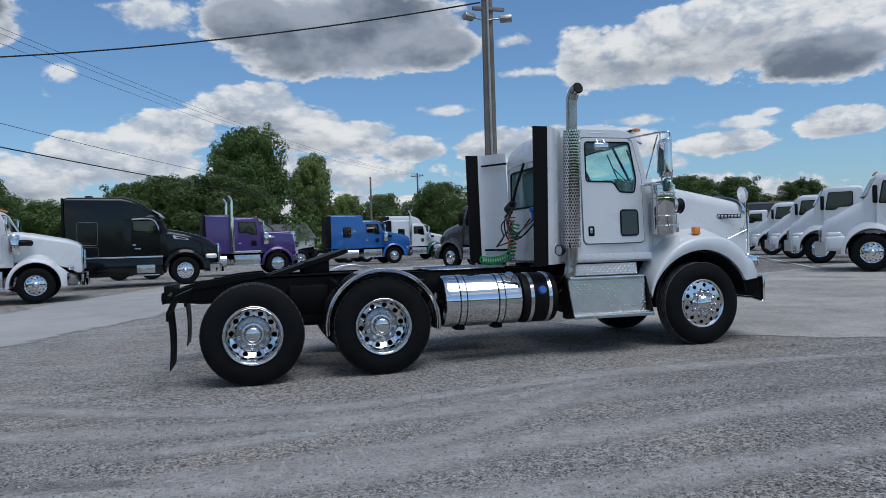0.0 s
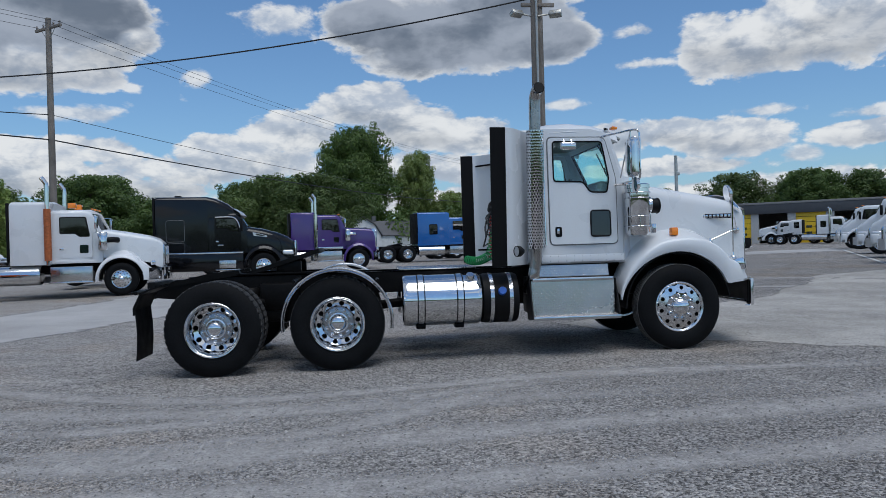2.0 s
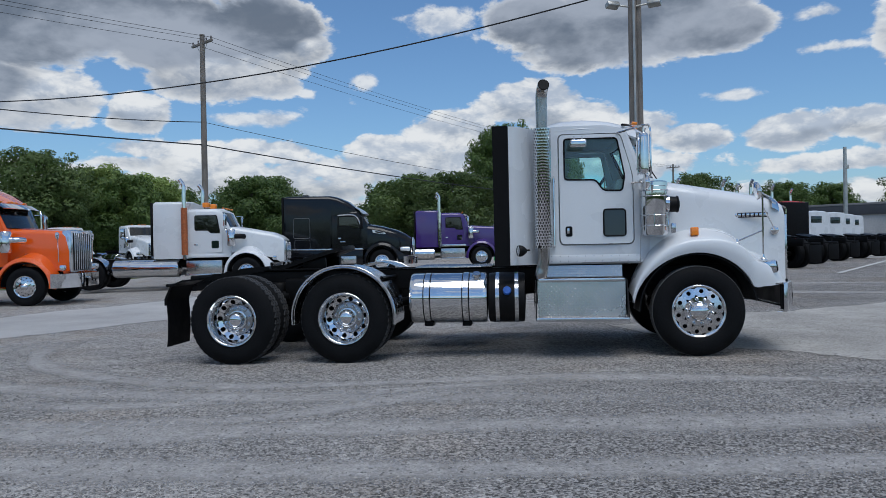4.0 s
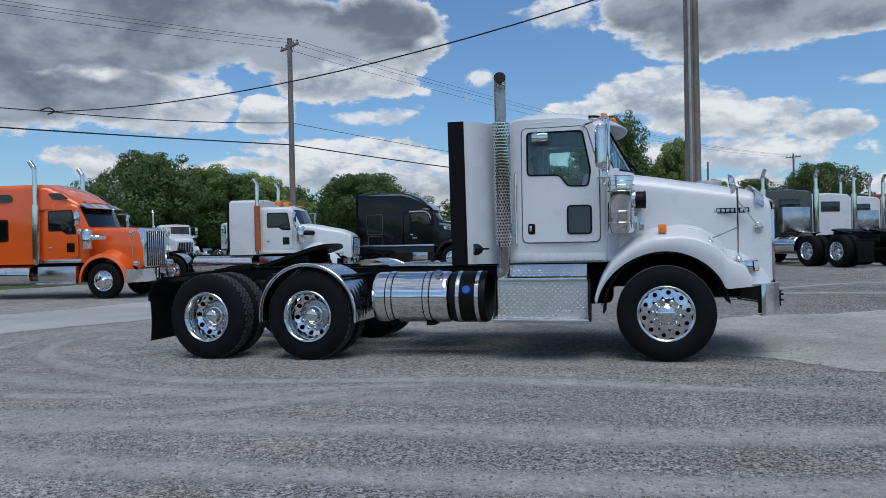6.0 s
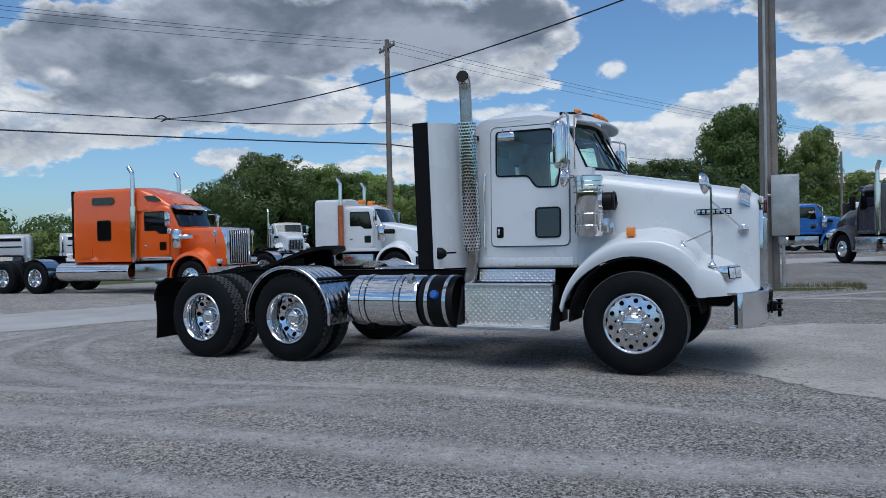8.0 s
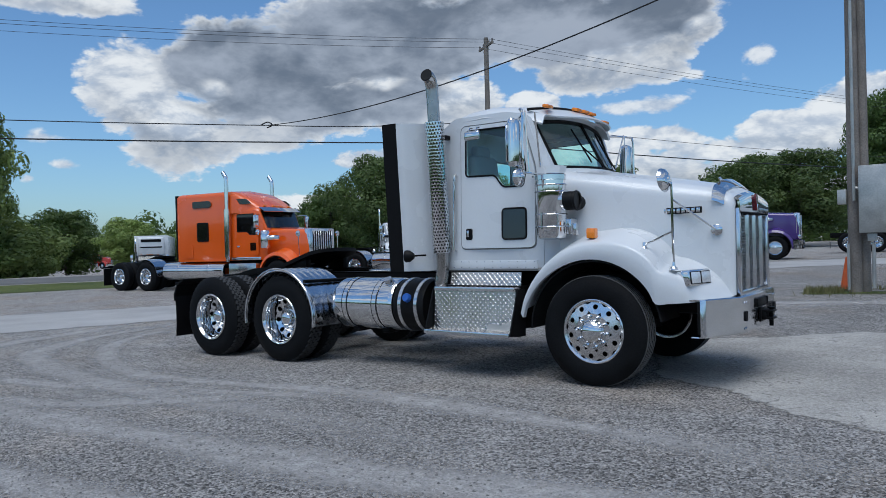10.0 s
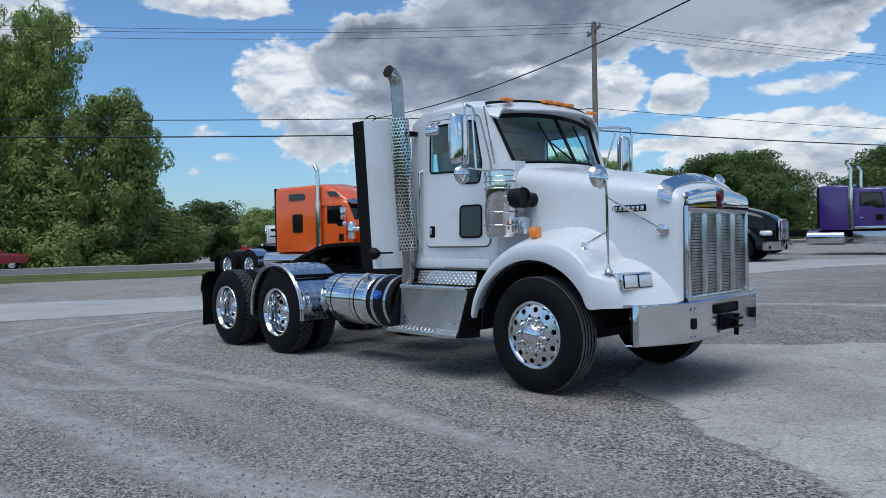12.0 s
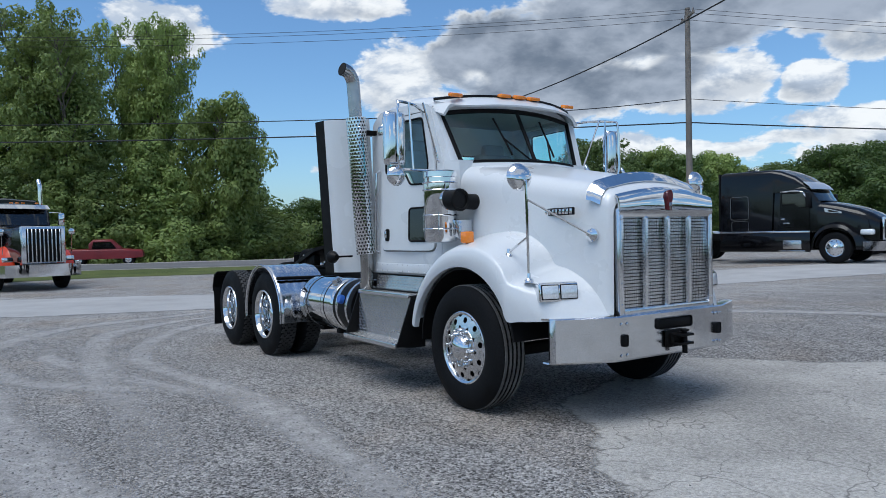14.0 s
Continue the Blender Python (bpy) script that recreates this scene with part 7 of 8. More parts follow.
        for x in wheelbase:
            add_wheel(far_drive, t, x, s * 0.92, 0.515, 8)
    for x in wheelbase:
        b = bmesh.new()
        tube(b, [(x, -0.7, 0.515), (x, 0.7, 0.515)], 0.08, 10)
        part("drive_axle", b, BLACK, t)
    part("axle_beam", boxed((-setback, 0, 0.45), (0.12, 1.7, 0.1), 0.02), BLACK, t)
    mid = sum(wheelbase) / 2 + 0.1
    pts = [(-0.55, 0.42), (0.3, 0.46), (0.42, 0.1), (0.42, -0.1), (0.3, -0.46), (-0.55, -0.42), (-0.15, 0.0)]
    m5 = pose(mid, 0, 1.17, 0, -10, 0)
    part("fifth_wheel", sheet(pts, lambda u, v, d: m5 @ Vector((u, v, -d)), 0.06), BLACK, t)
    part("fifth_wheel_base", boxed((mid, 0, 1.07), (0.6, 0.8, 0.14), 0.02), BLACK, t)
    part("engine_block", boxed((min(0.1, front - 0.65), 0, 0.95), (1.2, 0.6, 0.6), 0.05), BLACK, t)
    return t


def parked(hx, hy, heading, near=-1.17):
    """Place of a truck whose near front hub stands at (hx, hy)."""
    a = radians(heading)
    x, y = hx + near * math.sin(a), hy - near * math.cos(a)
    return pose(x, y, rise(x, y), 0, 0, heading)


tractor(parked(44.7, 59.1, -38, -1.17), "white sleeper tractor with a black rack before the workshop", WHITE, "slope", 1.2, 2.95, wheelbase=(-5.4, -6.75), stacks=2, visor=None)
RUSTSHIELD = surface("rusty_orange_shield", (0.42, 0.12, 0.04), 0.5, 0.3, grain=(20, 0.3))
tractor(parked(-11.5, 14.3, 9), "white sleeper tractor with twin chrome stacks and amber beacons", WHITE, "slope", 1.1, 2.98, nose=1.25, beacons=2, visor=None, shield=RUSTSHIELD, wheelbase=(-5.25, -6.6), bunk_window=False)
tractor(parked(-15.2, 8.2, 8), "orange long-nose sleeper tractor with chrome grille", ORANGE, "long", 2.45, 3.36, 2.80, nose=1.02, roof_slope=True, stack_h=4.0, wheelbase=(-6.0, -7.4))
tractor(parked(-7.8, 19.4, 8), "glossy black aerodynamic high-roof sleeper tractor", BLACKPAINT, "aero", 1.9, 3.24, 2.62, nose=1.30, stacks=0, skirt=True, roof_slope=True, visor=None, wheelbase=(-5.4, -6.75))
tractor(parked(-4.2, 26.5, 8), "purple long-nose sleeper tractor with chrome stacks", PURPLE, "long", 1.2, 2.85, 2.72, nose=0.98, wheelbase=(-5.6, -6.95), bunk_window=False, tank_back=-3.75)
tractor(parked(3.4, 36.5, 8), "blue sleeper tractor with chrome tanks", BLUE, "slope", 2.0, 3.1, 2.75, nose=1.3, stacks=0, wheelbase=(-4.75, -6.0))
tractor(parked(8.2, 44.5, 10), "white sleeper tractor with a green fender", WHITE, "slope", 1.5, 3.0, 2.75, nose=1.3, stacks=1, fender=GREENPAINT)
tractor(parked(10.5, 54, 10), "white high-roof sleeper tractor parked behind others", WHITE, "aero", 2.2, 3.7, 2.75, nose=1.3, stacks=0, roof_slope=True, skirt=True)
tractor(parked(2.9, 21.5, 118, 1.17), "charcoal tractor with a box rack and chrome stacks", GREY, "aero", 0.0, 2.75, nose=1.3, rear_box=True, wheelbase=(-4.42, -5.77), stacks=2, stack_h=3.45)
tractor(parked(5.1, 25.3, 118, 1.17), "white day-cab tractor seen from behind", WHITE, "slope", 0.0, 2.7, wheelbase=(-4.3, -5.65), stacks=1)
tractor(parked(7.2, 29.0, 118, 1.17), "white tractor with a headache rack in the rear row", WHITE, "slope", 0.0, 2.7, wheelbase=(-4.6, -5.95), stacks=2, rear_box=True)
tractor(parked(9.3, 32.6, 118, 1.17), "red tractor in the rear row", REDPAINT, "long", 1.2, 2.95, wheelbase=(-5.0, -6.35), stacks=2)
for hx, hy in ((11.7, 36.2), (14.2, 40.0), (16.8, 43.7), (19.2, 48.0), (21.7, 52.4)):
    tractor(parked(hx, hy, 118, 1.17), "white day-cab tractor at the far end of the rear row", WHITE, "slope", 0.0, 2.7, wheelbase=(-5.2, -6.55), stacks=0, visor=None)
for hx, hy, nose, lab in ((11.1, 7.3, 1.12, "white aerodynamic tractor nose-out in the lot"), (14.0, 12.4, 0.9, "white tractor with steel wheels in the lot"), (17.3, 17.5, 0.95, "white tractor parked in the lot's row"), (20.9, 23.4, 0.95, "white tractor parked in the lot's row"), (26.8, 33.2, 0.95, "white tractor at the end of the row"), (28.6, 36.3, 0.95, "white tractor at the end of the row")):
    tractor(parked(hx, hy, 138, 1.17) @ pose(0.7, 0, 0), lab, WHITE, "aero", 0.0, 2.72, nose=nose - 0.55, setback=0.7, stacks=0, visor=None, wheelbase=(-5.0, -6.35), group="row of white trucks in the lot")
tractor(parked(-21.85, -3.72, 14), "black and orange show tractor with a big chrome bumper", BLACKPAINT, "long", 1.6, 3.0, 2.8, nose=1.4, fender=surface("red_orange_fender", (0.62, 0.05, 0.015), 0.25, coat=0.6), stacks=2)
tractor(parked(-30.1, 30.7, -40), "white tractor facing the yard by the trees", WHITE, "slope", 0.0, 2.7, stacks=1, visor=None)
tractor(parked(-25.4, 31.0, -40), "white truck parked by the trees", WHITE, "slope", 0.0, 2.7, stacks=0, visor=None)


for x, y, h, col, kind in ((-124.0, 52.4, 20, WHITE, "aero"), (-121.0, 55.6, 20, WHITE, "slope"), (-118.5, 59.6, 20, REDPAINT, "slope")):
    tractor(pose(x, y, rise(x, y), 0, 0, h), "tractor standing in the far lot across the road", col, kind, 0.0, 2.7, stacks=2 if kind == "slope" else 0, visor=None)


def reefer(x, y, heading, cab):
    """A box trailer with a cooling unit on its nose, coupled to a low tractor cab."""
    t = tractor(pose(x, y, rise(x, y), 0, 0, heading), "tractor coupled to a white refrigerated trailer", cab, "slope", 0.0, 2.55, 2.5, visor=None, stacks=1)
    tr = tagged(empty("box_trailer", pose(x, y, rise(x, y), 0, 0, heading)), "white refrigerated box trailer with a cooling unit", "trailer", "refrigerated trailers")
    part("box", boxed((-9.0, 0, 2.65), (12.5, 2.55, 2.75), 0.05), WHITE, tr)
    un = part("cooling_unit", boxed((-2.55, 0, 3.15), (0.45, 2.0, 1.5), 0.15, seg=3), WHITE, tr)
    part("vent", boxed((-2.31, 0, 3.62), (0.03, 1.5, 0.22), 0.01), GASKET, un)
    part("vent", boxed((-2.31, 0, 3.1), (0.03, 1.6, 0.10), 0.01), GASKET, un)
    for xx in (-12.6, -13.9):
        for s in (-1, 1):
            add_wheel(far_drive, tr, xx, s * 0.92, 0.515)
    part("underframe", boxed((-13.2, 0, 1.0), (3.2, 1.0, 0.5), 0.05), BLACK, tr)


reefer(-48.2, 24.2, -36, BLACKPAINT)
reefer(-46.2, 28.4, -36, WHITE)


def pickup(x, y, heading, paint, label):
    t = tagged(empty("pickup", pose(x, y, rise(x, y) + 0.012, 0, 0, heading)), label, "pickup")
    part("body", shell([(-2.6, 0.88, 0.5, 1.05, 0.08), (-2.5, 0.92, 0.45, 1.1, 0.08), (-0.9, 0.92, 0.45, 1.1, 0.08), (1.2, 0.92, 0.45, 1.1, 0.12), (2.4, 0.86, 0.5, 1.0, 0.14), (2.5, 0.8, 0.55, 0.9, 0.1)]), paint, t)
    part("cabin", shell([(-0.95, 0.78, 1.05, 1.5, 0.1), (-0.7, 0.76, 1.05, 1.75, 0.1), (0.5, 0.76, 1.05, 1.76, 0.1), (1.15, 0.8, 1.05, 1.15, 0.05)]), paint, t)
    for s in (-1, 1):
        side_pane([(-0.75, 1.15), (0.8, 1.15), (0.45, 1.62), (-0.65, 1.62)], 0.785, s, 0.01, DARKGLASS, t)
        for xx in (-1.6, 1.55):
            w = again(far_steer, t, pose(xx, s * 0.78, 0.37, 0, 0, 0 if s < 0 else 180) @ Matrix.Diagonal((0.72, 0.72, 0.72, 1)))
    part("bumper", boxed((-2.65, 0, 0.55), (0.12, 1.7, 0.18), 0.03), CHROME, t)
    return t


pickup(-50.6, 4.2, 75, DARKRED, "old red pickup standing at the road's edge")


# ---- poles, cables, buildings ----
def utility_pole(x, y, h, r, label, arm=True):
    z = rise(x, y)
    t = tagged(empty("utility_pole", pose(x, y, z)), label, "pole")
    b = bmesh.new()
    tube(b, [(0, 0, -0.1), (0, 0, h * 0.4), (0.01, 0, h)], [r, r * 0.88, r * 0.72], 16)
    part("post", b, WOOD_POLE, t)
    if arm:
        d = Vector((0.82, -0.57, 0))
        ab = bmesh.new()
        box(ab, (0, 0, h - 0.45), (1.9, 0.10, 0.12), 0.01, pose(0, 0, 0, 0, 0, -35))
        a = part("crossarm", ab, WOOD_POLE, t)
        for k in (-0.85, -0.35, 0.4, 0.85):
            lathe_b = lathe(bmesh.new(), [(0.03, 0), (0.045, 0.03), (0.03, 0.06), (0.05, 0.10), (0.03, 0.16), (0, 0.17)], 10, Matrix.Translation(d * k + Vector((0, 0, h - 0.39))))
            part("insulator", lathe_b, surface("porcelain_insulator", (0.12, 0.11, 0.11), 0.3), a)
        bb = bmesh.new()
        tube(bb, [(0.5 * d.x, 0.5 * d.y, h - 0.5), (0, 0, h - 1.1)], 0.015, 6)
        tube(bb, [(-0.5 * d.x, -0.5 * d.y, h - 0.5), (0, 0, h - 1.1)], 0.015, 6)
        part("brace", bb, GALV, a)
    return t


P1, P2, P4 = (0.86, 9.6), (-18.0, 25.4), (18.0, 93.0)
z1 = rise(*P1)
yard_pole = utility_pole(*P1, 9.4, 0.13, "weathered timber pole with a meter box and flood lamps", arm=False)
b = bmesh.new()
tube(b, [(0.17, 0.10, -0.1), (0.165, 0.10, 4.0), (0.16, 0.09, 8.4)], [0.10, 0.095, 0.09], 14)
part("second_post", b, WOOD_POLE, yard_pole)
cab = part("meter_box", boxed((0.40, -0.22, 1.88), (0.56, 0.28, 1.34), 0.015), GALV, yard_pole, "tall grey metal meter cabinet")
part("cabinet_door", boxed((0.40, -0.362, 1.88), (0.51, 0.012, 1.27), 0.006), GALV, cab)
part("junction_box", boxed((-0.20, -0.12, 1.95), (0.16, 0.14, 0.30), 0.01), GALV, yard_pole)
part("junction_box", boxed((0.33, -0.2, 1.12), (0.16, 0.12, 0.16), 0.01), GALV, yard_pole)
b = bmesh.new()
tube(b, [(0.35, -0.2, 1.0), (0.35, -0.2, 0.1)], 0.035, 10)
tube(b, smooth_curve([(0.02, -0.18, 9.0), (0.02, -0.18, 2.4), (0.04, -0.2, 2.15), (0.16, -0.22, 2.1)], 4), 0.03, 8)
tube(b, [(-0.10, -0.16, 1.0), (-0.10, -0.16, 0.05)], 0.03, 8)
part("conduit", b, GALV, yard_pole)
for dx, a in ((-0.5, 25), (0.55, -25)):
    fb = bmesh.new()
    box(fb, (dx, -0.12, 7.28), (0.34, 0.2, 0.14), 0.03, pose(0, 0, 0, -25, 0, a))
    tube(fb, [(0, 0, 7.24), (dx * 0.7, -0.08, 7.28)], 0.025, 8)
    part("flood_lamp", fb, GALV, yard_pole)
b = bmesh.new()
box(b, (0.1, 0, 7.55), (0.9, 0.08, 0.1), 0.01)
part("crossarm", b, WOOD_POLE, yard_pole)
utility_pole(*P2, 12.0, 0.17, "tall timber utility pole with a crossarm by the road")
utility_pole(*P4, 11.5, 0.16, "timber utility pole far up the road")
utility_pole(4.5, 52.0, 7.0, 0.10, "thin leaning timber pole among the trees", arm=False)
utility_pole(-45.5, -18.0, 12.0, 0.17, "timber utility pole down the road")
lamp_pole = tagged(empty("lamp_post", pose(25.3, 56.6, rise(25.3, 56.6))), "grey steel lot lamp post", "lamp post")
b = bmesh.new()
tube(b, [(0, 0, -0.1), (0, 0, 8.8)], [0.2, 0.14], 12)
part("mast", b, GALV, lamp_pole)
part("lamp_head", boxed((0.16, 0, 7.1), (0.30, 0.25, 0.35), 0.05), GALV, lamp_pole)


def cable(a, b_, sag, r, label):
    a, b_ = Vector(a), Vector(b_)
    pts = [a.lerp(b_, k / 40) + Vector((0, 0, -sag * 4 * (k / 40) * (1 - k / 40))) for k in range(41)]
    b = bmesh.new()
    tube(b, pts, r, 6)
    tagged(part("cable", b, CABLE), label, "cable")


far_l, near2, far_r = (-45.5, -18.0), P2, P4
zl, z2, z4 = rise(*far_l), rise(*P2), rise(*P4)
SPLICE = (-24.06, 15.62, 7.16)
cable((P1[0] - 0.12, P1[1], 7.86), SPLICE, 0.78, 0.020, "black overhead service cable from the yard pole")
cable(SPLICE, (*far_l, zl + 7.6), 0.30, 0.022, "black overhead service cable along the road")
cable(SPLICE, (*P2, z2 + 7.6), 0.15, 0.022, "black overhead service cable to the road pole")
cable((*far_l, zl + 6.6), (*P2, z2 + 6.45), 0.35, 0.032, "thick black overhead telephone cable")
cable((*P2, z2 + 7.6), (*P4, z4 + 8.0), 1.3, 0.014, "thin black overhead service cable past the road pole")
cable((*P2, z2 + 6.45), (*P4, z4 + 6.8), 1.0, 0.032, "thick black overhead telephone cable")
for k, h in ((-0.85, 11.7), (0.1, 11.75), (0.85, 11.7)):
    cable((far_l[0] + 0.82 * k, far_l[1] - 0.57 * k, zl + h), (P2[0] + 0.82 * k, P2[1] - 0.57 * k, z2 + h), 0.8, 0.010, "thin overhead power line")
    cable((P2[0] + 0.82 * k, P2[1] - 0.57 * k, z2 + h), (P4[0] + 0.82 * k, P4[1] - 0.57 * k, z4 + h - 0.5), 1.2, 0.010, "thin overhead power line")
b = bmesh.new()
tube(b, smooth_curve([(-24.3, 15.4, 7.18), (-24.06, 15.6, 7.31), (-23.85, 15.7, 7.16), (-24.15, 15.65, 7.06)], 4), 0.03, 6)
tagged(part("cable_splice", b, CABLE), "looped splice in the overhead cable", "cable")

# cone by the pole
cone = tagged(empty("traffic_cone", pose(0.62, 10.3, rise(0.62, 10.3))), "orange traffic cone beside the pole", "cone")
CONE = surface("orange_cone_plastic", (0.75, 0.13, 0.02), 0.5)
part("cone_body", lathe(bmesh.new(), [(0.14, 0.02), (0.03, 0.68), (0.0, 0.7)], 20), CONE, cone)
part("cone_base", boxed((0, 0, 0.015), (0.36, 0.36, 0.03), 0.01), CONE, cone)

# workshop with yellow doors
def workshop():
    m = pose(46.9, 75.9, 0.43, 0, 0, -38)
    t = tagged(empty("workshop_building", m), "grey workshop building with yellow roll-up doors", "building")
    wallm = surface("pale_block_wall", (0.42, 0.42, 0.42), 0.8, grain=(6, 0.1), stain=(0.5, 0.1))
    fascia = surface("dark_grey_fascia", (0.055, 0.06, 0.07), 0.6)
    yel = surface("yellow_door_paint", (0.72, 0.46, 0.01), 0.45, stain=(1, 0.08))
    roofm = surface("roof_edge", (0.2, 0.2, 0.2), 0.7)
    x = -22.0
    bays = [("p", 15.4), ("d", 3.3), ("p", 0.9), ("o", 3.3), ("p", 0.9), ("d", 3.3), ("p", 0.9), ("o", 3.3), ("p", 0.9), ("o", 3.3), ("p", 10.5)]
    for kind, w in bays:
        if kind == "p":
            part("wall", boxed((x + w / 2, 0.2, 1.9), (w, 0.4, 3.8)), wallm, t)
        x += w
    x = -22.0
    for kind, w in bays:
        if kind == "d":
            d = part("roller_door", boxed((x + w / 2, 0.15, 1.9), (w, 0.1, 3.8), 0.01), yel, t)
            for r in range(2):
                for c in range(2):
                    part("pane", boxed((x + w / 2 - 0.2 + c * 1.0, 0.09, 1.2 + r * 0.75), (0.62, 0.04, 0.3), 0.01), DARKGLASS, d)
            for r in range(5):
                part("panel_joint", boxed((x + w / 2, 0.095, 0.6 + r * 0.65), (w, 0.03, 0.04)), GASKET, d)
        x += w
    part("fascia", boxed((0.5, 0.0, 4.4), (46, 0.5, 1.4), 0.03), fascia, t)
    part("roof", boxed((0.5, 9, 5.0), (46.6, 18.6, 0.25), 0.03), roofm, t)
    part("rear_wall", boxed((0.5, 17.8, 2.2), (46, 0.3, 4.9)), wallm, t)
    for s in (-22.4, 23.4):
        part("end_wall", boxed((s, 9, 2.2), (0.3, 17.6, 4.9)), wallm, t)
    part("floor_slab", boxed((0.5, 9, -0.05), (46, 18, 0.1)), wallm, t)
    part("roof_unit", boxed((-8, 4, 5.4), (3, 2, 0.6), 0.05), GALV, t)


workshop()


def medium_truck(x, y, heading):
    t = tractor(pose(x, y, rise(x, y), 0, 0, heading), "white medium-duty crew truck by the workshop", WHITE, "slope", 1.0, 2.6, 2.5, stacks=0, visor=None, wheelbase=(-4.2, -5.5))


def house():
    m = pose(-4.4, 84.0, rise(-4.4, 84), 0, 0, 20) @ Matrix.Diagonal((0.95, 0.95, 1.10, 1))
    t = tagged(empty("house", m), "small white gabled house behind a hedge", "house")
    siding = surface("white_siding", (0.62, 0.63, 0.62), 0.7, grain=(8, 0.06))
    shingle = surface("grey_shingles", (0.10, 0.10, 0.105), 0.85, grain=(10, 0.2))
    gable = [(-2.6, 0), (2.6, 0), (2.6, 2.3), (1.7, 3.5), (0, 4.4), (-1.7, 3.5), (-2.6, 2.3)]
    part("wall", sheet(gable, lambda u, v, d: (u, d, v), 9.0), siding, t)
    for s in (-1, 1):
        rows = [[(s * 2.85, y, 2.2), (s * 1.75, y, 3.62), (0, y, 4.55)] for y in (-0.3, 9.3)]
        part("roof", thicken(loft(bmesh.new(), rows), 0.1), shingle, t)
    w = part("window", boxed((-0.3, -0.02, 2.6), (1.0, 0.05, 1.2), 0.01), DARKGLASS, t)
    part("frame", boxed((-0.3, -0.03, 2.6), (0.06, 0.08, 1.2)), siding, w)
    for x in (-0.95, 0.35):
        part("shutter", boxed((x, -0.03, 2.6), (0.28, 0.05, 1.25), 0.01), BLACK, t)
    part("wing_wall", boxed((5.5, 4.5, 1.2), (6, 6, 2.4), 0.02), siding, t)
    rows = [[(2.4, 1.2, 2.3), (2.4, 4.5, 4.1), (2.4, 7.8, 2.3)], [(8.8, 1.2, 2.3), (8.8, 4.5, 4.1), (8.8, 7.8, 2.3)]]
    part("roof", thicken(loft(bmesh.new(), rows), 0.1), shingle, t)
    part("chimney", boxed((3.2, 4.5, 4.2), (0.5, 0.5, 1.0), 0.02), shingle, t)


house()
medium_truck(41.0, 67.4, 142)


for proto in (far_steer, far_drive, steer_proto, drive_proto):
    drop(proto)

# ---- trees ----
def leaf_material(name, a, b):
    m = bpy.data.materials.new(name)
    m.use_nodes = True
    nt = m.node_tree
    p = nt.nodes["Principled BSDF"]
    N, L = nt.nodes.new, nt.links.new
    geo = N("ShaderNodeNewGeometry")
    tc = N("ShaderNodeTexCoord")
    nz = N("ShaderNodeTexNoise")
    L(tc.outputs["Object"], nz.inputs["Vector"])
    nz.inputs["Scale"].default_value = 0.6
    mix, mx2, oi = N("ShaderNodeMix"), N("ShaderNodeHueSaturation"), N("ShaderNodeObjectInfo")
    mix.data_type = "RGBA"
    ad = N("ShaderNodeMath")
    ad.operation = "MULTIPLY_ADD"
    L(geo.outputs["Random Per Island"], ad.inputs[0])
    ad.inputs[1].default_value = 0.6
    L(nz.outputs[0], ad.inputs[2])
    sb = N("ShaderNodeMath")
    sb.operation = "SUBTRACT"
    L(ad.outputs[0], sb.inputs[0])
    sb.inputs[1].default_value = 0.3
    L(sb.outputs[0], mix.inputs[0])
    mix.inputs[6].default_value, mix.inputs[7].default_value = (*a, 1), (*b, 1)
    L(mix.outputs[2], mx2.inputs["Color"])
    rg = N("ShaderNodeMapRange")
    L(oi.outputs["Random"], rg.inputs[0])
    rg.inputs[3].default_value, rg.inputs[4].default_value = 0.8, 1.2
    L(rg.outputs[0], mx2.inputs["Value"])
    L(mx2.outputs[0], p.inputs["Base Color"])
    p.inputs["Roughness"].default_value = 0.6
    tr = N("ShaderNodeBsdfTranslucent")
    L(mx2.outputs[0], tr.inputs[0])
    ms = N("ShaderNodeMixShader")
    ms.inputs[0].default_value = 0.35
    L(p.outputs[0], ms.inputs[1])
    L(tr.outputs[0], ms.inputs[2])
    L(ms.outputs[0], nt.nodes["Material Output"].inputs[0])
    return m


LEAF = leaf_material("broad_leaves", (0.042, 0.080, 0.018), (0.125, 0.195, 0.042))
LEAF2 = leaf_material("light_leaves", (0.13, 0.185, 0.048), (0.31, 0.40, 0.11))
NEEDLE = leaf_material("dark_leaves", (0.05, 0.08, 0.022), (0.13, 0.19, 0.05))


def leaf_cloud(centres, count, size, rnd):
    """Small leaf sprays scattered through clumps: verts and faces."""
    verts, faces = [], []
    wsum = sum(c[3] ** 2 for c in centres)
    for cx, cy, cz, r in centres:
        for _ in range(int(count * r * r / wsum)):
            while True:
                v = Vector((rnd.uniform(-1, 1), rnd.uniform(-1, 1), rnd.uniform(-1, 1)))
                if 0.1 < v.length < 1:
                    break
            v = v.normalized() * (0.70 + 0.34 * rnd.random() ** 0.8)
            p = Vector((cx, cy, cz)) + Vector((v.x * r, v.y * r, v.z * r * 0.8))
            n = (v * 1.5 + Vector((rnd.uniform(-0.55, 0.55), rnd.uniform(-0.55, 0.55), rnd.uniform(-0.35, 0.75)))).normalized()
            u = n.orthogonal().normalized()
            u.rotate(Matrix.Rotation(rnd.random() * math.tau, 3, n))
            w = n.cross(u)
            s = size * rnd.uniform(0.6, 1.3)
            k = len(verts)
            verts += [p - u * s * 0.6 - w * s * 0.7, p - u * s * 0.6 + w * s * 0.7, p + u * s * 1.1]
            faces.append((k, k + 1, k + 2))
    return verts, faces


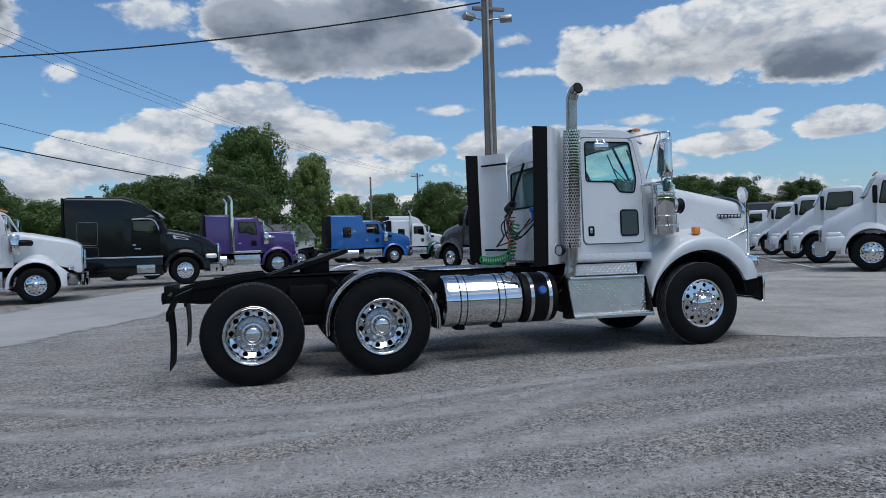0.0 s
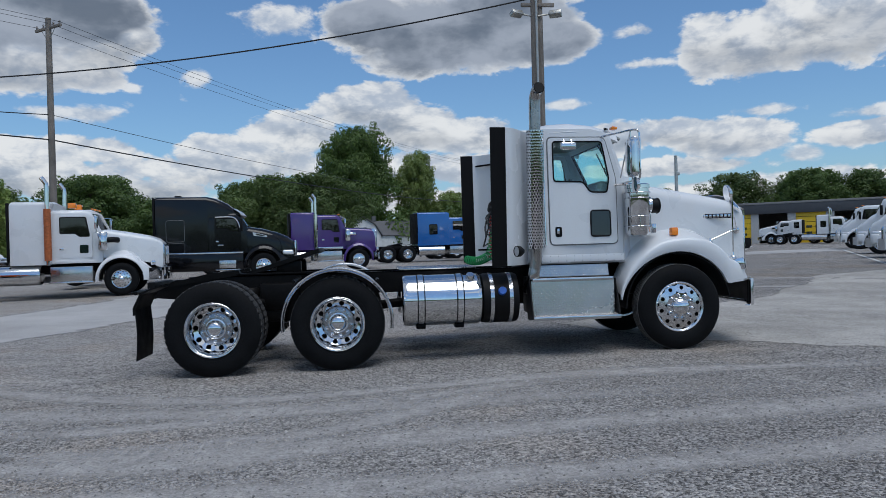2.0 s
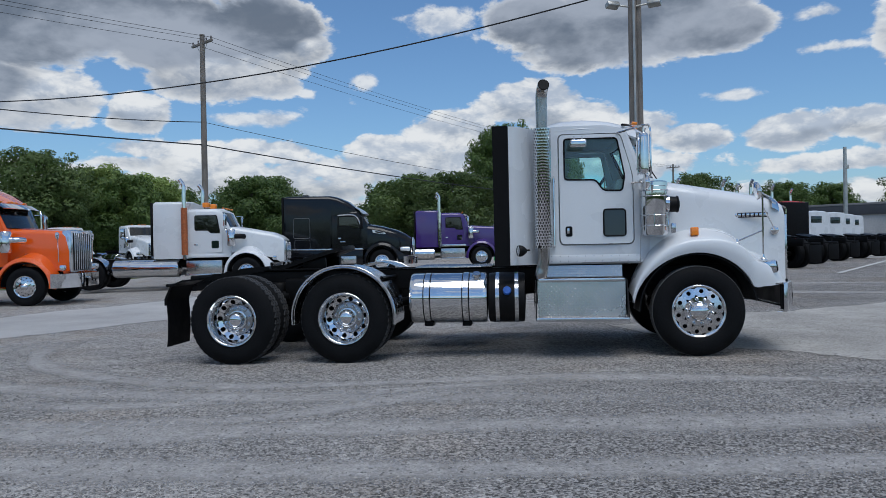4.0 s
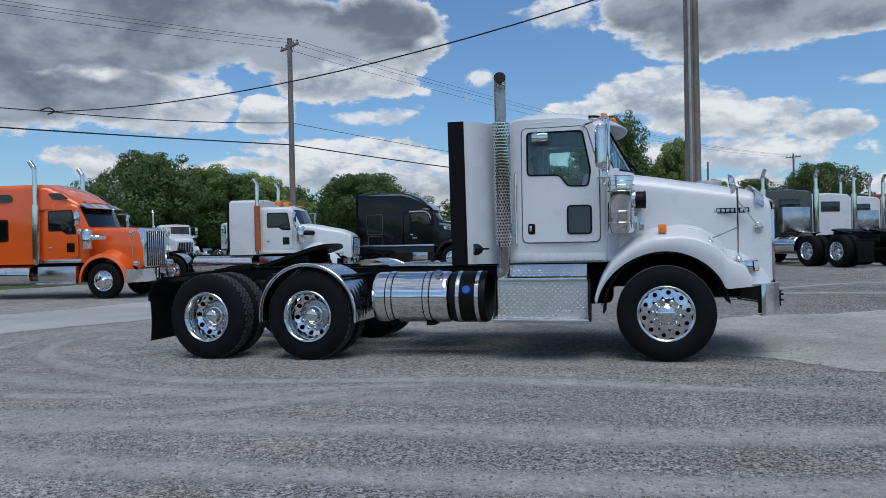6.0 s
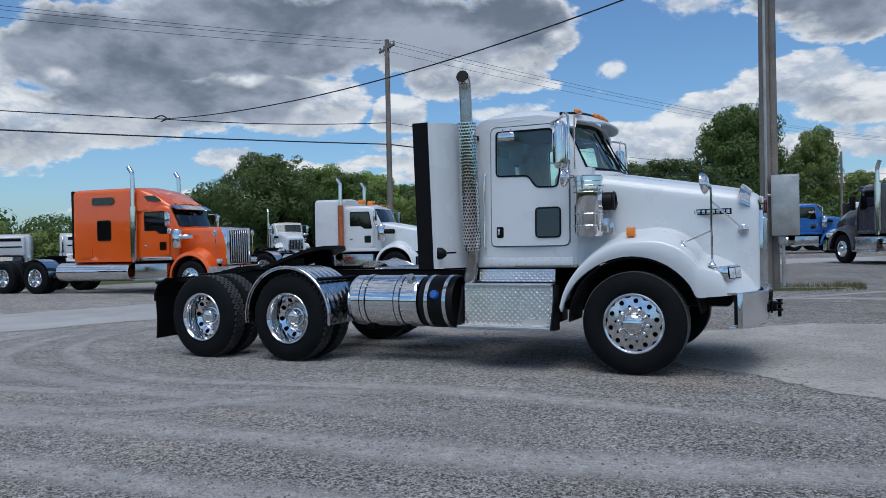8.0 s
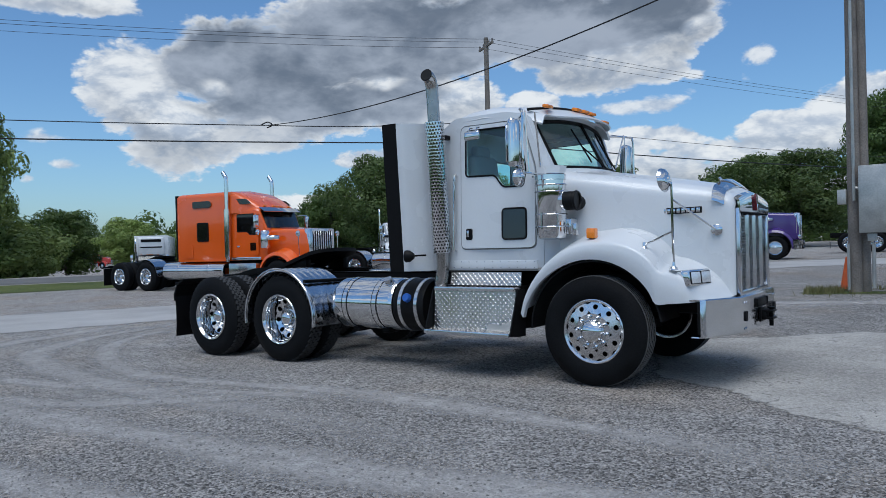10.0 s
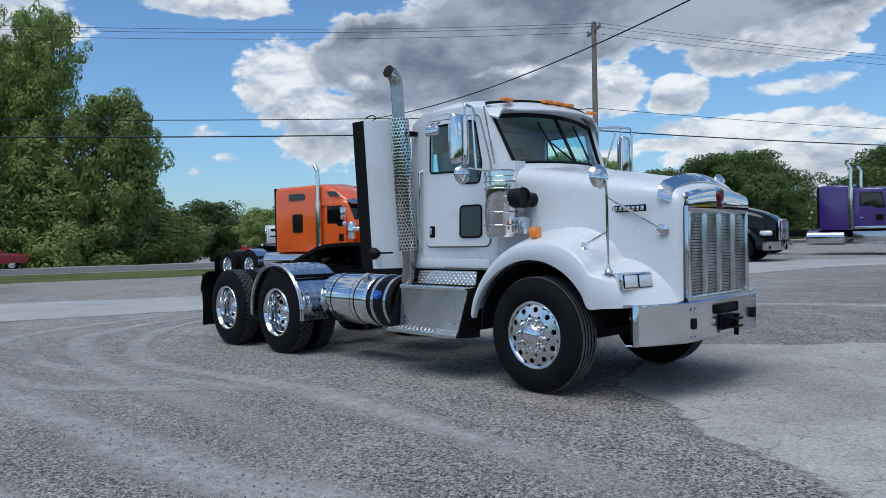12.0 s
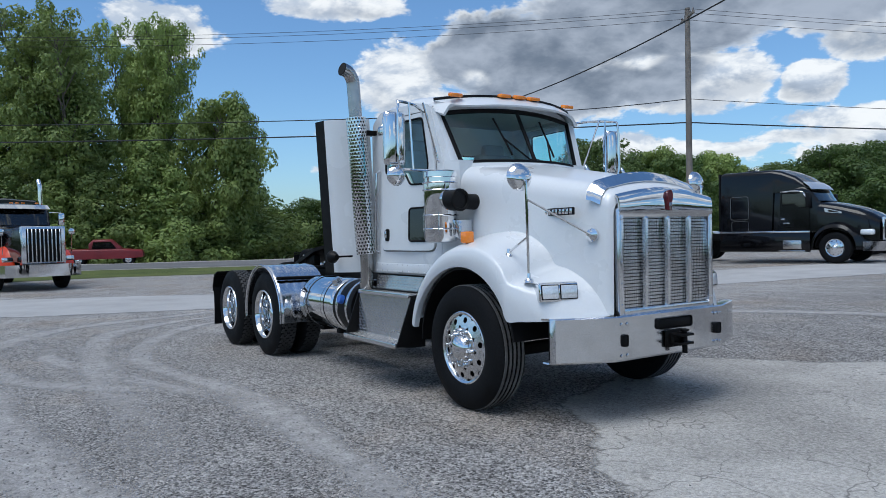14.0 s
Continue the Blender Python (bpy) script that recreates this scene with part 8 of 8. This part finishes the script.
def mesh_from(name, verts, faces, mat):
    me = bpy.data.meshes.new(name)
    me.from_pydata([tuple(v) for v in verts], [], faces)
    me.materials.append(mat)
    me.update()
    return me


def tree_kind(seed, h, spread, trunk_frac, clumps, count, size, mat, cone=0.0, stems=1):
    """One tree as trunk and crown meshes, foot at the origin."""
    rnd = random.Random(seed)
    tb = bmesh.new()
    centres = []
    for s in range(stems):
        off = Vector((rnd.uniform(-0.1, 0.1), rnd.uniform(-0.1, 0.1), 0)) * h * (0.6 if stems > 1 else 0.1)
        fan = 0.21 if stems > 1 else 0.10      # several stems spread like a fan
        lean = Vector((rnd.uniform(-fan, fan), rnd.uniform(-fan, fan), 0)) * h
        r0 = h * (0.016 if stems == 1 else 0.009)
        spine = [off + lean * (f ** 1.5) + Vector((0, 0, h * f * 0.93 - 0.15 * (f == 0))) for f in (0, 0.2, 0.4, 0.6, 0.8, 1.0)]
        tube(tb, spine, [r0, r0 * 0.85, r0 * 0.65, r0 * 0.45, r0 * 0.28, r0 * 0.1], 8)
        for k in range(clumps):
            f = trunk_frac + (1 - trunk_frac) * (k + 0.5) / clumps
            p = spine[0].lerp(spine[-1], 0) * 0
            i = min(4, int(f * 5))
            p = spine[i].lerp(spine[i + 1], f * 5 - i)
            a = k * 2.4 + rnd.uniform(-0.5, 0.5)
            g = (f - trunk_frac) / (1 - trunk_frac)
            prof = (1 - g) ** 0.8 + 0.08 if cone else math.sin(math.pi * (0.12 + 0.80 * g)) ** 0.7
            d = spread * prof * rnd.uniform(0.55, 1.0)
            q = p + Vector((math.cos(a) * d, math.sin(a) * d, (0.06 if not cone else -0.03) * h * rnd.uniform(0.3, 1)))
            tube(tb, [p - Vector((0, 0, h * 0.05)), p.lerp(q, 0.5) + Vector((0, 0, h * 0.015)), q], [r0 * 0.35, r0 * 0.2, r0 * 0.06], 5)
            rr = spread * (0.34 if not cone else 0.30) * (0.65 + 0.5 * rnd.random()) * (0.55 + 0.45 * prof)
            centres.append((q.x, q.y, q.z, rr))
            m = p.lerp(q, 0.55)
            centres.append((m.x, m.y, m.z + rr * 0.3, rr * 0.85))
            for _ in range(2):
                e = q + Vector((rnd.uniform(-1, 1), rnd.uniform(-1, 1), rnd.uniform(-0.5, 0.9))) * rr * 0.95
                centres.append((e.x, e.y, e.z, rr * rnd.uniform(0.4, 0.7)))
    v, f = leaf_cloud(centres, count, size, rnd)
    trunk = bpy.data.meshes.new("trunk")
    tb.to_mesh(trunk)
    tb.free()
    trunk.materials.append(BARK)
    return trunk, mesh_from("crown", v, f, mat)


KINDS = {
    "oak": tree_kind(1, 12, 4.4, 0.18, 80, 62000, 0.135, LEAF),
    "maple": tree_kind(2, 10, 3.6, 0.18, 50, 36000, 0.125, LEAF2),
    "round": tree_kind(3, 8, 3.8, 0.12, 46, 30000, 0.125, LEAF),
    "poplar": tree_kind(4, 18, 3.3, 0.30, 30, 54000, 0.14, LEAF2, stems=6),
    "spruce": tree_kind(5, 9, 3.2, 0.05, 74, 44000, 0.105, LEAF2, cone=1),
    "bush": tree_kind(6, 4, 2.8, 0.05, 28, 16000, 0.105, LEAF2),
    "dark": tree_kind(7, 9, 4.0, 0.15, 50, 32000, 0.125, NEEDLE),
}
HEIGHT = {"oak": 12, "maple": 10, "round": 8, "poplar": 18, "spruce": 9, "bush": 4, "dark": 9}
TREE_LABEL = {"oak": "tall full-crowned green deciduous tree", "maple": "light green maple tree", "round": "rounded green deciduous tree", "poplar": "very tall multi-stemmed poplar by the road", "spruce": "dark green cone-shaped conifer", "bush": "low green bush at the road's edge", "dark": "dark green broad tree"}


def tree(kind, x, y, h, turn=0.0, wide=1.0):
    k = h / HEIGHT[kind] * 1.03
    t = tagged(empty("tree", pose(x, y, rise(x, y), 0, 0, turn) @ Matrix.Diagonal((k * wide, k * wide, k, 1))), TREE_LABEL[kind], "tree", "trees round the yard")
    for name, me in zip(("trunk", "crown"), KINDS[kind]):
        o = new(name, me)
        o.parent = t


rt = random.Random(11)
BACK_TREES = [
    ("oak", -5.0, 101.3, 18.2, 0.80),
    ("maple", 3.9, 106.0, 15.2, 0.66),
    ("round", -13.5, 65.5, 7.9, 1.0),
    ("round", -17.5, 70.0, 7.6, 1.0),
    ("round", -21.0, 52.0, 5.0, 1.2),
    ("maple", 9.2, 105, 9.0, 1.0),
    ("dark", 13.5, 101, 8.6, 1.0),
    ("dark", 20.5, 87.5, 9.2, 1.1),
    ("oak", 65.4, 97.7, 10.6, 1.2),
    ("round", 74.2, 97.2, 10.2, 1.2),
    ("oak", 78.7, 87.5, 9.0, 1.2),
    ("maple", -35.1, 43.3, 7.4, 1.0),
    ("round", -32.0, 42.7, 6.6, 1.0),
    ("maple", -33.0, 49.0, 7.4, 1.0),
    ("round", -27.7, 55.8, 7.2, 1.1),
    ("dark", -13.2, 61.6, 7.5, 1.2),
]
SIDE_TREES = [
    ("oak", 37.1, 108, 9.2, 1.2),
    ("round", 46.3, 112, 9.0, 1.1),
    ("dark", 62.0, 112, 11.4, 1.3),
    ("dark", 70.0, 104, 11.0, 1.3),
    ("round", -44.1, 39.9, 7.0, 1.0),
    ("dark", -35.3, 36.8, 7.7, 1.0),
    ("round", -37.0, 44.2, 7.5, 1.2),
    ("round", -27.9, 60.5, 7.6, 1.2),
    ("maple", -38.2, 66.8, 7.2, 1.2),
    ("round", -73.1, 30.3, 6.8, 1.2),
    ("maple", -65.6, 33.7, 5.9, 1.3),
    ("dark", -52.0, 43.7, 6.2, 1.2),
    ("dark", -9.0, 58.0, 7.6, 1.3),
]
ROAD_TREES = [
    ("poplar", -59.5, 3.2, 20.4, 0.85),
    ("poplar", -62.7, 9.6, 22.2, 0.62),
    ("poplar", -65.0, -2.2, 17.5, 0.90),
    ("spruce", -56.7, 5.4, 10.3, 1.10),
    ("spruce", -56.7, 9.8, 11.2, 1.15),
    ("maple", -57.7, 13.9, 14.2, 0.72),
    ("spruce", -57.0, 1.3, 9.1, 1.20),
    ("bush", -59.6, 7.7, 4.9, 1.50),
    ("bush", -59.6, 12.6, 4.7, 1.50),
    ("bush", -62.7, 18.7, 5.4, 1.50),
    ("bush", -61.0, 37.0, 4.2, 1.40),
    ("bush", -58.5, 14.0, 3.6, 1.50),
    ("round", -96.0, 29.0, 7.9, 1.30),
    ("dark", -59.7, 72.8, 9.6, 1.00),
    ("dark", -54.8, 80.3, 10.0, 1.10),
    ("dark", -47.9, 84.7, 10.3, 1.15),
    ("dark", -37.6, 83.4, 11.6, 1.20),
    ("dark", -59.6, -1.4, 8.3, 1.20),
    ("bush", -60.2, 2.8, 4.7, 1.50),
]
for kind, x, y, h, wide in BACK_TREES + SIDE_TREES + ROAD_TREES:
    tree(kind, x, y, h, rt.uniform(0, 360), wide)


def far_woods():
    """The belt of woods behind the single trees, past counting."""
    rnd = random.Random(21)
    centres = []
    # full circle: the unseen part behind the camera is added to darken reflections
    for k in range(760):
        a = radians(40 + 360 * k / 760)
        d = rnd.uniform(88, 112) if 62 < math.degrees(a) < 150 else rnd.uniform(84, 112)
        hh = rnd.uniform(4.0, 6.8)
        x, y = d * math.cos(a), d * math.sin(a)
        if 44 < math.degrees(a) < 76:
            x, y = x * 1.35, y * 1.35
        if 150.3 < math.degrees(math.atan2(y + 7, x - 3)) < 156.5:      # the far lot opens a gap; the woods go on behind it
            x, y, hh = x * 1.7, y * 1.7, hh * 1.7
        zb = rise(x, y)
        hh += 1.3 if zb < -0.5 else 0
        for q in range(3):
            centres.append((x + rnd.uniform(-2, 2), y + rnd.uniform(-2, 2), zb + hh * (0.15 + 0.32 * q), rnd.uniform(1.6, 2.6)))
    v, f = leaf_cloud(centres, 300000, 0.29, rnd)
    o = new("far_woods", mesh_from("far_woods", v, f, LEAF))
    tagged(o, "belt of green woods round the yard's far edge", "woods", kind="stuff")


far_woods()


def grass_tufts():
    rnd = random.Random(5)
    verts, faces = [], []

    def blade(x, y, h):
        z = rise(x, y) + 0.008
        a = rnd.random() * math.tau
        w = 0.006 + 0.004 * rnd.random()
        dx, dy = math.cos(a) * w, math.sin(a) * w
        lx, ly = rnd.uniform(-0.5, 0.5) * h, rnd.uniform(-0.5, 0.5) * h
        k = len(verts)
        verts.extend([(x - dx, y - dy, z), (x + dx, y + dy, z), (x + lx, y + ly, z + h)])
        faces.append((k, k + 1, k + 2))
    for _ in range(2600):
        u = rnd.random()
        x = -0.2 + 3.0 * u
        y = 9.6 + rnd.gauss(0, 0.3) + 0.1 * x
        if noise.noise(Vector((x * 1.3, y * 1.3, 0))) > -0.1:
            blade(x, y, rnd.uniform(0.05, 0.16))
    o = new("grass", mesh_from("grass", verts, faces, leaf_material("dry_grass", (0.10, 0.11, 0.035), (0.24, 0.21, 0.09))))
    tagged(o, "sparse dry grass round the pole", "grass", kind="stuff")


grass_tufts()
